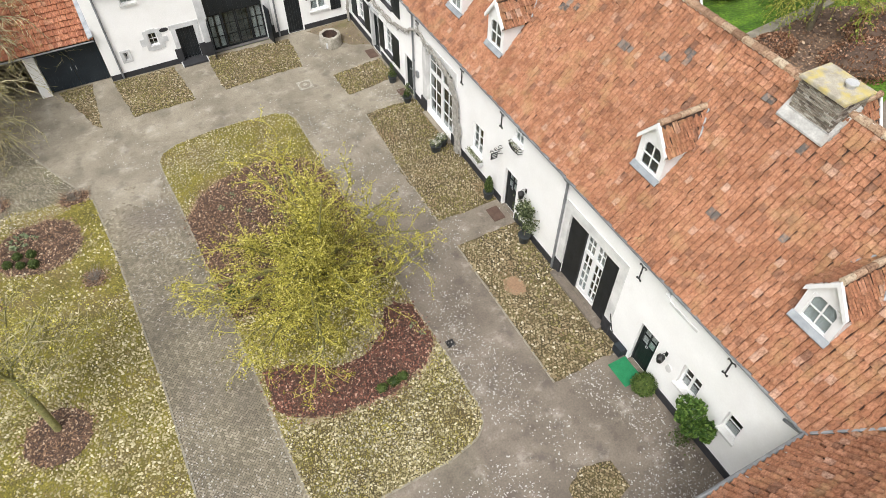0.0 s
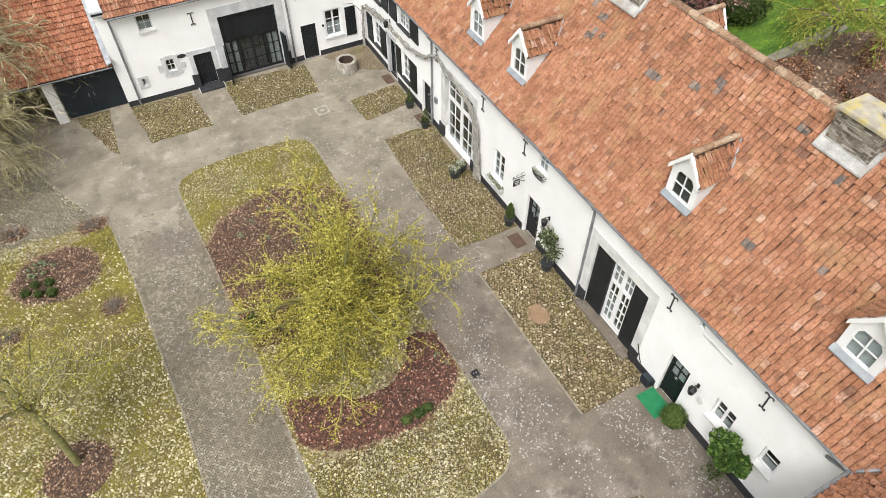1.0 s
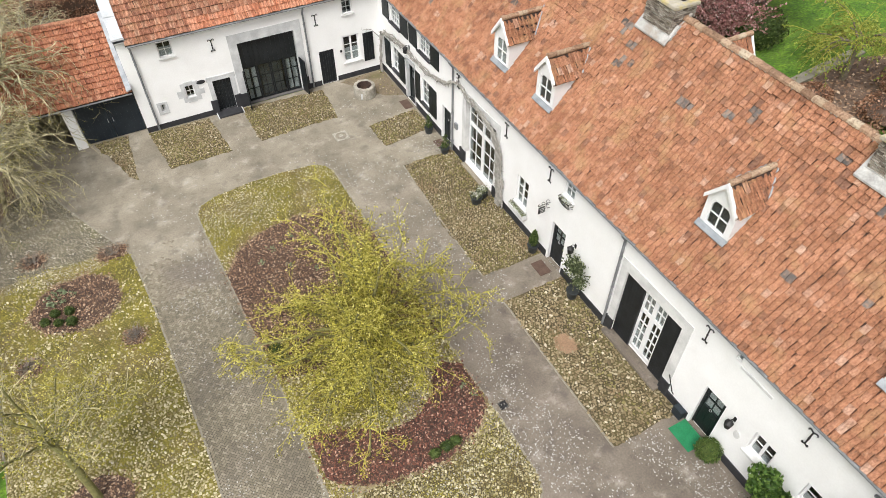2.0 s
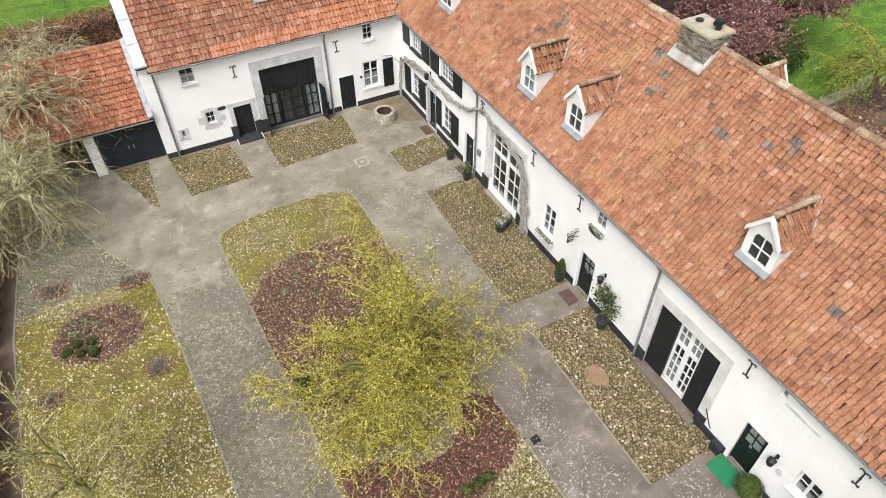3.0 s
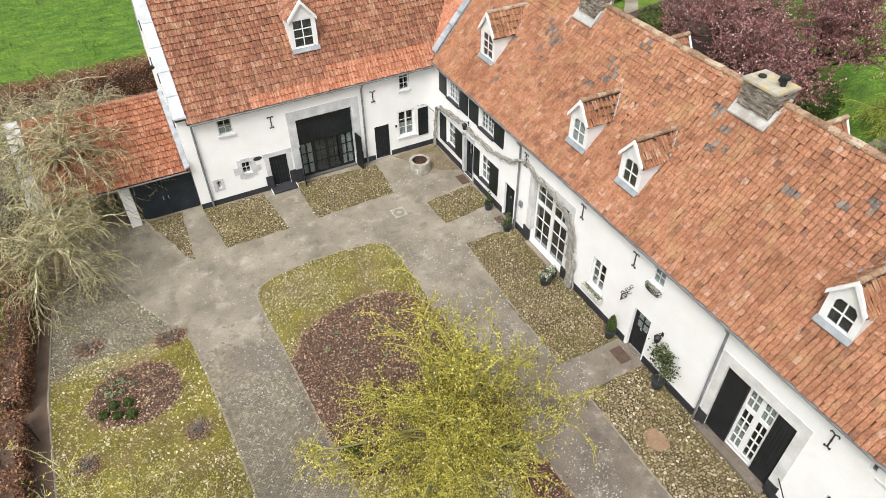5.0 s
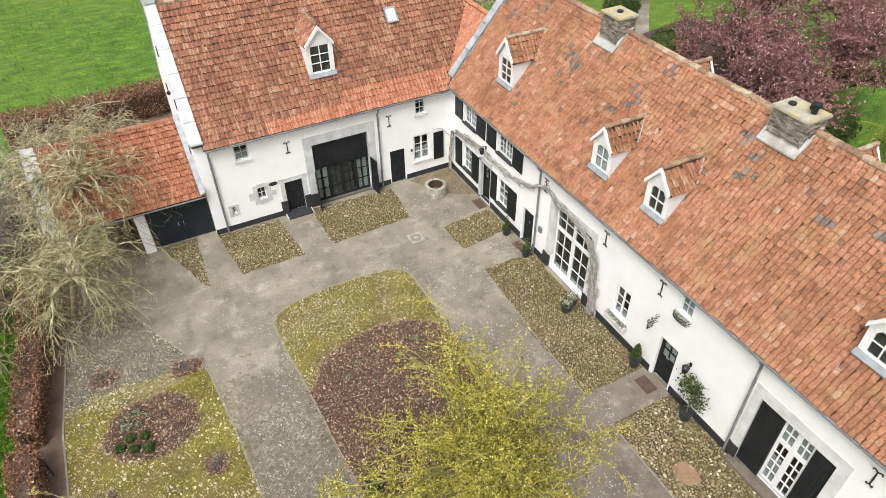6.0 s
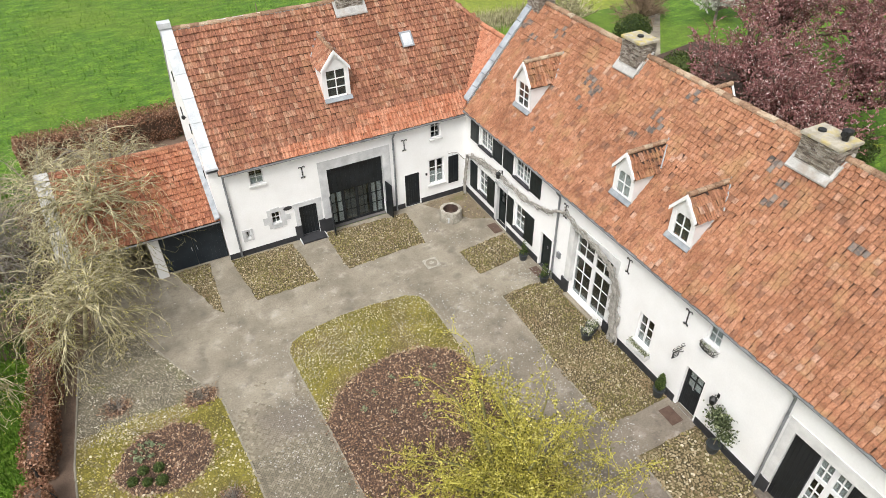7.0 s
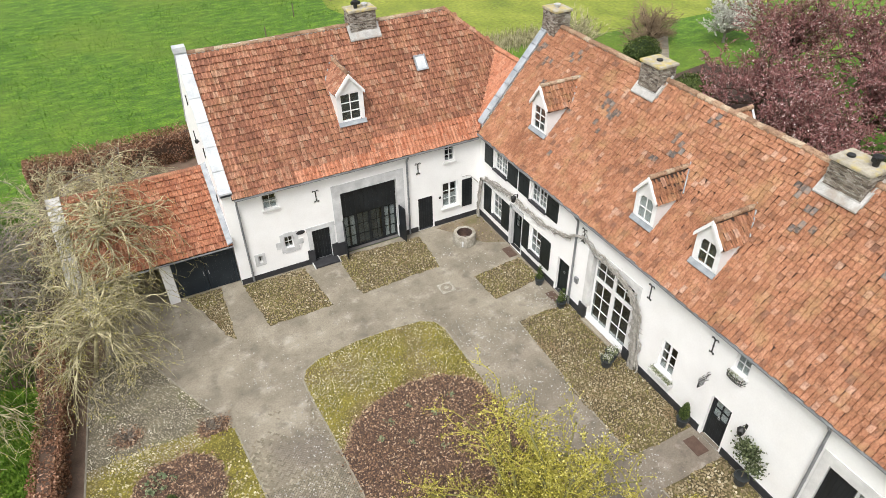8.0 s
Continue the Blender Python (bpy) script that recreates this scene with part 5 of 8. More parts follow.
head = part("gate_head", FN.box(bmesh.new(), 4.05, 7.05, 0.22, 0.26, 2.16, 3.66), M["black"], barn, "black boarded upper half of the gate")
for i in range(12):
    part("board", FN.box(bmesh.new(), 4.05 + i * 0.25 + 0.003, 4.05 + (i + 1) * 0.25 - 0.003, 0.18, 0.22, 2.16, 3.66), M["black"], head)
for i in range(4):
    a = 4.06 + i * 0.752
    window(barn, FN, a, a + 0.745, 0.06, 2.14, 2, 3, rec=0.24, material=M["black"], edge=0.075, bar=0.03, sill=False, name="glazed_door")
for i in range(4):
    a = (4.14, 4.50, 6.40, 6.74)[i]
    part("gate_backing", FN.box(bmesh.new(), a, a + 0.24, 0.36, 0.38 + 0.02 * (i % 2), 0.12, 1.95), M["curtain"], barn, "pale curtain behind the gate glazing")
# added sheet: reflections in the middle panes, put in as grey-brown colour
part("gate_backing", FN.box(bmesh.new(), 5.0, 6.2, 0.52, 0.55, 0.12, 1.9), M["zinc"], barn, "grey-brown sheet for the reflections in the gate glazing")
for hx, s in ((4.02, -1), (7.08, 1)):
    bm = bmesh.new()
    prism(bm, [(hx, NY - 0.08, 0.05), (hx + s * 0.10, NY - 0.66, 0.05), (hx + s * 0.10, NY - 0.66, 2.12), (hx, NY - 0.08, 2.12)], (s * 0.05, 0.02, 0))
    part("gate_leaf", bm, M["black"], barn, "open black boarded gate leaf")
for a, b, z in ((2.33, 3.27, 0.10), (8.27, 9.12, 0.06)):
    part("door_sill", FN.box(bmesh.new(), a + 0.004, b - 0.004, -0.02, 0.14, z - 0.02, z + 0.006), M["plinth"], barn)
door(barn, FN, 2.33, 3.27, 0.10, 1.97, M["black"])
door(barn, FN, 8.27, 9.12, 0.06, 2.04, M["black"], rec=0.05)
window(barn, FN, 9.70, 10.68, 1.0, 2.6, 2, 3, rec=0.07, edge=0.09, mull=True, curtain=0.5)
shutter(barn, FN, 10.90, 11.52, 0.80, 2.52, M["black"])
window(barn, FN, 9.87, 10.47, 3.86, 4.92, 2, 3, rec=0.07, edge=0.06)
window(barn, FN, 0.26, 0.95, 3.88, 4.68, 2, 2, rec=0.07, edge=0.05, material=M["palestone"], curtain=0.6)
window(barn, FN, 0.90, 1.38, 1.36, 2.08, 2, 2, rec=0.10, edge=0.06, sill=False)
bm = bmesh.new()
FN.box(bm, -0.50, -0.28, 0.2, 0.25, 0.95, 1.40)
part("hatch", bm, M["palestone"], barn)
bm = bmesh.new()
rod(bm, [FN.p(-0.39, 0.12, 1.05), FN.p(-0.39, 0.12, 1.3)], 0.025)
part("hatch_bar", bm, M["iron"], barn)
bm = bmesh.new()
FN.box(bm, 2.15, 3.45, -0.55, -0.0, 0.0, 0.10)
part("doorstep", bm, M["plinth"], barn)
for x in (2.12, 3.48):
    bm = bmesh.new()
    FN.box(bm, x - 0.02, x + 0.02, -0.58, 0.0, 0.0, 0.09)
    part("step_edge", bm, M["stone"], barn)
bm = bmesh.new()
lathe(bm, [(0.20, 0), (0.20, 0.03), (0.16, 0.04)], 20)
bmesh.ops.transform(bm, matrix=Matrix.Translation((1.78, NY - 0.002, 2.10)) @ Matrix.Rotation(math.pi / 2, 4, "X") @ Matrix.Diagonal((1.15, 0.55, 1, 1)), verts=bm.verts[:])
part("plaque", bm, M["plinth"], barn, "dark oval plaque")
for x in (2.82, 8.32):
    anchor(barn, FN, x, 3.58, 4.26)
for x in (-0.93, 7.68):
    downpipe(barn, FN, x, N_Z - 0.08)
bm = bmesh.new()
box(bm, (9.5, NY - 0.05, 1.72), (9.6, NY, 1.84))
part("bell_plate", bm, M["iron"], barn)

# ---- the garage with its lean roof ----
garage = thing("garage", (-4.5, 34.0, 0), "low carport garage with dark double doors and clay tile roof", "garage")
G_RY, G_RZ = 36.9, 5.05
G_SL = (G_RZ - 2.62) / (G_RY - 33.3)
bm = bmesh.new()
box(bm, (-4.95, 33.62, 0.0), (-4.47, 34.1, 2.5))
part("pillar", bm, M["plaster"], garage, "whitewashed pillar")
bm = bmesh.new()
prism(bm, [(-8.55, 33.55, 0), (-8.55, 40.4, 0), (-8.55, 40.4, 2.7), (-8.55, G_RY, G_RZ + 0.16), (-8.55, 33.25, 2.78)], (0.45, 0, 0))
part("gable", bm, M["plaster"], garage)
for k in range(5):
    a = Vector((-8.62, 33.15, 2.72)).lerp(Vector((-8.62, G_RY, G_RZ + 0.17)), k / 5)
    b = Vector((-8.62, 33.15, 2.72)).lerp(Vector((-8.62, G_RY, G_RZ + 0.17)), (k + 1) / 5 - 0.01)
    bm = bmesh.new()
    prism(bm, [a, b, b + Vector((0, 0, 0.09)), a + Vector((0, 0, 0.09))], (0.6, 0, 0))
    part("coping", bm, M["coping_old"], garage)
bm = bmesh.new()
box(bm, (-8.1, 40.0, 0), (-1.5, 40.4, 2.6))
part("rear_wall", bm, M["room"], garage)
for a, b in ((-4.45, -3.0), (-2.99, -1.54)):
    leaf = part("garage_door", box(bmesh.new(), (a + 0.01, 33.89, 0.05), (b - 0.01, 33.93, 2.19)), M["slateblue"], garage, "dark blue-black boarded garage door")
    for i in range(8):
        part("board", box(bmesh.new(), (a + (b - a) * i / 8 + 0.004, 33.86, 0.04), (a + (b - a) * (i + 1) / 8 - 0.004, 33.89, 2.2)), M["slateblue"], leaf)
    bm = bmesh.new()
    h = b - 0.12 if a < -4 else a + 0.12
    rod(bm, [(h, 33.86, 1.0), (h, 33.80, 1.0), (h, 33.80, 1.18), (h, 33.86, 1.18)], 0.014)
    part("handle", bm, M["metalwhite"], leaf)
bm = bmesh.new()
box(bm, (-8.1, 33.66, 2.24), (-1.52, 33.9, 2.5))
part("beam", bm, M["slateblue"], garage)
bm = bmesh.new()
prism(bm, [(-8.1, 33.3, 2.62), (-8.1, G_RY, G_RZ), (-8.1, 40.5, 2.62), (-8.1, 40.5, 2.52), (-8.1, G_RY, G_RZ - 0.12), (-8.1, 33.35, 2.52)], (6.58, 0, 0))
g_roof = part("roof", bm, M["underroof"], garage, "clay tile garage roof")
LG = math.hypot(G_RY - 33.3, G_RZ - 2.62)
joined_tiles("clay_tiles", tile_poses((-8.06, 33.27, 2.64), (1, 0, 0), (0, 1, G_SL), [(0, 0), (6.5, 0), (6.5, LG), (0, LG)], rng, rough=1.0, w=NW, l=NL), M["tile_garage"], g_roof, NW, NL)
joined_tiles("rear_tiles", tile_poses((-1.55, 40.5, 2.62), (-1, 0, 0), (0, -1, G_SL), [(0, 0), (6.5, 0), (6.5, LG), (0, LG)], rng), M["tile_north"], g_roof)
ridge_tiles(g_roof, (-8.0, G_RY, G_RZ + 0.04), (-1.55, G_RY, G_RZ + 0.04), rng, material=M["tile_north"])
bm = bmesh.new()
rod(bm, [(-8.1, 33.24, 2.56), (-1.55, 33.24, 2.56)], 0.042, 8)
part("gutter", bm, M["zinc"], garage)
bm = bmesh.new()
prism(bm, [(-1.76, 33.2, 2.72), (-1.5, 33.2, 2.80), (-1.5, G_RY, G_RZ + 0.20), (-1.76, G_RY, G_RZ + 0.12)], (0, 0, 0.06))
part("flashing", bm, M["lead"], garage, "grey mortar fillet against the gable")


# ---- the ground and the courtyard ----
def slab(poly, z0, z1):
    bm = bmesh.new()
    prism(bm, [(x, y, z0) for x, y in poly], (0, 0, z1 - z0))
    return bm


def ring(cx, cy, rx, ry, n=28, wob=0.05, seed=0):
    r = random.Random(seed)
    return [(cx + rx * math.cos(a) * (1 + r.uniform(-wob, wob)), cy + ry * math.sin(a) * (1 + r.uniform(-wob, wob))) for a in (i * math.tau / n for i in range(n))]


bm = bmesh.new()
prism(bm, [(-2500, -2500, -0.6), (2500, -2500, -0.6), (2500, 2500, -0.6), (-2500, 2500, -0.6)], (0, 0, 0.56))
structure("ground", bm, M["meadow"], "wide green meadow grass round the farm", "grass")

YARD = [(-9.4, 1.3), (12.0, 1.3), (12.0, 33.5), (-1.5, 33.5), (-1.5, 33.9), (-8.1, 33.9), (-8.9, 31.0), (-9.4, 24.0)]
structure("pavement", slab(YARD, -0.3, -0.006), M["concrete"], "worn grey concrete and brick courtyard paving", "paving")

ISLAND = [(-0.75, 26.0), (-0.5, 26.5), (0.2, 26.85), (2.0, 27.1), (3.7, 27.1), (5.2, 26.95), (5.75, 26.6), (5.97, 26.0), (5.98, 23.7), (6.0, 19.6), (6.1, 14.5), (6.25, 10.3), (6.25, 8.2),
          (6.05, 7.6), (5.6, 7.25), (4.5, 7.0), (2.3, 6.95), (0.3, 6.95), (-0.03, 7.2), (-0.08, 8.3), (-0.17, 11.4), (-0.27, 16.5), (-0.55, 21.8), (-0.75, 25.0)]
WLAWN = [(-6.9, 31.1), (-6.5, 30.3), (-5.27, 27.6), (-4.2, 25.4), (-3.9, 24.8), (-3.6, 21.5), (-3.4, 17.6), (-3.22, 14.0), (-3.2, 9.7), (-3.2, 2.0), (-9.35, 2.0), (-9.35, 24.3), (-8.85, 29.3), (-8.2, 31.2)]
COB = {
    "a": [(-4.2, 33.75), (-2.55, 33.75), (-2.68, 29.8), (-3.0, 30.3)],
    "b": [(-1.5, 33.4), (1.6, 33.3), (1.98, 29.95), (-1.1, 29.95)],
    "c": [(3.45, 33.35), (8.0, 33.0), (7.86, 30.2), (3.5, 30.05)],
    "d": [(9.0, 28.6), (11.85, 28.9), (11.85, 27.0), (9.1, 26.6)],
    "e": [(9.2, 24.8), (11.95, 24.8), (11.95, 16.62), (9.0, 16.6), (9.0, 20.0)],
    "f": [(9.1, 15.0), (11.95, 15.05), (11.95, 7.85), (9.1, 7.8)],
    "g": [(7.3, 4.45), (8.0, 4.75), (9.1, 4.6), (9.1, 3.6), (7.4, 3.0)],
    "h": [(11.2, 33.4), (11.9, 33.4), (11.9, 30.4), (10.9, 30.9), (9.2, 33.3)],
}
MULCH_N = [(-0.42, 19.0), (-0.50, 21.7), (0.2, 22.8), (1.4, 23.45), (2.8, 23.75), (4.35, 23.6), (5.3, 23.0), (5.8, 22.3), (5.95, 21.0), (5.98, 17.5), (6.0, 14.9), (5.0, 15.0), (3.6, 15.4), (1.6, 15.3), (0.4, 15.6), (-0.2, 15.8)]
MULCH_S = [(0.0, 11.3), (0.15, 11.05), (1.1, 10.45), (2.3, 10.15), (3.9, 10.05), (5.4, 10.6), (6.1, 11.3), (6.12, 12.2), (6.05, 13.2), (5.55, 13.55), (5.05, 13.5), (4.6, 12.6), (3.7, 11.95), (2.5, 11.9), (1.3, 12.7), (0.05, 13.0)]


def ragged(poly, step=0.22, amp=0.07):
    """The outline with an uneven, overgrown edge."""
    out = []
    for (xa, ya), (xb, yb) in zip(poly, poly[1:] + poly[:1]):
        n = max(1, int(math.hypot(xb - xa, yb - ya) / step))
        for i in range(n):
            x, y = xa + (xb - xa) * i / n, ya + (yb - ya) * i / n
            out.append((x + amp * (noise.noise((x * 2.6, y * 2.6, 1.0)) + 0.5 * noise.noise((x * 7, y * 7, 2.0))), y + amp * (noise.noise((x * 2.6, y * 2.6, 9.0)) + 0.5 * noise.noise((x * 7, y * 7, 8.0)))))
    return out


COB = {k: ragged(p, 0.22, 0.10) for k, p in COB.items()}
EDGE_N, EDGE_S = MULCH_N[1:9], MULCH_S[1:8]
MULCH_N, MULCH_S = ragged(MULCH_N), ragged(MULCH_S)
CIRC = ragged(ring(-6.35, 23.0, 1.72, 1.5, seed=3), 0.2, 0.12)
SMALL = [ring(-4.55, 20.2, 0.36, 0.36, 14, 0.12, 4), ring(-4.65, 25.3, 0.62, 0.42, 14, 0.12, 5), ring(-8.35, 20.5, 0.36, 0.36, 14, 0.12, 6), ring(-7.7, 26.3, 0.5, 0.4, 14, 0.15, 8)]
TREEBED = ring(-6.75, 13.85, 1.1, 1.05, seed=7)
BEDS = [MULCH_N, MULCH_S, CIRC, TREEBED, *SMALL]
PATCHES = [ISLAND, WLAWN, *COB.values()]

CUT = [(-0.14, 10.3), (6.25, 10.3)]
structure("lawn_1", slab([p for p in ISLAND[:11]] + [CUT[0]] + [p for p in ISLAND if p[1] > 10.3 and p[0] < 0 and p not in ISLAND[:2]], -0.2, 0.018), M["moss"], "mossy cobbled island round the tree", "lawn")
structure("lawn_4", slab([CUT[0], (6.25, 10.3)] + ISLAND[12:20], -0.2, 0.018), M["moss_dark"], "dark mossy grit between cobbles at the island's end", "lawn")
structure("lawn_2", slab([p for p in WLAWN if p[1] < 25.3] [:-1] + [(-9.35, 24.3), (-9.25, 25.4), (-4.2, 25.4)], -0.2, 0.016), M["moss"], "mossy cobbled lawn beside the hedge", "lawn")
structure("lawn_3", slab([(-6.9, 31.1), (-6.5, 30.3), (-5.27, 27.6), (-4.2, 25.4), (-9.25, 25.4), (-8.85, 29.3), (-8.2, 31.2)], -0.2, 0.016), M["grit"], "grey-brown cobbled ground beneath the willow", "lawn")
for k, poly in COB.items():
    structure("cobble_bed", slab(poly, -0.2, 0.004), M["moss_dark"] if k != "h" else M["trodden"], "bed of tan river cobbles set in mossy grit" if k != "h" else "trodden brown soil with a few cobbles", "cobbles")
for i, poly in enumerate(BEDS):
    structure("planting_bed", slab(poly, -0.1, 0.045), M["mulch"], "planting bed covered with brown leaf mulch", "flower bed")
structure("bare_patch", slab(ragged(ring(10.1, 12.13, 0.42, 0.5, 20, 0.1, 9), 0.15, 0.06), -0.05, 0.016), M["clay"], "bare reddish clay patch among the cobbles", "soil")
structure("soil_strip", slab([(-10.3, 17.0), (-9.42, 17.0), (-9.42, 24.0), (-8.95, 29.4), (-8.25, 31.15), (-8.1, 31.3), (-8.1, 33.9), (-10.3, 33.9)], -0.2, 0.012), M["soil"], "strip of bare soil along the hedge", "soil")


def bounds(poly):
    return min(p[0] for p in poly), max(p[0] for p in poly), min(p[1] for p in poly), max(p[1] for p in poly)


def scatter(poly, step, rng, keep=1.0, holes=()):
    x0, x1, y0, y1 = bounds(poly)
    out = []
    for j in range(int((y1 - y0) / (step * 0.866)) + 1):
        for i in range(int((x1 - x0) / step) + 1):
            x = x0 + (i + 0.5 * (j % 2)) * step + rng.uniform(-0.28, 0.28) * step
            y = y0 + j * step * 0.866 + rng.uniform(-0.28, 0.28) * step
            if keep < 1 and rng.random() > keep + 0.75 * noise.noise((x * 0.4, y * 0.4, 3.3)) + 0.3 * noise.noise((x * 1.7, y * 1.7, 5.1)):
                continue
            if inside(poly, x, y) and not any(inside(h, x, y) for h in holes):
                out.append((x, y))
    return out


def stone_shape(seed):
    """A small angular river stone: five uneven sides and a tilted top."""
    r = random.Random(seed)
    ang = [(i + r.uniform(-0.3, 0.3)) * math.tau / 5 for i in range(5)]
    rad = [r.uniform(0.75, 1.15) for _ in range(5)]
    low = [(q * math.cos(a), q * math.sin(a), 0.0) for a, q in zip(ang, rad)]
    top = [(0.68 * q * math.cos(a + 0.12), 0.68 * q * math.sin(a + 0.12), r.uniform(0.75, 1.0)) for a, q in zip(ang, rad)]
    return np.array(low + top)


STONES = [stone_shape(k) for k in range(6)]
STONE_V = STONES[0]
STONE_F = [(i, (i + 1) % 5, 5 + (i + 1) % 5, 5 + i) for i in range(5)] + [(5, 6, 7), (5, 7, 8), (5, 8, 9)]


def stone_pose(x, y, z, r, h, rng):
    a = rng.uniform(0, math.tau)
    sx, sy = r * rng.uniform(0.85, 1.3), r * rng.uniform(0.55, 0.9)
    return Matrix.Translation((x, y, z)) @ Euler((rng.uniform(-0.15, 0.15), rng.uniform(-0.15, 0.15), a)).to_matrix().to_4x4() @ Matrix.Diagonal((sx, sy, h, 1))


def joined(name, shape, faces, poses, material):
    homs = [np.c_[q, np.ones(len(q))] for q in (shape if isinstance(shape, list) else [shape])]
    verts = np.concatenate([(homs[i % len(homs)] @ np.array(m).T)[:, :3] for i, m in enumerate(poses)])
    k = len(homs[0])
    return raw_mesh(name, verts, [tuple(i + q * k for i in f) for q in range(len(poses)) for f in faces], material)


def stuff(name, me, label, category):
    return tagged(new(name, me), label, category, kind="stuff")


rng = random.Random(5)
single_cobbles = []
for k, poly in COB.items():
    pts = [q for q in scatter(poly, 0.116 if k == "f" else 0.26 if k == "h" else 0.096, rng) if k != "f" or math.hypot(q[0] - 10.1, (q[1] - 12.13) * 0.8) > 0.3 + 0.15 * noise.noise((q[0] * 3, q[1] * 3, 0))]
    ps = [stone_pose(x, y, -0.012, rng.uniform(0.046, 0.092) if k == "f" else rng.uniform(0.036, 0.072), rng.uniform(0.035, 0.068), rng) for x, y in pts]
    if k == "f":
        single_cobbles = [(x, y, m) for (x, y), m in zip(pts, ps) if x < 10.3 and y < 10.9][:300]
        ids = {id(m) for _, _, m in single_cobbles}
        ps = [m for m in ps if id(m) not in ids]
    share = 0.05 if k in "fg" else 0.12 if k == "e" else 0.3
    grown = [m for m in ps if rng.random() < share + (0.3 if k == "e" and m.translation.y > 20.5 else 0.0) + 0.6 * noise.noise((m.translation.x * 0.6, m.translation.y * 0.6, 4.4))]
    gid = {id(m) for m in grown}
    ps = [m for m in ps if id(m) not in gid]
    if grown:
        stuff("mossy_cobbles", joined("mossy_cobbles", STONES, STONE_F, grown, M["moss_cobble"]), "cobbles overgrown with yellow-green moss", "cobbles")
    stuff("cobbles", joined("cobbles", STONES, STONE_F, ps, M["cobble"]), "tan and grey river cobbles laid in moss", "cobbles")


def lawn_stones(name, poly, step, pale, label, upto=99.0, size=1.0):
    """Stones set close together: pale clean ones in drifts, the rest overgrown with moss."""
    clean, mossy = [], []
    for x, y in scatter(poly, step, rng, 1.0, BEDS):
        if y > upto + noise.noise((x, y, 0)):
            continue
        drift = pale(x, y) + 0.55 * noise.noise((x * 0.4, y * 0.4, 3.3)) + 0.35 * noise.noise((x * 1.6, y * 1.6, 5.1))
        is_clean = rng.random() < drift
        small = size * (0.78 if y > 16 and x > -1 else 1.0)
        m = stone_pose(x, y, -0.002, small * rng.uniform(0.040, 0.074) if is_clean else small * rng.uniform(0.030, 0.056), rng.uniform(0.04, 0.075) if is_clean else rng.uniform(0.024, 0.055), rng)
        (clean if is_clean else mossy).append(m)
    stuff(name, joined(name, STONES, STONE_F, clean, M["cobble_moss"]), "pale cobbles " + label, "cobbles")
    stuff("mossy_" + name, joined(name, STONES, STONE_F, mossy, M["moss_lump"]), "moss-grown cobbles " + label, "cobbles")


lawn_stones("lawn_cobbles", ISLAND, 0.074, lambda x, y: 0.66 if y < 10.5 else 0.5 if y < 16 else 0.2, "sunk in yellow-green moss on the island", size=0.9)
lawn_stones("lawn_cobbles", WLAWN, 0.108, lambda x, y: 0.26 if y > 17 else 0.66, "sunk in yellow-green moss beside the hedge", 25.2, 1.1)
ps = [stone_pose(x, y, 0.004, rng.uniform(0.03, 0.055), rng.uniform(0.024, 0.042), rng) for x, y in scatter(WLAWN, 0.095, rng, 1.0, BEDS) if y >= 24.8 + noise.noise((x, y, 0))]
stuff("grey_cobbles", joined("grey_cobbles", STONES, STONE_F, ps, M["cobble_grey"]), "greyish cobbles beneath the willow", "cobbles")

# brick pavers in herringbone on the two lanes and the south yard
pv_v = np.array([(-1, -1, -1), (1, -1, -1), (1, 1, -1), (-1, 1, -1), (-0.97, -0.94, 1), (0.97, -0.94, 1), (0.97, 0.94, 1), (-0.97, 0.94, 1)], float) * 0.5
pv_f = [(4, 5, 6, 7), (0, 1, 5, 4), (1, 2, 6, 5), (2, 3, 7, 6), (3, 0, 4, 7)]
LANES = [[(-4.2, 1.6), (-0.0, 1.6), (-0.6, 24.9), (-3.9, 24.9)]]
for k, lane in enumerate(LANES):
    lane = [(x, min(y, 21.4)) for x, y in lane]
    structure("paving_joint", slab(lane, -0.1, -0.004 + 0.0012 * k), M["joint"], "dark gritty joints between the brick pavers", "paving")
W = 0.086
rot45 = Matrix.Rotation(radians(45), 4, "Z")
ps = []
for i in range(-210, 235):
    for j in range(-75, 410):
        c = (i - j) % 4
        if c not in (0, 3):
            continue
        bx, by = ((i + 1) * W, (j + 0.5) * W) if c == 0 else ((i + 0.5) * W, (j + 1) * W)
        x, y = 0.7071 * (bx - by) + 1.0, 0.7071 * (bx + by) + 1.0
        if not -4.3 < x < 0.1 or not any(inside(l, x, y) for l in LANES) or any(inside(p, x, y) for p in PATCHES):
            continue
        if (y - 23.0) / 2.6 + 0.9 * noise.noise((x * 0.9, y * 0.9, 6.0)) + rng.uniform(-0.12, 0.12) > 0.45:
            continue
        m = Matrix.Translation((x, y, -0.012 + rng.uniform(-0.003, 0.005))) @ rot45
        if c == 3:
            m = m @ Matrix.Rotation(math.pi / 2, 4, "Z")
        ps.append(m @ Euler((rng.uniform(-0.03, 0.03), rng.uniform(-0.02, 0.02), rng.uniform(-0.03, 0.03))).to_matrix().to_4x4() @ Matrix.Diagonal((2 * W - rng.uniform(0.010, 0.018), W - rng.uniform(0.010, 0.016), 0.036, 1)))
stuff("brick_pavers", joined("brick_pavers", pv_v, pv_f, ps, M["paver"]), "grey brick pavers laid in herringbone", "paving")



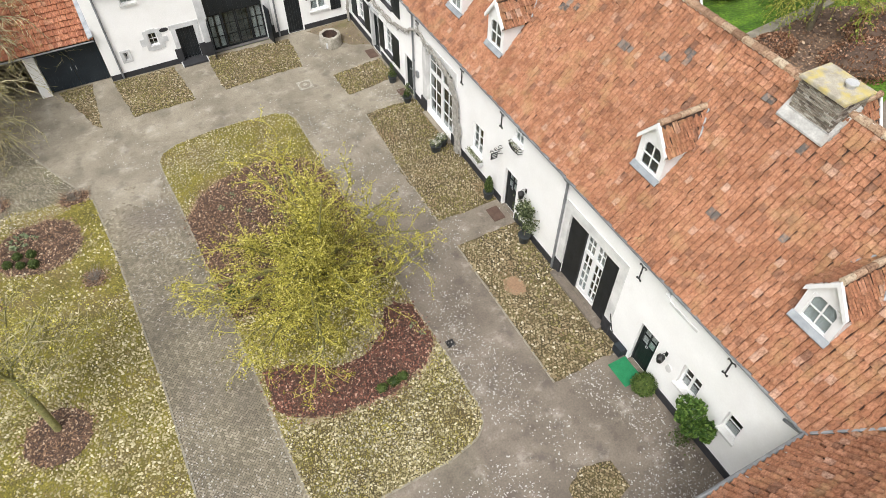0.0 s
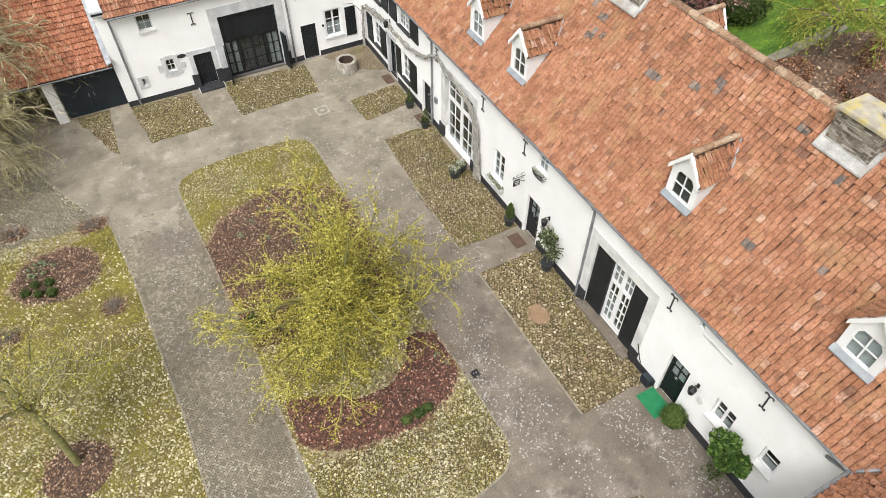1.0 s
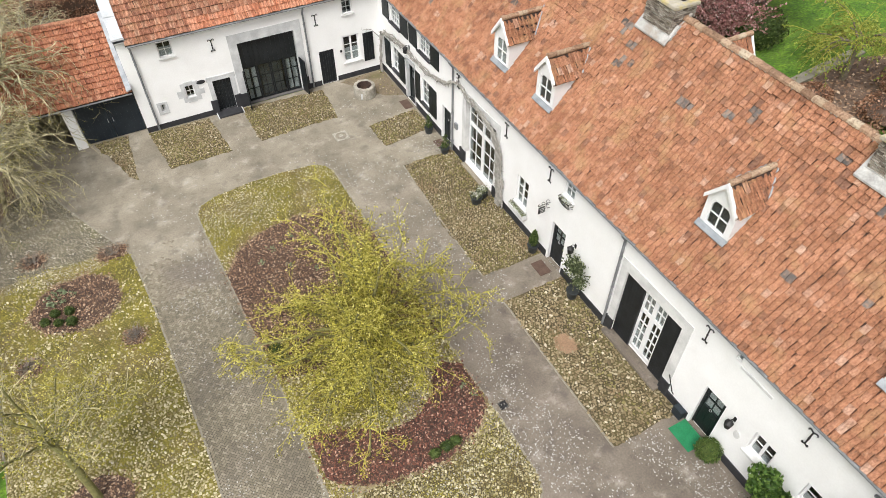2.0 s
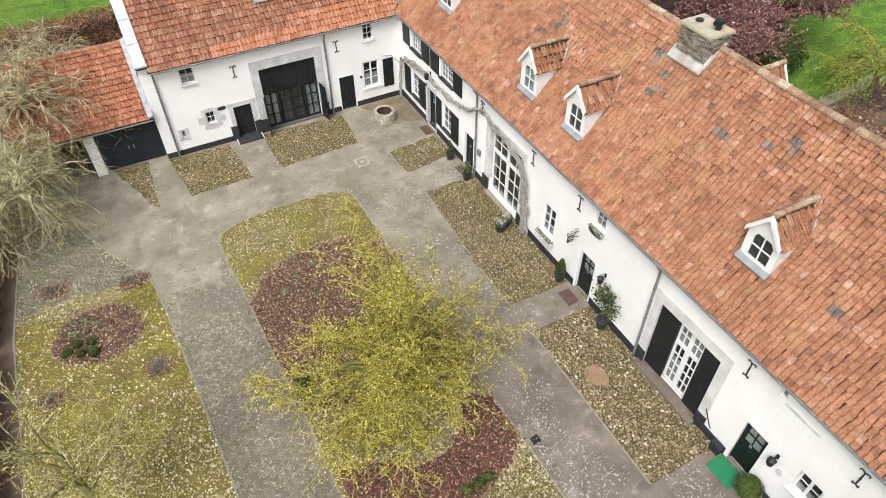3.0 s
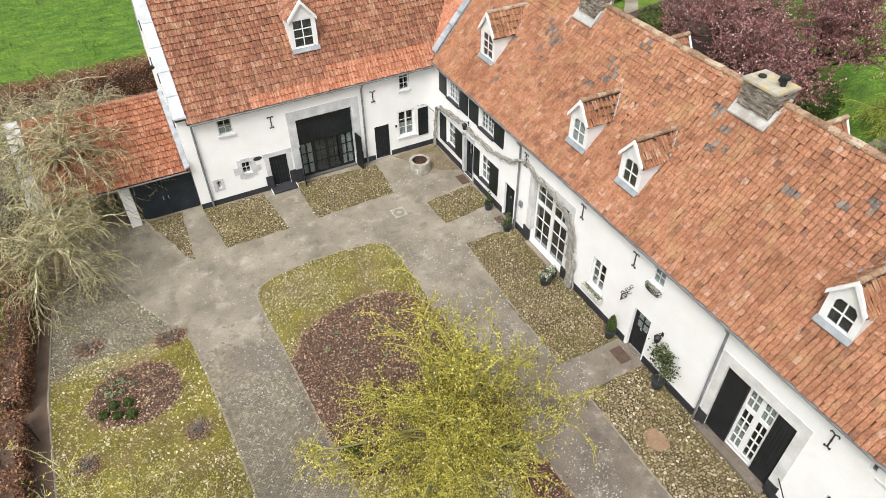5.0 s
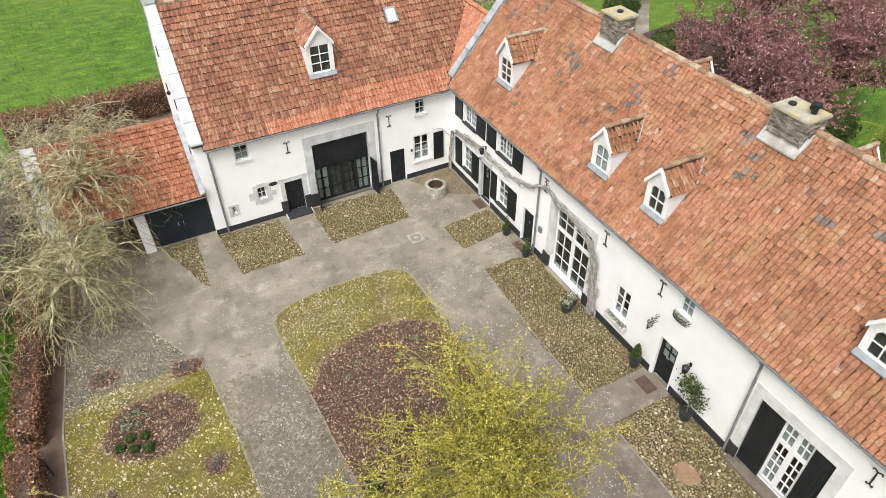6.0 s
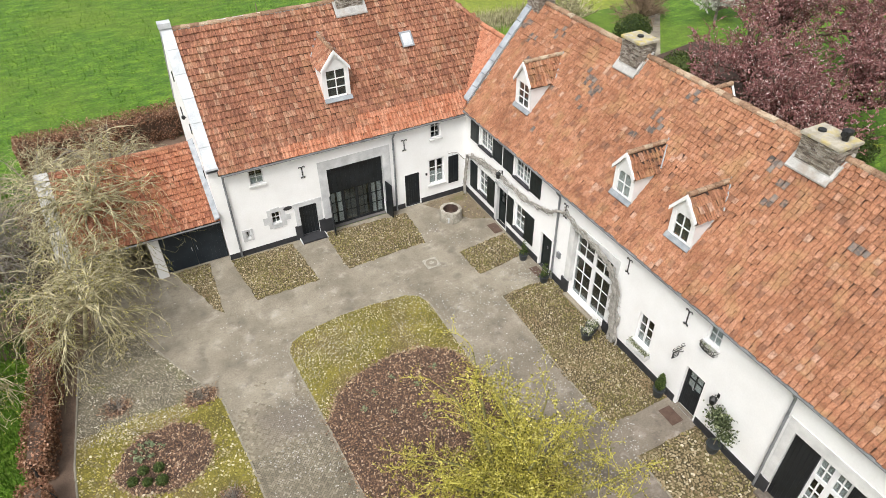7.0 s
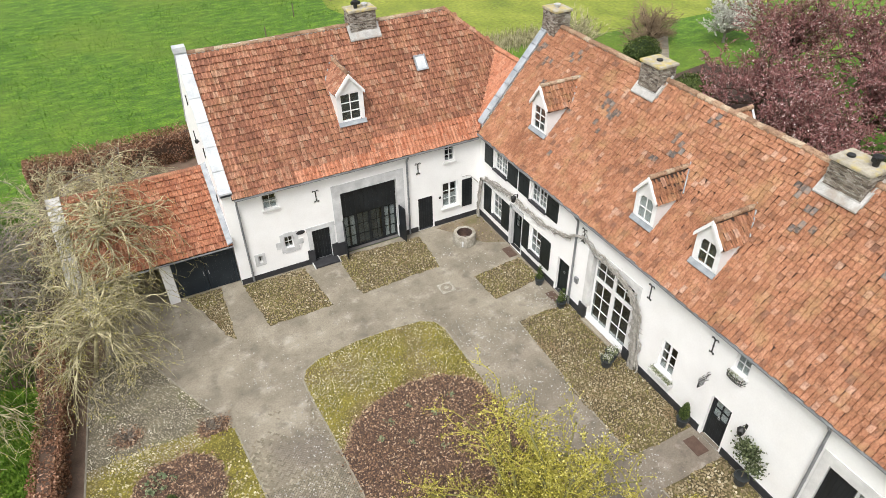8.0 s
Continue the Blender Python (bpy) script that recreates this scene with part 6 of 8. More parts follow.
# kerbs of single stones
def kerb(label, pts, closed=False, length=0.75, width=0.075, rise=0.03):
    base = tagged(new("kerb", None), label, "kerb", kind="structure")
    base.location = (*pts[0], 0)
    bm = bmesh.new()
    box(bm, (-0.5, -0.5, -0.5), (0.5, 0.5, 0.5))
    bmesh.ops.bevel(bm, geom=bm.edges[:], offset=0.04, segments=1, affect="EDGES")
    me = to_mesh("kerb_stone", bm, M["kerb"])
    seq = list(pts) + ([pts[0]] if closed else [])
    for (xa, ya), (xb, yb) in zip(seq, seq[1:]):
        d = math.hypot(xb - xa, yb - ya)
        n = max(1, round(d / length))
        for i in range(n):
            t = (i + 0.5) / n
            ob = new("kerb_stone", me)
            ob.parent = base
            ob.matrix_parent_inverse = world_of(base).inverted()
            ob.matrix_basis = pose(xa + (xb - xa) * t, ya + (yb - ya) * t, rise - 0.1 + rng.uniform(-0.006, 0.006), 0, 0, math.degrees(math.atan2(yb - ya, xb - xa)) + rng.uniform(-1, 1)) @ Matrix.Diagonal((d / n - 0.012, width, 0.2, 1))
    return base


kerb("pale kerb stones round the planted island", ISLAND, True)
kerb("pale kerb stones along the mossy lawn", WLAWN[1:10])
kerb("pale kerb stones beside the soil strip", [(-9.4, 17.0), (-9.4, 24.2), (-8.9, 29.6)])
def edging(pts, label):
    """A loose row of rounded stones along a bed."""
    ps = []
    for (xa, ya), (xb, yb) in zip(pts, pts[1:]):
        n = max(1, int(math.hypot(xb - xa, yb - ya) / 0.07))
        for i in range(n):
            t = i / n
            ps.append(stone_pose(xa + (xb - xa) * t + rng.gauss(0, 0.05), ya + (yb - ya) * t + rng.gauss(0, 0.05), 0.02, rng.uniform(0.04, 0.085), rng.uniform(0.04, 0.075), rng))
    stuff("bed_edging", joined("bed_edging", STONES, STONE_F, ps, M["cobble"]), label, "edging")


edging(EDGE_N, "loose cobble edging of the north planting bed")
edging(EDGE_S, "loose cobble edging of the south planting bed")
edging(CIRC + CIRC[:1], "loose pale cobble edging of the round bed")
kerb("kerb of the cobbled strip before the wing", [(9.02, 16.6), (9.02, 20.0), (9.2, 24.8)], length=0.5, width=0.07, rise=0.012)
kerb("kerb of the cobbled strip before the gate", [(9.08, 7.8), (9.08, 15.0)], length=0.5, width=0.07, rise=0.012)

# fallen leaves on the beds, petals on the paving
LEAF_V = np.array([(-0.5, 0, 0.05), (0, -0.32, 0), (0.5, 0, 0.08), (0, 0.32, 0.0)])
LEAF_F = [(0, 1, 2), (0, 2, 3)]


def litter(name, pts, size, z, material, label, category="leaves"):
    ps = [Matrix.Translation((x, y, z + rng.uniform(0, 0.02))) @ Euler((rng.uniform(-0.5, 0.5), rng.uniform(-0.5, 0.5), rng.uniform(0, 6.28))).to_matrix().to_4x4() @ Matrix.Scale(size * rng.uniform(0.4, 1.5), 4) for x, y in pts]
    return stuff(name, joined(name, LEAF_V, LEAF_F, ps, material), label, category)


def spill(poly, rng, n):
    """Leaves that lie strewn just past a bed's edge."""
    out = []
    for _ in range(n):
        i = rng.randrange(len(poly))
        (xa, ya), (xb, yb) = poly[i - 1], poly[i]
        t = rng.random()
        out.append((xa + (xb - xa) * t + rng.gauss(0, 0.13), ya + (yb - ya) * t + rng.gauss(0, 0.13)))
    return out


litter("leaf_litter", scatter(MULCH_N, 0.075, rng) + spill(MULCH_N, rng, 700), 0.095, 0.055, M["leaf_litter"], "fallen brown beech leaves on the north bed")
litter("leaf_litter", scatter(MULCH_S, 0.07, rng) + spill(MULCH_S, rng, 350), 0.09, 0.055, M["leaf_litter_red"], "fallen dark red leaves on the south bed")
for b in [CIRC, TREEBED, *SMALL]:
    litter("leaf_litter", scatter(b, 0.075, rng) + spill(b, rng, 260), 0.09, 0.055, M["leaf_litter"], "fallen brown leaves on a planting bed")
pet = []
while len(pet) < 11500:
    x, y = rng.uniform(-9.0, 11.8), rng.uniform(2.0, 31.5)
    dens = max(0.0, 0.32 + 1.3 * noise.noise((x * 0.5, y * 0.5, 7.0))) * (1.0 if y < 27 else 0.25) * (1.0 if x > -3.3 else 0.3)
    if rng.random() < dens * (1.9 if y < 13 and x > -0.3 else 0.75) and not any(inside(b, x, y) for b in BEDS) and not any(inside(c, x, y) for c in COB.values()) and not (x > 11.0 and 6.3 < y < 7.7):
        pet.append((x, y))
litter("fallen_petals", pet, 0.066, 0.012, M["petal"], "pale fallen petals strewn over the paving", "petals")


# ---- plants ----
def sprout(r, p, d, length, steps, grav, wob):
    p, d = Vector(p), Vector(d).normalized()
    out = [p.copy()]
    for _ in range(steps):
        d = (d + Vector((r.uniform(-wob, wob), r.uniform(-wob, wob), r.uniform(-wob, wob) - grav))).normalized()
        p = p + d * (length / steps)
        if p.z < 0.06:
            p.z = 0.06 + r.uniform(0, 0.05)
        out.append(p.copy())
    return out


class Tubes:
    """Many tapering stems gathered into one mesh."""

    def __init__(self):
        self.v, self.f = [], []

    def add(self, pts, r0, r1, sides):
        n, k0 = len(pts), len(self.v)
        for i, p in enumerate(pts):
            d = (pts[min(i + 1, n - 1)] - pts[max(i - 1, 0)]).normalized()
            a = d.orthogonal().normalized()
            b = d.cross(a)
            rr = r0 + (r1 - r0) * i / (n - 1)
            for k in range(sides):
                t = k * math.tau / sides
                self.v.append(p + rr * (math.cos(t) * a + math.sin(t) * b))
        for i in range(n - 1):
            for k in range(sides):
                q = (k + 1) % sides
                self.f.append((k0 + i * sides + k, k0 + i * sides + q, k0 + (i + 1) * sides + q, k0 + (i + 1) * sides + k))

    def mesh(self, name, material):
        return raw_mesh(name, self.v, self.f, material, True)


def leaf_mesh(name, spots, size, material, r, flat=0.6, shape=LEAF_V):
    hom = np.c_[shape, np.ones(len(shape))]
    vs = []
    for p in spots:
        m = Matrix.Translation(p) @ Euler((r.gauss(0, flat), r.gauss(0, flat), r.uniform(0, 6.28))).to_matrix().to_4x4() @ Matrix.Scale(size * r.uniform(0.6, 1.35), 4)
        vs.append((hom @ np.array(m).T)[:, :3])
    k = len(shape)
    return raw_mesh(name, np.concatenate(vs), [tuple(i + q * k for i in f) for q in range(len(spots)) for f in LEAF_F], material)


def tree(name, at, label, category, seed, trunk_h=2.0, trunk_r=0.16, lean=(0, 0), limbs=12, limb_len=3.6, limb_el=(15, 70), limb_grav=0.05, kids=11, kid_len=1.8, kid_grav=0.08, twigs=7, twig_len=0.9,
         twig_grav=0.12, wob=0.16, leaves=12, leaf=0.08, bark=None, twig=None, leafmat=None, thick=1.0, bare_from=0.2, flat=0.6, low=0.6, dup=0, tuft=0.0):
    r = random.Random(seed)
    root = thing(name, at, label, category)
    wood, fine, spots = Tubes(), Tubes(), []
    top = Vector((lean[0], lean[1], trunk_h))
    tp = [Vector((0, 0, -0.1)), top * 0.33 + Vector((0.04, 0.02, 0)), top * 0.66, top]
    wood.add(tp, trunk_r * 1.25, trunk_r * 0.75, 9)
    limb_meshes = [wood]
    wood = Tubes()
    for i in range(limbs):
        az = i * 2.39996 + r.uniform(-0.3, 0.3)
        el = radians(r.uniform(*limb_el))
        d = Vector((math.cos(az) * math.cos(el), math.sin(az) * math.cos(el), math.sin(el)))
        s = top * r.uniform(low, 1.0)
        L = limb_len * r.uniform(0.7, 1.12)
        lp = sprout(r, s, d, L, 9, limb_grav, wob)
        wood.add(lp, trunk_r * 0.42 * thick, 0.014 * thick, 5)
        limb_meshes.append(wood)
        wood = Tubes()
        for j in range(kids):
            t = bare_from + (1 - bare_from) * (j + r.random()) / kids
            q = lp[min(int(t * 9), 8)].lerp(lp[min(int(t * 9) + 1, 9)], (t * 9) % 1)
            along = (lp[min(int(t * 9) + 1, 9)] - lp[min(int(t * 9), 8)]).normalized()
            kd = along * 0.7 + Vector((r.uniform(-1, 1), r.uniform(-1, 1), r.uniform(-0.25, 0.8)))
            kp = sprout(r, q, kd, kid_len * r.uniform(0.5, 1.15), 6, kid_grav, wob * 1.2)
            fine.add(kp, 0.014 * thick, 0.006 * thick, 4)
            for k in range(twigs):
                t2 = 0.15 + 0.85 * (k + r.random()) / twigs
                q2 = kp[min(int(t2 * 6), 5)].lerp(kp[min(int(t2 * 6) + 1, 6)], (t2 * 6) % 1)
                td = (kp[-1] - kp[0]).normalized() * 0.6 + Vector((r.uniform(-1, 1), r.uniform(-1, 1), r.uniform(-0.5, 0.7)))
                wp_ = sprout(r, q2, td, twig_len * r.uniform(0.5, 1.2), 4, twig_grav, wob * 1.3)
                fine.add(wp_, 0.0075 * thick, 0.003 * thick, 3)
                knots = [wp_[-1], wp_[2].lerp(wp_[3], r.random())] if tuft else ()
                for m in range(leaves):
                    a, b = r.choice(list(zip(wp_, wp_[1:])))
                    c = r.choice(knots) if tuft and r.random() < 0.75 else a.lerp(b, r.random())
                    g = tuft or 0.025
                    spots.append(c + Vector((r.gauss(0, g), r.gauss(0, g), r.gauss(0, g))))
    for k, tb in enumerate(limb_meshes):
        nm = "limb" if k else "trunk"
        ob = new(nm, tb.mesh(nm, bark or M["bark"]))
        ob.parent = root
    ob = new("branchwork", fine.mesh("branchwork", twig or M["twig_green"]))
    ob.parent = root
    tagged(ob, kind="stuff")
    r2 = random.Random(seed + 500)
    spots += [p + Vector((r2.gauss(0, 0.07), r2.gauss(0, 0.07), r2.gauss(0, 0.07))) for p in spots for _ in range(dup)]
    if spots:
        ob = new("foliage", leaf_mesh("foliage", spots, leaf, leafmat or M["leaf_willow"], r, flat))
        ob.parent = root
        tagged(ob, kind="stuff")
    return root


def clump(name, at, label, category, seed, rx, ry, rz, count, leaf, leafmat, core=None, zc=0.0, parent=None, cone=False, part_name="foliage", rough=0.12):
    """A clipped or natural bush: a rough dark core under many small leaves."""
    r = random.Random(seed)
    root = parent or thing(name, at, label, category)
    c = Vector((0, 0, zc))
    bm = bmesh.new()
    bmesh.ops.create_icosphere(bm, subdivisions=2, radius=1.0)
    for v in bm.verts:
        k = 0.82 + rough * noise.noise(v.co * 2.3 + Vector((seed, 0, 0)))
        taper = (1 - 0.62 * max(0, (v.co.z + 1) / 2)) if cone else 1.0
        v.co = Vector((v.co.x * rx * k * taper, v.co.y * ry * k * taper, v.co.z * rz * k)) + c
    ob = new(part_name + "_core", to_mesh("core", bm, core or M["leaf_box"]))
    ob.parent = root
    spots = []
    for _ in range(count):
        d = Vector((r.gauss(0, 1), r.gauss(0, 1), r.gauss(0, 1))).normalized()
        k = r.uniform(0.8, 1.04) + rough * noise.noise(d * 2.3 + Vector((seed, 0, 0)))
        taper = (1 - 0.62 * max(0, (d.z + 1) / 2)) if cone else 1.0
        spots.append(Vector((d.x * rx * k * taper, d.y * ry * k * taper, d.z * rz * k)) + c)
    ob = new(part_name, leaf_mesh(part_name, spots, leaf, leafmat, r, 1.0))
    ob.parent = root
    tagged(ob, kind="stuff")
    return root


def hedge(label, line, width, height, seed, per=170, leaf=0.10, category="hedge"):
    r = random.Random(seed)
    root = thing("hedge", (*line[0], 0), label, category)
    o = Vector((*line[0], 0))
    spots = []
    bm = bmesh.new()
    for (xa, ya), (xb, yb) in zip(line, line[1:]):
        d = Vector((xb - xa, yb - ya, 0))
        L = d.length
        x = d.normalized()
        s = Vector((-x.y, x.x, 0))
        a = Vector((xa, ya, 0)) - o
        n = max(2, int(L / 0.5))
        rows = []
        for i in range(n + 1):
            w = width / 2 * 0.6 * (1 + 0.35 * noise.noise(Vector((i * 0.7, seed, 0))))
            h = height * 0.8 * (1 + 0.14 * noise.noise(Vector((i * 0.5, seed, 4))))
            p = a + x * (L * i / n)
            rows.append([bm.verts.new(p - s * w), bm.verts.new(p - s * w * 0.95 + Vector((0, 0, h))), bm.verts.new(p + s * w * 0.95 + Vector((0, 0, h))), bm.verts.new(p + s * w)])
        for p, q in zip(rows, rows[1:]):
            for k in range(3):
                bm.faces.new((p[k], q[k], q[k + 1], p[k + 1]))
        bm.faces.new(rows[0])
        bm.faces.new(list(reversed(rows[-1])))
        for _ in range(int(per * L * (width + 2 * height))):
            t, u = r.random() * L, r.uniform(0, width + 2 * height)
            wv = width / 2 * (1 + 0.4 * noise.noise(Vector((t * 1.4, seed, u)))) * r.uniform(0.62, 1.12)
            hv = height * (1 + 0.2 * noise.noise(Vector((t * 1.2, seed + u * 1.5, 4)))) * r.uniform(0.78, 1.05)
            if r.random() > 0.72 + 0.9 * noise.noise(Vector((t * 1.1, u * 1.3, seed + 8))):
                continue
            if u < height:
                p = -s * wv + Vector((0, 0, u))
            elif u < height + width:
                p = s * (u - height - width / 2) + Vector((0, 0, hv))
            else:
                p = s * wv + Vector((0, 0, u - height - width))
            spots.append(a + x * t + p)
    for end, sign in ((line[0], -1), (line[-1], 1)):
        nx = (Vector((*line[1], 0)) - Vector((*line[0], 0))).normalized() if sign < 0 else (Vector((*line[-1], 0)) - Vector((*line[-2], 0))).normalized()
        ns = Vector((-nx.y, nx.x, 0))
        for _ in range(int(per * width * height * 1.6)):
            spots.append(Vector((*end, 0)) - o + nx * sign * r.uniform(-0.05, 0.14) + ns * r.uniform(-0.5, 0.5) * width + Vector((0, 0, r.uniform(0, height))))
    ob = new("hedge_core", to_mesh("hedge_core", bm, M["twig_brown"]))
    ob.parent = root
    ob = new("hedge_leaves", leaf_mesh("hedge_leaves", spots, leaf, M["leaf_beech"], r, 1.0))
    ob.parent = root
    tagged(ob, kind="stuff")
    return root


tree("weeping_tree", (2.8, 14.3, 0), "yellow-green weeping tree in young leaf on the planted island", "tree", 21, trunk_h=3.1, trunk_r=0.17, lean=(0.2, 0.0), limbs=46, limb_len=4.2, limb_el=(-2, 89), limb_grav=0.045,
     kids=12, kid_len=1.3, kid_grav=0.07, twigs=7, twig_len=0.5, twig_grav=0.07, wob=0.235, leaves=10, leaf=0.066, bark=M["bark_green"], leafmat=M["leaf_willow"], twig=M["twig_olive"], bare_from=0.16, thick=1.3, low=0.4, tuft=0.05)
tree("young_tree", (-6.72, 14.1, 0), "slender young tree with fine pale twigs on the mossy lawn", "tree", 22, trunk_h=4.2, trunk_r=0.11, lean=(-0.3, 0.9), limbs=15, limb_len=2.9, limb_el=(15, 75), limb_grav=0.02,
     kids=9, kid_len=1.3, kid_grav=0.02, twigs=6, twig_len=0.6, twig_grav=0.02, wob=0.14, leaves=8, leaf=0.06, bark=M["bark_green"], leafmat=M["leaf_willow"], twig=M["twig_pale"], low=0.45)
WEEP = dict(trunk_r=0.09, limb_el=(5, 66), limb_grav=0.15, kids=9, kid_len=1.8, kid_grav=0.26, twigs=4, twig_len=0.95, twig_grav=0.24, wob=0.34, leaves=2, leaf=0.05, bark=M["twig_pale"], twig=M["twig_pale"],
            leafmat=M["leaf_willow"], thick=1.3, low=0.8, bare_from=0.3)
tree("willow", (-8.6, 30.4, 0), "bare weeping willow with pale hanging twigs beside the garage", "tree", 23, trunk_h=3.3, lean=(1.0, -1.0), limbs=26, limb_len=3.0, **{**WEEP, "leaves": 7})
tree("willow", (-9.3, 35.4, 0), "bare weeping willow with pale twigs hanging over the garage roof", "tree", 27, trunk_h=5.0, lean=(2.9, -1.1), limbs=38, limb_len=3.9, **{**WEEP, "leaves": 4})
tree("willow", (-9.4, 32.5, 0), "bare weeping willow with pale twigs in front of the carport", "tree", 30, trunk_h=2.6, lean=(1.3, 0.2), limbs=20, limb_len=2.8, **WEEP)
tree("willow", (-12.9, 28.2, 0), "weeping willow with yellowish budding twigs over the meadow", "tree", 24, trunk_h=3.0, limbs=19, limb_len=3.2, **{**WEEP, "leaves": 6})
tree("willow", (-12.2, 34.6, 0), "bare weeping willow with greyish twigs behind the hedge", "tree", 20, trunk_h=3.0, limbs=17, limb_len=3.2, **{**WEEP, "twig": M["twig_grey"]})
ARCH = dict(trunk_r=0.1, limb_el=(25, 80), limb_grav=0.16, kids=11, kid_len=1.6, kid_grav=0.16, twigs=4, twig_len=0.8, twig_grav=0.16, wob=0.2, leaves=0, bark=M["twig_grey"], thick=1.35, low=0.6, bare_from=0.25)
tree("bare_shrub", (-5.9, 41.6, 0), "arching bare shrub behind the garage roof", "shrub", 25, trunk_h=2.2, limbs=26, limb_len=3.5, twig=M["twig_pale"], **ARCH)
tree("bare_shrub", (-9.2, 41.0, 0), "dense arching bare shrub near the tall hedge", "shrub", 28, trunk_h=2.2, limbs=26, limb_len=3.4, twig=M["twig_pale"], **ARCH)
tree("bare_shrub", (-12.0, 38.2, 0), "bare grey arching shrub behind the carport", "shrub", 26, trunk_h=1.6, limbs=17, limb_len=3.4, twig=M["twig_grey"], **ARCH)
tree("bare_shrub", (-15.0, 43.5, 0), "pale budding shrub at the meadow corner", "shrub", 29, trunk_h=1.2, limbs=15, limb_len=3.0, twig=M["twig_grey"], **{**ARCH, "leaves": 4, "leaf": 0.07, "leafmat": M["blossom"]})

for at, sd, rx, ry, rz, mt in (((-11.4, 37.6, 0), 59, 1.5, 1.8, 1.0, "leaf_grey"), ((-11.0, 33.2, 0), 60, 1.2, 1.6, 0.8, "leaf_box"), ((-13.6, 40.6, 0), 63, 1.8, 1.6, 1.1, "leaf_grey"), ((-9.9, 40.4, 0), 64, 1.0, 1.1, 1.1, "leaf_beech")):
    clump("garden_shrub", at, "tangled evergreen undergrowth beneath the willows" if mt != "leaf_beech" else "brown-leaved shrub behind the carport gable", "shrub", sd, rx, ry, rz, 2600, 0.12, M[mt], core=M["twig_brown"], zc=rz * 0.7, rough=0.4)
hedge("clipped beech hedge with dry brown leaves beside the lawn", [(-10.4, 24.1), (-9.95, 29.0), (-9.95, 32.0)], 0.9, 1.3, 31, per=420)
hedge("clipped beech hedge with dry brown leaves south of the gate", [(-10.55, 16.0), (-10.45, 23.1)], 0.9, 1.3, 32, per=420)
hedge("tall brown beech hedge between garden and meadow", [(-10.6, 48.2), (0.6, 48.7)], 1.7, 1.9, 33, per=420, leaf=0.115)

structure("soil_strip", slab([(-10.5, 40.6), (1.2, 40.6), (1.2, 48.0), (-10.5, 48.0)], -0.2, 0.0), M["soil"], "bare dark ground before the tall hedge", "soil")
structure("soil_strip", slab([(-15.0, 32.2), (-10.9, 31.0), (-10.6, 29.6), (-9.0, 30.0), (-8.7, 32.6), (-8.7, 44.1), (-14.0, 44.1)], -0.2, -0.004), M["mulch"], "dark leaf-strewn ground beneath the willows", "soil")
# garden behind the long wing
structure("garden_ground", slab([(25.0, 26.5), (36.0, 26.0), (44.0, 36.0), (40.0, 44.0), (27.0, 42.0)], -0.2, -0.01), M["mulch"], "dark brown ground patch under the plum trees", "soil")
structure("field", slab([(17.0, 74.0), (21.0, 57.2), (36.0, 54.0), (60.0, 53.0), (300.0, 60.0), (300.0, 400.0), (60.0, 400.0)], -0.3, -0.03), M["field"], "pale yellow-green field beyond the ditch", "field")
for at, sd, ll, th in (((29.6, 27.2, 0), 41, 3.4, 2.6), ((33.5, 33.5, 0), 42, 4.6, 3.0), ((39.5, 36.5, 0), 43, 4.8, 3.2), ((36.5, 28.0, 0), 44, 3.8, 2.6), ((44.0, 33.5, 0), 49, 4.6, 3.0)):
    tree("plum_tree", at, "purple-leaved plum tree in pale pink blossom behind the house", "tree", sd, trunk_h=th, trunk_r=0.2, limbs=17, limb_len=ll, limb_el=(5, 82), limb_grav=0.0, kids=11, kid_len=2.0, kid_grav=0.0,
         twigs=6, twig_len=0.95, twig_grav=0.0, wob=0.2, leaves=24, leaf=0.125, bark=M["twig_brown"], twig=M["twig_brown"], leafmat=M["leaf_plum"], flat=1.0, thick=1.3)
tree("garden_tree", (35.0, 20.0, 0), "fresh light green weeping tree on the garden lawn", "tree", 45, trunk_h=2.6, trunk_r=0.16, limbs=13, limb_len=3.2, limb_el=(20, 75), limb_grav=0.1, kids=9, kid_len=1.8, kid_grav=0.2,
     twigs=5, twig_len=1.0, twig_grav=0.25, wob=0.15, leaves=12, leaf=0.13, bark=M["bark"], twig=M["twig_green"], leafmat=M["leaf_spring"], thick=1.2)
tree("bare_shrub", (38.3, 49.5, 0), "rounded bare brown shrub at the meadow's edge", "shrub", 46, trunk_h=0.6, trunk_r=0.08, limbs=26, limb_len=2.7, limb_el=(0, 88), limb_grav=0.0, kids=12, kid_len=1.0, kid_grav=0.0, twigs=8, twig_len=0.6,
     twig_grav=0.0, leaves=0, bark=M["twig_brown"], twig=M["twig_tan"], thick=2.0)
tree("bare_shrub", (33.0, 52.5, 0), "pale straw-coloured shrub at the meadow's edge", "shrub", 47, trunk_h=0.4, trunk_r=0.1, limbs=14, limb_len=2.2, limb_el=(20, 85), limb_grav=0.0, kids=8, kid_len=1.2, kid_grav=0.0, twigs=5, twig_len=0.6,
     twig_grav=0.0, leaves=0, bark=M["twig_pale"], twig=M["twig_pale"], thick=2.2)
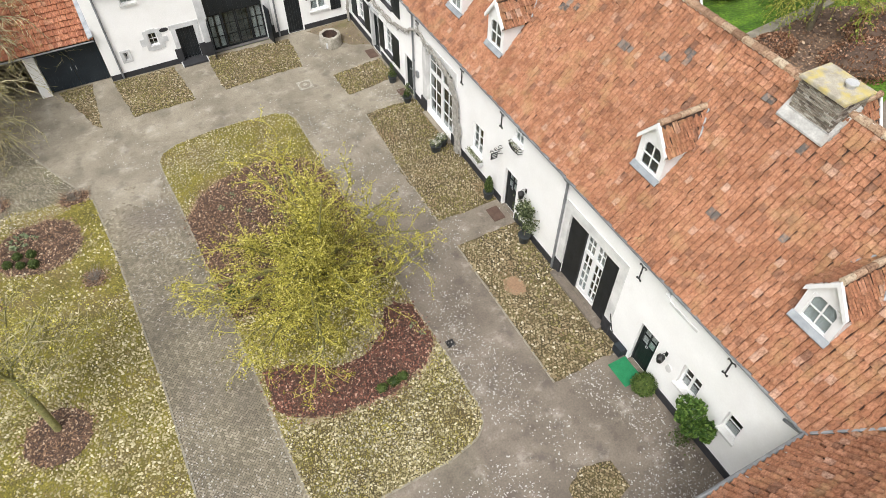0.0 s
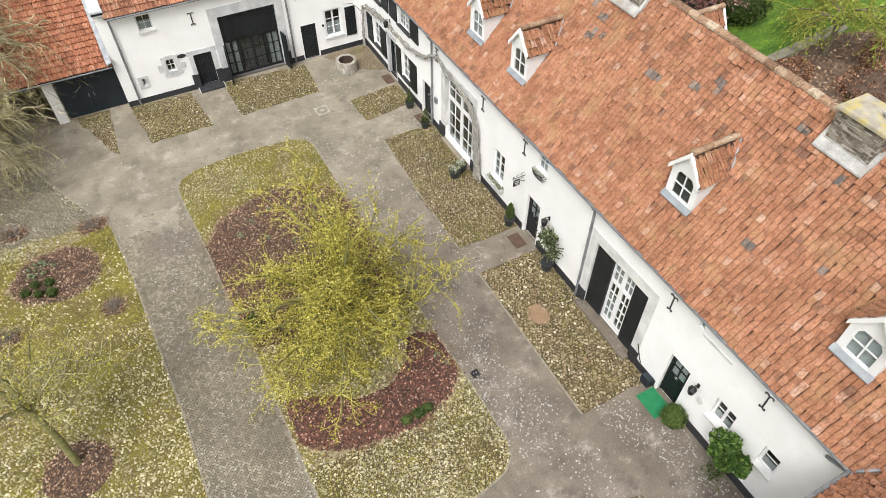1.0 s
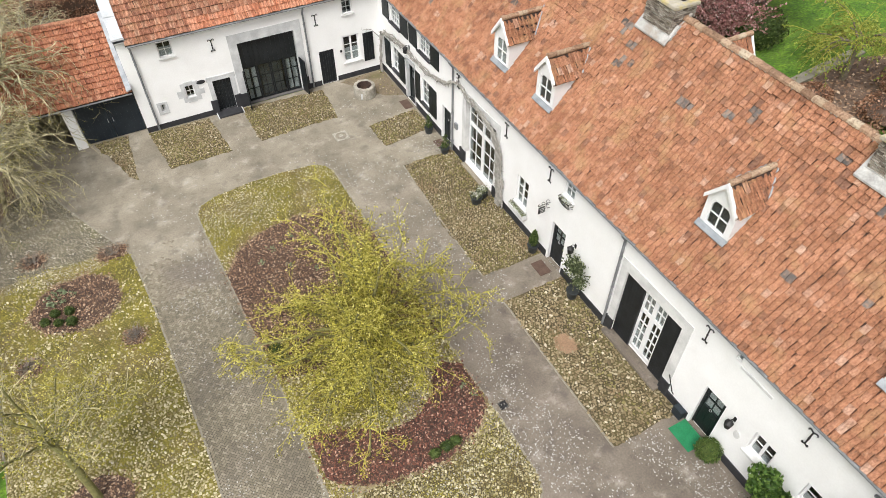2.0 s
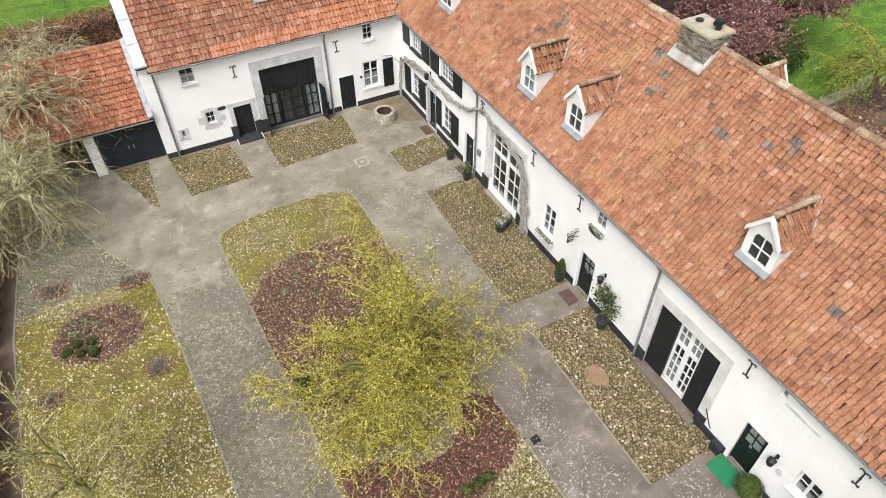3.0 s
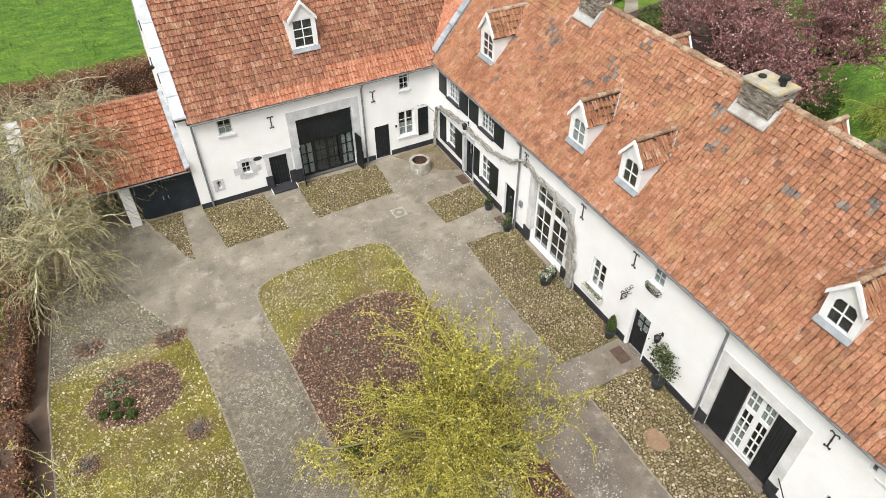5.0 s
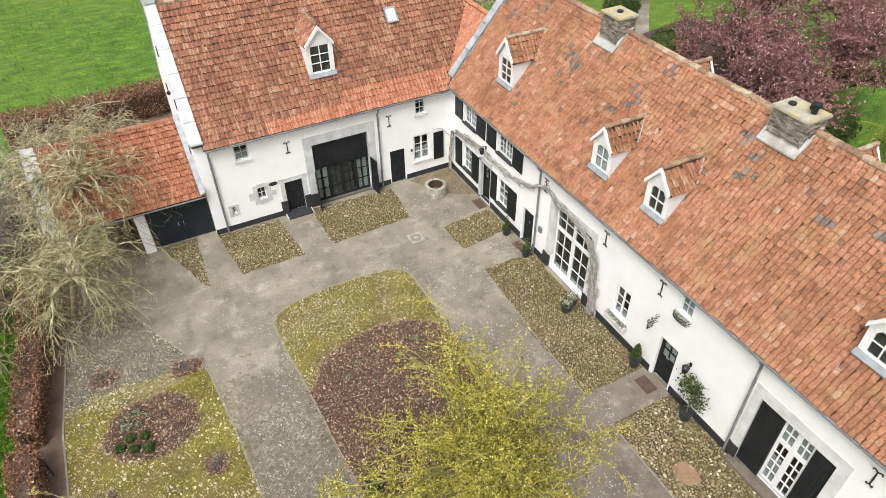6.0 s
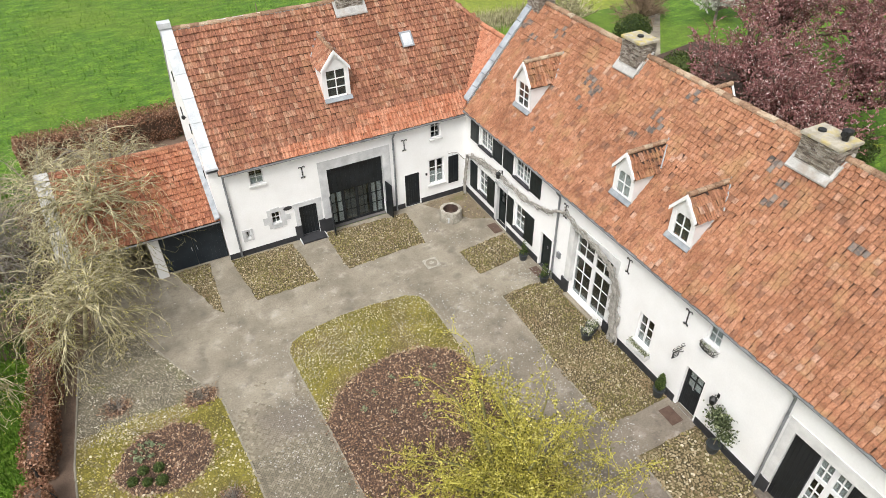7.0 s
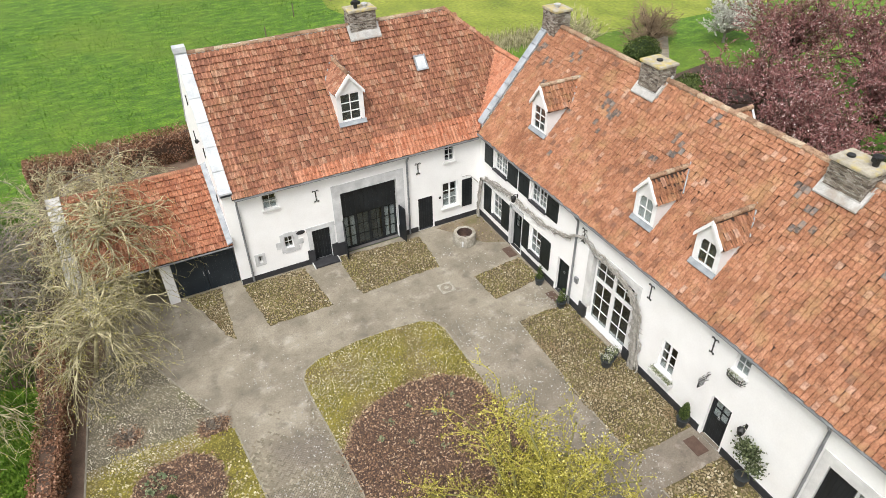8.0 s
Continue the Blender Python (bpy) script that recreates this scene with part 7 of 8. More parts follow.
tree("blossom_shrub", (44.5, 46.8, 0), "white blossoming shrub beside the plum trees", "shrub", 48, trunk_h=1.0, trunk_r=0.12, limbs=14, limb_len=3.0, limb_el=(10, 80), limb_grav=0.0, kids=8, kid_len=1.3, kid_grav=0.0, twigs=5, twig_len=0.7,
     twig_grav=0.0, leaves=12, leaf=0.17, bark=M["twig_grey"], twig=M["twig_grey"], leafmat=M["blossom"], thick=1.6, flat=1.0)
for at, sd, rx, ry, rz in (((32.6, 38.5, 0), 51, 1.6, 1.4, 1.3), ((34.5, 46.2, 0), 52, 1.7, 1.3, 1.3), ((28.5, 33.0, 0), 53, 1.8, 2.2, 1.5), ((33.5, 25.5, 0), 57, 2.0, 1.6, 1.2)):
    clump("evergreen_shrub", at, "dark evergreen shrub in the garden", "shrub", sd, rx, ry, rz, 2600, 0.16, M["leaf_box"], zc=rz * 0.8)
for at, sd, rx, ry, rz in (((34.5, 16.0, 0), 54, 2.6, 1.8, 0.8), ((38.0, 17.5, 0), 55, 2.6, 1.6, 0.9), ((36.5, 12.0, 0), 56, 2.2, 1.4, 0.7), ((31.2, 19.3, 0), 58, 1.6, 1.0, 0.6)):
    clump("beech_shrub", at, "low shrub with dry brown leaves in the garden", "shrub", sd, rx, ry, rz, 2600, 0.15, M["leaf_beech"], core=M["twig_brown"], zc=rz * 0.6)
r = random.Random(61)
reed = Tubes()
for _ in range(1500):
    t = r.random()
    p = Vector((22.5 + 12 * t + r.gauss(0, 0.6), 56.0 - 1.2 * t + r.gauss(0, 0.8), 0))
    reed.add([p, p + Vector((r.gauss(0, 0.12), r.gauss(0, 0.12), r.uniform(0.6, 1.3)))], 0.02, 0.008, 3)
stuff("reeds", reed.mesh("reeds", M["twig_pale"]), "straw-coloured reeds along a ditch in the meadow", "reeds")
structure("garden_path", slab([(28.0, 11.4), (36.0, 14.4), (36.6, 13.2), (28.4, 10.2)], -0.2, -0.02), M["concrete"], "grey garden path behind the house", "path")
structure("garden_edging", slab([(29.6, 21.1), (38.5, 22.0), (38.6, 21.3), (29.7, 20.5)], -0.2, 0.1), M["kerb"], "pale stone edging of the garden lawn", "edging")
structure("garden_path", slab([(33.5, 43.0), (41.5, 52.0), (42.3, 51.4), (34.4, 42.4)], -0.2, -0.02), M["concrete"], "grey garden path towards the meadow", "path")
LITTERED = ragged([(29.2, 20.4), (38.0, 21.2), (42.0, 19.9), (38.6, 17.4), (33.8, 16.6), (30.4, 15.9), (29.2, 17.6)], 0.5, 0.3)
structure("garden_ground", slab(LITTERED, -0.2, 0.0), M["soil"], "bare ground strewn with brown leaves behind the house", "soil")
litter("leaf_litter", scatter(LITTERED, 0.2, rng), 0.2, 0.02, M["leaf_litter"], "fallen brown leaves on the bare garden ground")
# tufts of meadow grass in the part that lies nearest
spots = []
r = random.Random(62)
blade = np.array([(-0.12, 0, 0), (0.12, 0, 0), (0.05, 0.05, 0.5), (-0.03, 0.14, 1.0)])
while len(spots) < 20000:
    x, y = r.uniform(-32, 18), r.uniform(42.5, 84)
    if y < 50 and -11 < x < 17 or (x > -9.5 and y < 44):
        continue
    if r.random() < 0.5 + 0.9 * noise.noise((x * 0.35, y * 0.35, 1.0)):
        spots.append(Vector((x, y, -0.05)))
while len(spots) < 77000:
    x, y = r.uniform(-17, -10.9), r.uniform(14, 46)
    spots.append(Vector((x, y, -0.05)))
stuff("meadow_grass", leaf_mesh("meadow_grass", spots, 0.2, M["grass_blade"], r, 0.25, blade), "uneven tufts of green meadow grass", "grass")
post_group = "fence posts in the meadow"
for k in range(5):
    bm = bmesh.new()
    rod(bm, [(0, 0, -0.1), (0, 0, 1.25)], [0.06, 0.05], 7)
    po = tagged(new("fence_post", to_mesh("fence_post", bm, M["bark"])), "weathered wooden fence post in the meadow", "post", post_group)
    po.location = (13.1 - 4.2 * k, 73.0 - 5.4 * k, 0) if k < 4 else (18.0, 76.0, 0)

# climbing wisteria, bare, on the wing's front
vine_root = thing("wisteria", (11.85, 20.2, 0), "bare grey climbing wisteria trained along the whitewashed front", "climber")
r = random.Random(71)
vine = Tubes()
rt = Vector((11.85, 20.2, 0))


def vine_stem(pts, r0, r1, jit=0.03):
    ps = []
    for a, b in zip(pts, pts[1:]):
        n = max(2, int((Vector(b) - Vector(a)).length / 0.25))
        for i in range(n):
            ps.append(Vector(a).lerp(Vector(b), i / n) + Vector((r.uniform(-0.02, 0.02), r.uniform(-jit, jit), r.uniform(-jit, jit))) - rt)
    ps.append(Vector(pts[-1]) - rt)
    vine.add(ps, r0, r1, 6)
    return ps


stems = []
for k in range(12):
    o = r.uniform(-0.22, 0.22)
    stems.append(vine_stem([(11.84, 20.0 + o, 0), (11.86, 20.2 + o * 1.3, 1.6), (11.84, 20.35 + o, 3.0), (11.82, 20.9 + o, 3.75), (11.84, 22.2, 3.98 + o * 0.5), (11.86, 23.6, 4.1 + o * 0.5), (11.88, 24.3, 4.3 + o)][:7 if k < 5 else 5], r.uniform(0.035, 0.07), 0.02, 0.15))
for k in range(4):
    o = r.uniform(-0.16, 0.16)
    stems.append(vine_stem([(11.86, 24.3, 4.2), (11.86, 25.6, 3.5 + o * 0.5), (11.86, 27.0, 3.15 + o), (11.84, 28.6, 3.1 + o), (11.84, 29.6, 3.2 + o), (11.84, 31.0, 2.95 + o), (11.84, 32.6, 2.85 + o)], r.uniform(0.03, 0.05), 0.024, 0.12))
for k in range(4):
    o = r.uniform(-0.15, 0.15)
    stems.append(vine_stem([(11.8, 33.2 + o * 0.6, 0), (11.8, 33.15 + o * 0.6, 1.4), (11.82, 32.95 + o, 2.6), (11.86, 31.6, 3.0 + o), (11.87, 29.8, 3.2 + o)], 0.05, 0.015, 0.06))
stems.append(vine_stem([(11.8, 33.3, 2.2), (11.4, 33.38, 2.7), (10.9, 33.4, 2.75)], 0.025, 0.01, 0.04))
for st_ in stems:
    for p in st_[3:]:
        for _ in range(2):
            d = Vector((r.uniform(-0.5, 0.1), r.uniform(-1, 1), r.uniform(-1, 0.8)))
            q = sprout(r, p, d, r.uniform(0.08, 0.26), 4, 0.05, 0.6)
            q = [Vector((min(v.x, 0.1), v.y, v.z)) for v in q]
            vine.add(q, 0.011, 0.004, 3)
ob = new("vine", vine.mesh("vine", M["vine"]))
ob.parent = vine_root
tagged(ob, kind="stuff")

# ---- things in the courtyard ----
bm = bmesh.new()
segs = 28
rows = []
for rr, z in ((0.60, 0.0), (0.61, 0.10), (0.60, 0.44), (0.58, 0.50), (0.41, 0.50)):
    rows.append([bm.verts.new((rr * math.cos(i * math.tau / segs) * (1 + 0.012 * math.sin(i * 2.7)), rr * math.sin(i * math.tau / segs), z + 0.012 * math.sin(i * 1.9))) for i in range(segs)])
for p, q in zip(rows, rows[1:]):
    for i in range(segs):
        bm.faces.new((p[i], p[(i + 1) % segs], q[(i + 1) % segs], q[i]))
well = thing("well", (9.97, 31.43, 0), "round pale stone well ring standing on the paving", "well")
ob = new("well_ring", to_mesh("well_ring", bm, M["wellstone"]))
ob.parent = well
# inner wall: the shade inside the ring is put into its dark brown
bm = bmesh.new()
for k in range(24):
    a, b = k * math.tau / 24, (k + 1) * math.tau / 24
    q = [bm.verts.new((rr * math.cos(t), rr * math.sin(t), z)) for t, rr, z in ((a, 0.41, 0.495), (b, 0.41, 0.495), (b, 0.38, 0.12), (a, 0.38, 0.12))]
    bm.faces.new(q)
ob = new("well_inner_shade", to_mesh("well_inner_shade", bm, M["mulch"]))
ob.parent = well
bm = bmesh.new()
lathe(bm, [(0.40, 0.02), (0.40, 0.14)], 24)
ob = new("well_floor", to_mesh("well_floor", bm, M["mulch"]))
ob.parent = well
bm = bmesh.new()
box(bm, (-0.42, -0.50, 0.08), (-0.12, -0.46, 0.34))
ob = new("well_plate", to_mesh("well_plate", bm, M["stone"]))
ob.parent = well

well.scale = (1.0, 1.0, 1.28)
mh = thing("manhole_cover", (7.35, 28.5, 0), "round iron manhole cover set in a square concrete frame", "manhole")
bm = bmesh.new()
box(bm, (-0.36, -0.36, -0.05), (0.36, 0.36, 0.012))
ob = new("frame", to_mesh("frame", bm, M["wellstone"]))
ob.parent = mh
bm = bmesh.new()
lathe(bm, [(0.29, 0.0), (0.29, 0.022), (0.25, 0.028)], 24)
ob = new("cover", to_mesh("cover", bm, M["concrete"]))
ob.parent = mh
bm = bmesh.new()
lathe(bm, [(0.12, 0.02), (0.12, 0.036)], 16)
ob = new("badge", to_mesh("badge", bm, M["wellstone"]))
ob.parent = mh

dr = thing("drain_grate", (6.58, 10.95, 0), "square black iron drain grate in the paving", "drain")
bm = bmesh.new()
for a, b in (((-0.24, -0.24, -0.02), (0.24, -0.20, 0.02)), ((-0.24, 0.20, -0.02), (0.24, 0.24, 0.02)), ((-0.24, -0.20, -0.02), (-0.20, 0.20, 0.02)), ((0.20, -0.20, -0.02), (0.24, 0.20, 0.02))):
    box(bm, a, b)
ob = new("frame", to_mesh("frame", bm, M["iron"]))
ob.parent = dr
for i in range(5):
    bm = bmesh.new()
    x = -0.16 + i * 0.08
    box(bm, (x - 0.018, -0.2, -0.01), (x + 0.018, 0.2, 0.016))
    ob = new("bar", to_mesh("bar", bm, M["iron"]))
    ob.parent = dr
bm = bmesh.new()
box(bm, (-0.2, -0.2, -0.02), (0.2, 0.2, -0.004))
ob = new("pit", to_mesh("pit", bm, M["plinth"]))
ob.parent = dr


def mat_on(at, sx, sy, material, label, rot=0):
    bm = bmesh.new()
    box(bm, (-sx / 2, -sy / 2, 0), (sx / 2, sy / 2, 0.022))
    bmesh.ops.bevel(bm, geom=bm.edges[:], offset=0.008, segments=1, affect="EDGES")
    ob = tagged(new("doormat", to_mesh("doormat", bm, material)), label, "doormat")
    ob.matrix_world = pose(*at, 0, 0, rot)
    return ob


mat_on((11.58, 6.98, 0.0), 0.78, 1.02, M["green_mat"], "bright green mat before the door")
mat_on((11.45, 15.85, 0.0), 0.55, 0.80, M["brown_mat"], "brown coir doormat before the black door")
mat_on((11.62, 29.5, 0.0), 0.5, 0.85, M["brown_mat"], "brown coir doormat before the shuttered house door")
mat_on((11.62, 25.5, 0.0), 0.45, 0.7, M["brown_mat"], "brown coir doormat before the small green door")


def pot(root, r0, r1, h):
    bm = bmesh.new()
    lathe(bm, [(r0, 0), (r0 * 1.05, 0.03), (r1, h * 0.9), (r1 * 1.1, h * 0.92), (r1 * 1.1, h), (r1 * 0.92, h), (r1 * 0.9, h - 0.05)], 18)
    ob = new("pot", to_mesh("pot", bm, M["pot"]))
    ob.parent = root


def stem(root, h, rad=0.02, base=0.25):
    bm = bmesh.new()
    rod(bm, [(0, 0, base), (0.02, 0.01, base + (h - base) * 0.5), (0, 0, h)], [rad * 1.2, rad, rad], 6)
    ob = new("stem", to_mesh("stem", bm, M["bark"]))
    ob.parent = root


dr.scale = (0.62, 0.62, 1.0)
g = thing("potted_cone", (11.66, 16.86, 0), "clipped box cone in a dark pot by the wall", "potted plant")
pot(g, 0.17, 0.23, 0.42)
clump("", None, "", "", 81, 0.27, 0.27, 0.46, 900, 0.06, M["leaf_box"], zc=0.84, parent=g, cone=True)
g = thing("potted_olive", (11.68, 13.95, 0), "loose greyish standard shrub in a dark pot", "potted plant")
pot(g, 0.19, 0.25, 0.42)
stem(g, 1.25)
for k, (x, y, z, s) in enumerate(((0, 0.1, 1.55, 0.36), (-0.1, -0.32, 1.35, 0.3), (0.0, 0.35, 1.75, 0.28), (-0.1, -0.05, 1.85, 0.26))):
    r = random.Random(90 + k)
    ob = new("foliage", leaf_mesh("foliage", [Vector((x + r.gauss(0, s * 0.5), y + r.gauss(0, s * 0.55), z + r.gauss(0, s * 0.5))) for _ in range(300)], 0.11, M["leaf_olive"], r, 1.0))
    ob.parent = g
    tagged(ob, kind="stuff")
for at, lab in (((11.55, 26.62, 0), "thin shrub in a dark pot beside the shutter"), ((11.5, 24.72, 0), "small spiky shrub in a dark pot beside the downpipe")):
    g = thing("potted_shrub", at, lab, "potted plant", "dark pots by the doors")
    pot(g, 0.17, 0.22, 0.34)
    stem(g, 1.0, 0.012)
    r = random.Random(int(at[1] * 10))
    ob = new("foliage", leaf_mesh("foliage", [Vector((r.gauss(0, 0.10), r.gauss(0, 0.10), r.uniform(0.36, 0.7))) for _ in range(160)] + [Vector((r.gauss(0, 0.05), r.gauss(0, 0.05), r.uniform(0.7, 1.15))) for _ in range(60)], 0.09, M["leaf_box"], r, 1.2))
    ob.parent = g
    tagged(ob, kind="stuff")
for at, sd in (((11.05, 20.72, 0), 1), ((11.48, 20.95, 0), 2)):
    g = thing("flower_pot", at, "round dark pot of white-green spring flowers on the cobbles", "flower pot", "pots by the glazed door")
    pot(g, 0.20, 0.27, 0.40)
    r = random.Random(100 + sd)
    for nm, mt, n, z in (("foliage", M["leaf_grey"], 260, 0.45), ("flowers", M["blossom"], 60, 0.52)):
        ob = new(nm, leaf_mesh(nm, [Vector((r.gauss(0, 0.12), r.gauss(0, 0.12), z + abs(r.gauss(0, 0.06)))) for _ in range(n)], 0.08, mt, r, 0.8))
        ob.parent = g
        tagged(ob, kind="stuff")
clump("box_ball", (11.62, 6.12, 0), "clipped round box bush beside the green mat", "bush", 84, 0.44, 0.44, 0.42, 1900, 0.06, M["leaf_bush"], zc=0.42)
g = thing("laurel_standard", (11.62, 4.05, 0), "glossy green laurel standard before the window", "bush")
stem(g, 1.3, 0.03, 0.0)
r = random.Random(110)
sp = []
for x, y, z, s in ((0.0, 0.0, 1.55, 0.42), (0.05, -0.45, 1.6, 0.33), (0.0, 0.42, 1.75, 0.33), (0.0, 0.1, 2.1, 0.3), (-0.2, -0.15, 1.3, 0.3), (-0.1, -0.65, 1.55, 0.18), (-0.1, 0.3, 1.25, 0.25)):
    sp += [Vector((x, y, z)) + Vector((r.gauss(0, 1), r.gauss(0, 1), r.gauss(0, 1))).normalized() * s * r.uniform(0.55, 1.05) for _ in range(300)]
ob = new("foliage", leaf_mesh("foliage", sp, 0.14, M["leaf_laurel"], r, 0.9))
ob.parent = g
tagged(ob, kind="stuff")
ob = new("low_growth", leaf_mesh("low_growth", [Vector((r.gauss(0, 0.16), r.gauss(0, 0.2), abs(r.gauss(0.15, 0.15)))) for _ in range(200)], 0.09, M["leaf_box"], r, 0.9))
ob.parent = g
tagged(ob, kind="stuff")
for k, (x, y, s) in enumerate(((-7.15, 22.75, 0.19), (-6.62, 22.62, 0.21), (-6.6, 22.02, 0.22), (-7.08, 22.2, 0.18), (-7.55, 22.45, 0.19))):
    clump("box_ball", (x, y, 0), "small dark clipped box ball in the round bed", "bush", 120 + k, s, s, s * 0.85, 420, 0.06, M["leaf_box"], zc=s * 0.8)
for k, (x, y, s) in enumerate(((3.55, 10.42, 0.19), (4.05, 10.45, 0.22), (4.4, 10.5, 0.2))):
    clump("low_evergreen", (x, y, 0), "low dark evergreen tuft in the south bed", "bush", 130 + k, s * 1.2, s, s * 0.7, 320, 0.06, M["leaf_box"], zc=s * 0.5)
clump("low_evergreen", (0.1, 16.6, 0), "dark leafy shrub at the kerb under the tree", "bush", 134, 0.32, 0.45, 0.36, 600, 0.09, M["leaf_box"], zc=0.35)
r = random.Random(135)
for x, y in ((-4.55, 20.2), (-4.65, 25.3), (-8.35, 20.5), (-7.7, 26.3)):
    tw = Tubes()
    for _ in range(70):
        p = Vector((r.gauss(0, 0.12), r.gauss(0, 0.12), 0.0))
        tw.add(sprout(r, p, Vector((r.gauss(0, 0.7), r.gauss(0, 0.7), 1.0)), r.uniform(0.25, 0.6), 4, 0.02, 0.25), 0.009, 0.004, 3)
    ob = tagged(new("dormant_shrub", tw.mesh("dormant_shrub", M["twig_grey"])), "low bare brown twiggy shrub in a small bed", "shrub", "dormant shrubs on the lawn")
    ob.location = (x, y, 0.03)
bulb_spots = [(-7.35, 23.75), (-7.1, 23.95), (-6.85, 23.95), (-7.15, 23.3), (-7.0, 23.6), (-6.7, 23.8), (-7.3, 23.4), (-6.8, 23.3), (-6.4, 23.6), (1.6, 22.2), (2.6, 22.6), (3.4, 21.8), (4.4, 22.3), (2.0, 20.9), (3.0, 20.2), (5.7, 12.3), (5.9, 11.8), (1.0, 21.6)]
r = random.Random(140)
for x, y in bulb_spots:
    g = leaf_mesh("spring_bulb", [Vector((r.gauss(0, 0.07), r.gauss(0, 0.07), 0.07 + abs(r.gauss(0, 0.06)))) for _ in range(22)], 0.11, M["bulb"], r, 0.9)
    ob = tagged(new("spring_bulb", g), "blue-green tuft of spring bulb leaves in mulch", "bulb", "spring bulbs in the beds", "stuff")
    ob.location = (x, y, 0)


def wall_lamp(at, label):
    g = thing("wall_lamp", at, label, "lamp", "lanterns on the front")
    bm = bmesh.new()
    rod(bm, [(0.0, 0, 0.1), (-0.2, 0, 0.22), (-0.24, 0, 0.16)], 0.014)
    box(bm, (-0.02, -0.05, -0.05), (0.0, 0.05, 0.16))
    ob = new("bracket", to_mesh("bracket", bm, M["iron"]))
    ob.parent = g
    bm = bmesh.new()
    lathe(bm, [(0.07, -0.24), (0.11, -0.2), (0.14, 0.02), (0.15, 0.05), (0.05, 0.14), (0.02, 0.17)], 6, (-0.24, 0, 0))
    ob = new("lantern", to_mesh("lantern", bm, M["iron"]))
    ob.parent = g


wall_lamp((12.0, 14.63, 2.15), "black wrought-iron lantern beside the black door")
wall_lamp((12.0, 6.07, 2.15), "black wrought-iron lantern beside the green-mat door")
wall_lamp((12.0, 29.64, 3.25), "small black lantern between the shutters")

bm = bmesh.new()
lathe(bm, [(0.16, 0), (0.15, 0.03)], 18)
bmesh.ops.transform(bm, matrix=Matrix.Translation((11.998, 5.78, 1.72)) @ Matrix.Rotation(-math.pi / 2, 4, "Y") @ Matrix.Diagonal((1.2, 0.8, 1, 1)), verts=bm.verts[:])
tagged(new("wall_plaque", to_mesh("wall_plaque", bm, M["palestone"])), "pale oval plaque on the whitewashed wall", "plaque")

sg = thing("hanging_sign", (12.0, 16.55, 2.75), "small dark hanging sign on a scrolled iron bracket", "sign")
bm = bmesh.new()
rod(bm, [(0, 0, 0.25), (-0.62, 0, 0.25)], 0.014)
rod(bm, [(0, 0, -0.05), (-0.22, 0, 0.02), (-0.4, 0, 0.14), (-0.5, 0, 0.24)], 0.012)
for cx, cz, rr in ((-0.16, 0.36, 0.09), (-0.38, 0.34, 0.07), (-0.16, 0.14, 0.07), (-0.56, 0.31, 0.05)):
    rod(bm, [(cx + rr * math.cos(t * 0.6) * (1 - t * 0.05), 0, cz + rr * math.sin(t * 0.6) * (1 - t * 0.05)) for t in range(10)], 0.011)
ob = new("bracket", to_mesh("bracket", bm, M["iron"]))
ob.parent = sg
bm = bmesh.new()
box(bm, (-0.56, -0.015, -0.18), (-0.24, 0.015, 0.16))
bmesh.ops.bevel(bm, geom=bm.edges[:], offset=0.008, segments=1, affect="EDGES")
ob = new("board", to_mesh("board", bm, M["black"]))
ob.parent = sg
for k in range(3):
    bm = bmesh.new()
    box(bm, (-0.52 + 0.03 * k, -0.021, 0.06 - k * 0.09), (-0.28 - 0.02 * k, -0.015, 0.09 - k * 0.09))
    ob = new("lettering_bar", to_mesh("lettering_bar", bm, M["palestone"]))
    ob.parent = sg

wb = thing("window_box", (11.86, 18.52, 0.98), "planted window box with white-green flowers under the sill", "flower box")
bm = bmesh.new()
box(bm, (-0.14, -0.58, -0.12), (0.13, 0.58, 0.08))
ob = new("trough", to_mesh("trough", bm, M["palestone"]))
ob.parent = wb
r = random.Random(150)
for nm, mt, n in (("foliage", M["leaf_grey"], 420), ("flowers", M["blossom"], 130)):
    ob = new(nm, leaf_mesh(nm, [Vector((r.gauss(-0.02, 0.06), r.uniform(-0.56, 0.56), 0.1 + abs(r.gauss(0, 0.05)))) for _ in range(n)], 0.07, mt, r, 0.8))
    ob.parent = wb
    tagged(ob, kind="stuff")

bk = thing("flower_basket", (12.0, 15.55, 3.86), "black wrought-iron flower basket under the upper window", "flower basket")
bm = bmesh.new()
for z, d in ((0.14, 0.30), (-0.02, 0.27), (-0.14, 0.20)):
    rod(bm, [(0, -0.36, z), (-d * 0.8, -0.32, z), (-d, -0.1, z), (-d, 0.1, z), (-d * 0.8, 0.32, z), (0, 0.36, z)], 0.013)
for i in range(9):
    y = -0.32 + i * 0.08
    rod(bm, [(-0.30 if abs(y) < 0.2 else -0.22, y, 0.14), (-0.26 if abs(y) < 0.2 else -0.18, y * 0.95, -0.02), (-0.16, y * 0.85, -0.14), (0, y * 0.8, -0.2)], 0.011)
ob = new("basket", to_mesh("basket", bm, M["iron"]))
ob.parent = bk
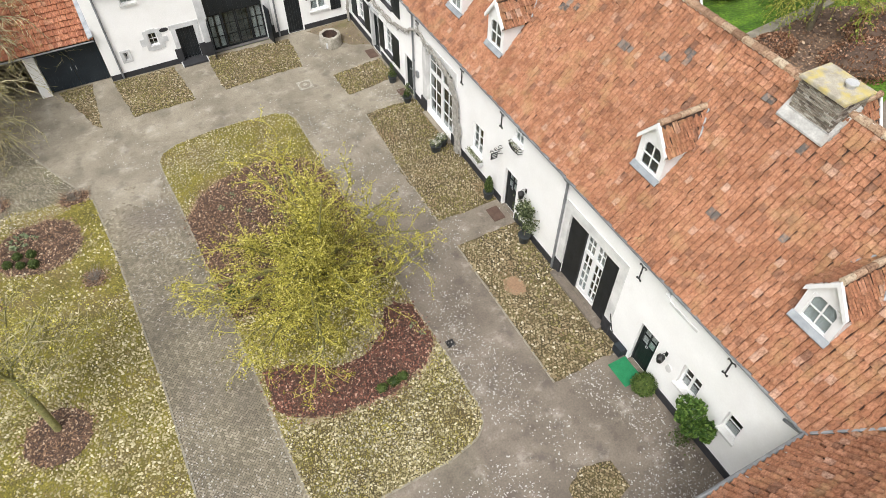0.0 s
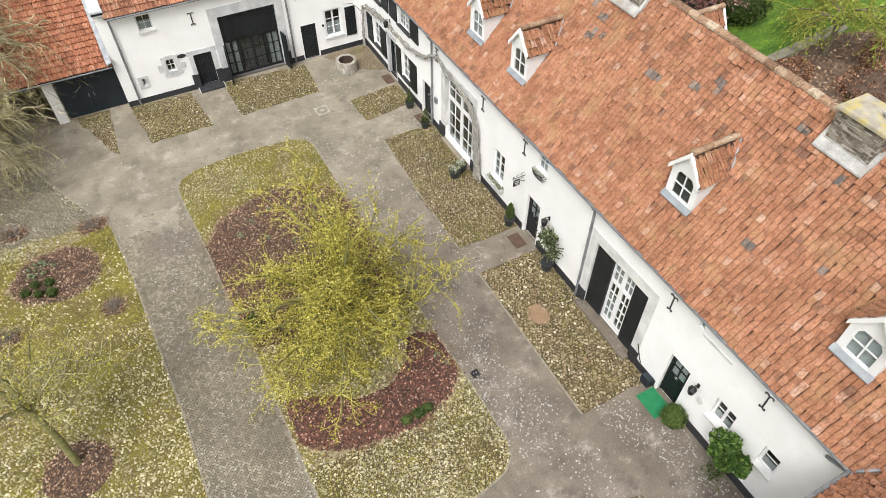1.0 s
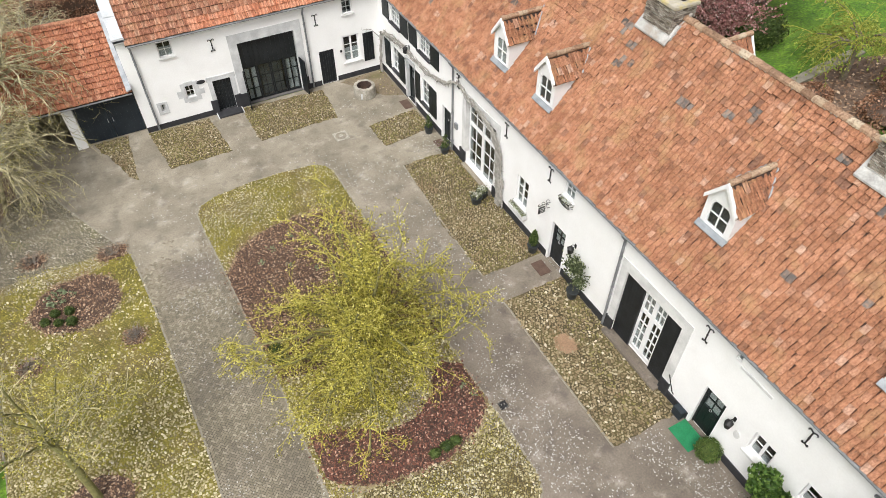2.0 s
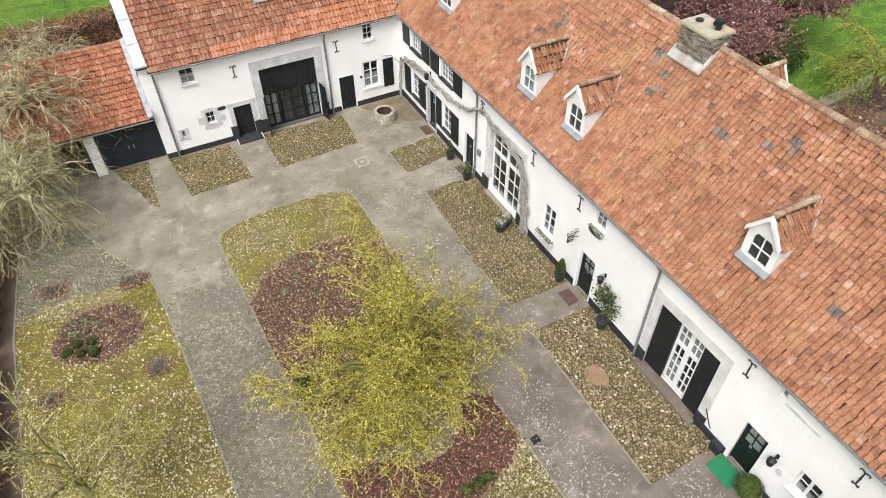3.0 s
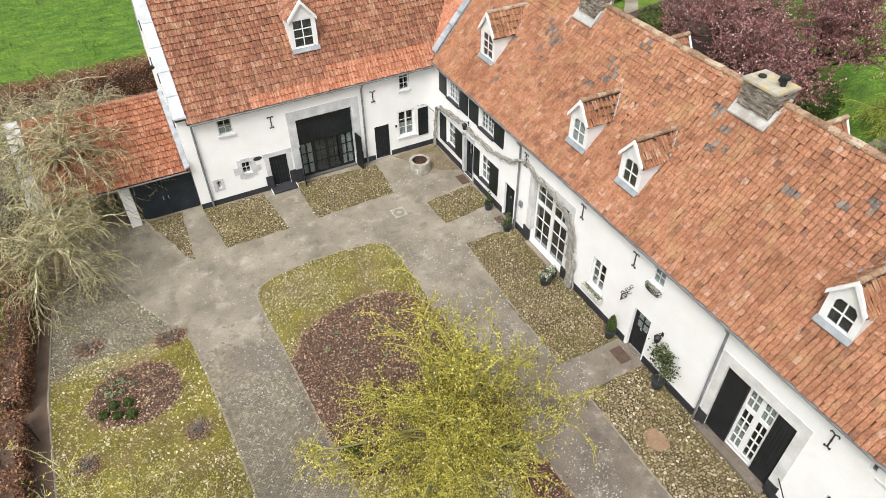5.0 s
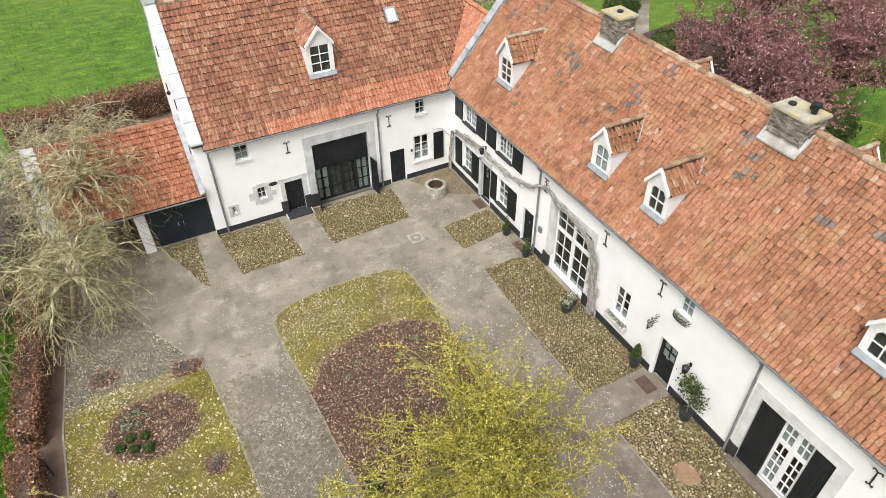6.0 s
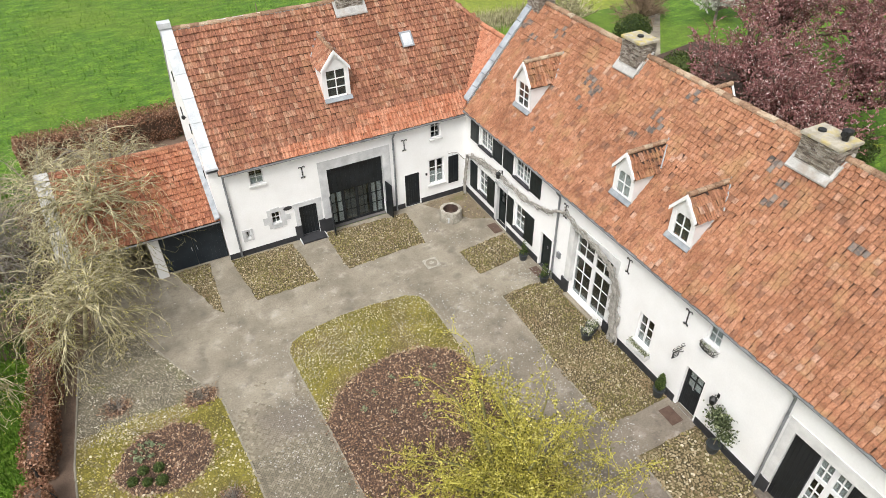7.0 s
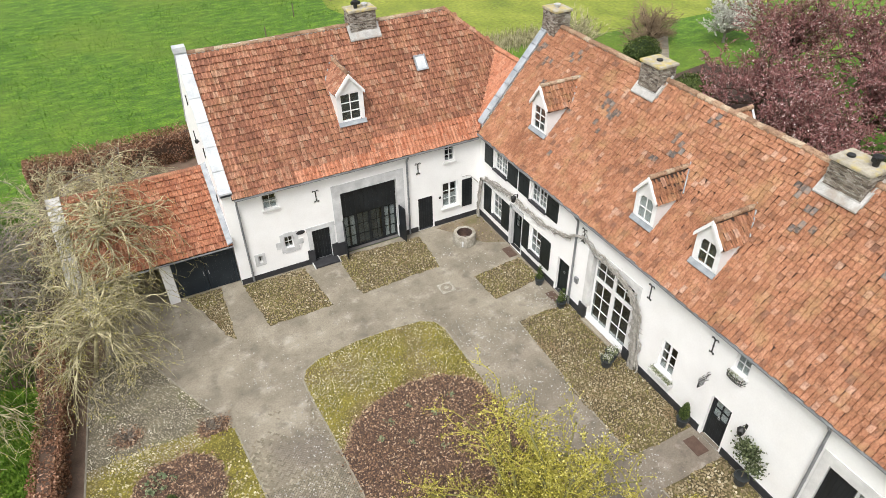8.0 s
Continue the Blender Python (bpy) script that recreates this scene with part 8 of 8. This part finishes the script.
ob = new("foliage", leaf_mesh("foliage", [Vector((r.uniform(-0.26, -0.04), r.uniform(-0.3, 0.3), r.uniform(-0.05, 0.16))) for _ in range(120)], 0.06, M["leaf_grey"], r, 0.9))
ob.parent = bk
tagged(ob, kind="stuff")

gt_ = thing("garden_gate", (-10.35, 23.5, 0), "low dark green metal garden gate standing open in the hedge gap", "gate")
for nm, pts in (("post", [(-0.1, 0.55, 0), (-0.1, 0.55, 1.1)]), ("post", [(0.15, -0.45, 0), (0.15, -0.45, 1.1)])):
    bm = bmesh.new()
    rod(bm, pts, 0.035, 8)
    ob = new(nm, to_mesh(nm, bm, M["iron"]))
    ob.parent = gt_
for z in (0.3, 0.95):
    bm = bmesh.new()
    rod(bm, [(-0.08, 0.5, z), (0.13, -0.4, z)], 0.016)
    ob = new("rail", to_mesh("rail", bm, M["iron"]))
    ob.parent = gt_
for k in range(5):
    t = (k + 0.5) / 5
    bm = bmesh.new()
    rod(bm, [(-0.08 + 0.21 * t, 0.5 - 0.9 * t, 0.3), (-0.08 + 0.21 * t, 0.5 - 0.9 * t, 0.95)], 0.010)
    ob = new("bar", to_mesh("bar", bm, M["iron"]))
    ob.parent = gt_
bm = bmesh.new()
rod(bm, [(0.15, -0.45, 0.9), (0.55, -1.0, 0.85), (0.55, -1.0, 0.0)], 0.025)
rod(bm, [(0.15, -0.45, 0.45), (0.55, -1.0, 0.42)], 0.018)
ob = new("handrail", to_mesh("handrail", bm, M["iron"]))
ob.parent = gt_

# ---- single pieces, the nearest of their kind ----
single_tiles(E_NEAR, M["tile"], e_roof)
single_tiles(N_NEAR, M["tile_north"], n_roof)
cb = tagged(new("cobble_field", None), "tan cobbles before the tall gate", "cobbles", kind="structure")
cb.location = (9.6, 9.3, 0)
cme = raw_mesh("cobble", STONE_V, STONE_F, M["cobble"])
for _, _, m in single_cobbles:
    ob = new("cobble", cme)
    ob.parent = cb
    ob.matrix_parent_inverse = world_of(cb).inverted()
    ob.matrix_basis = m
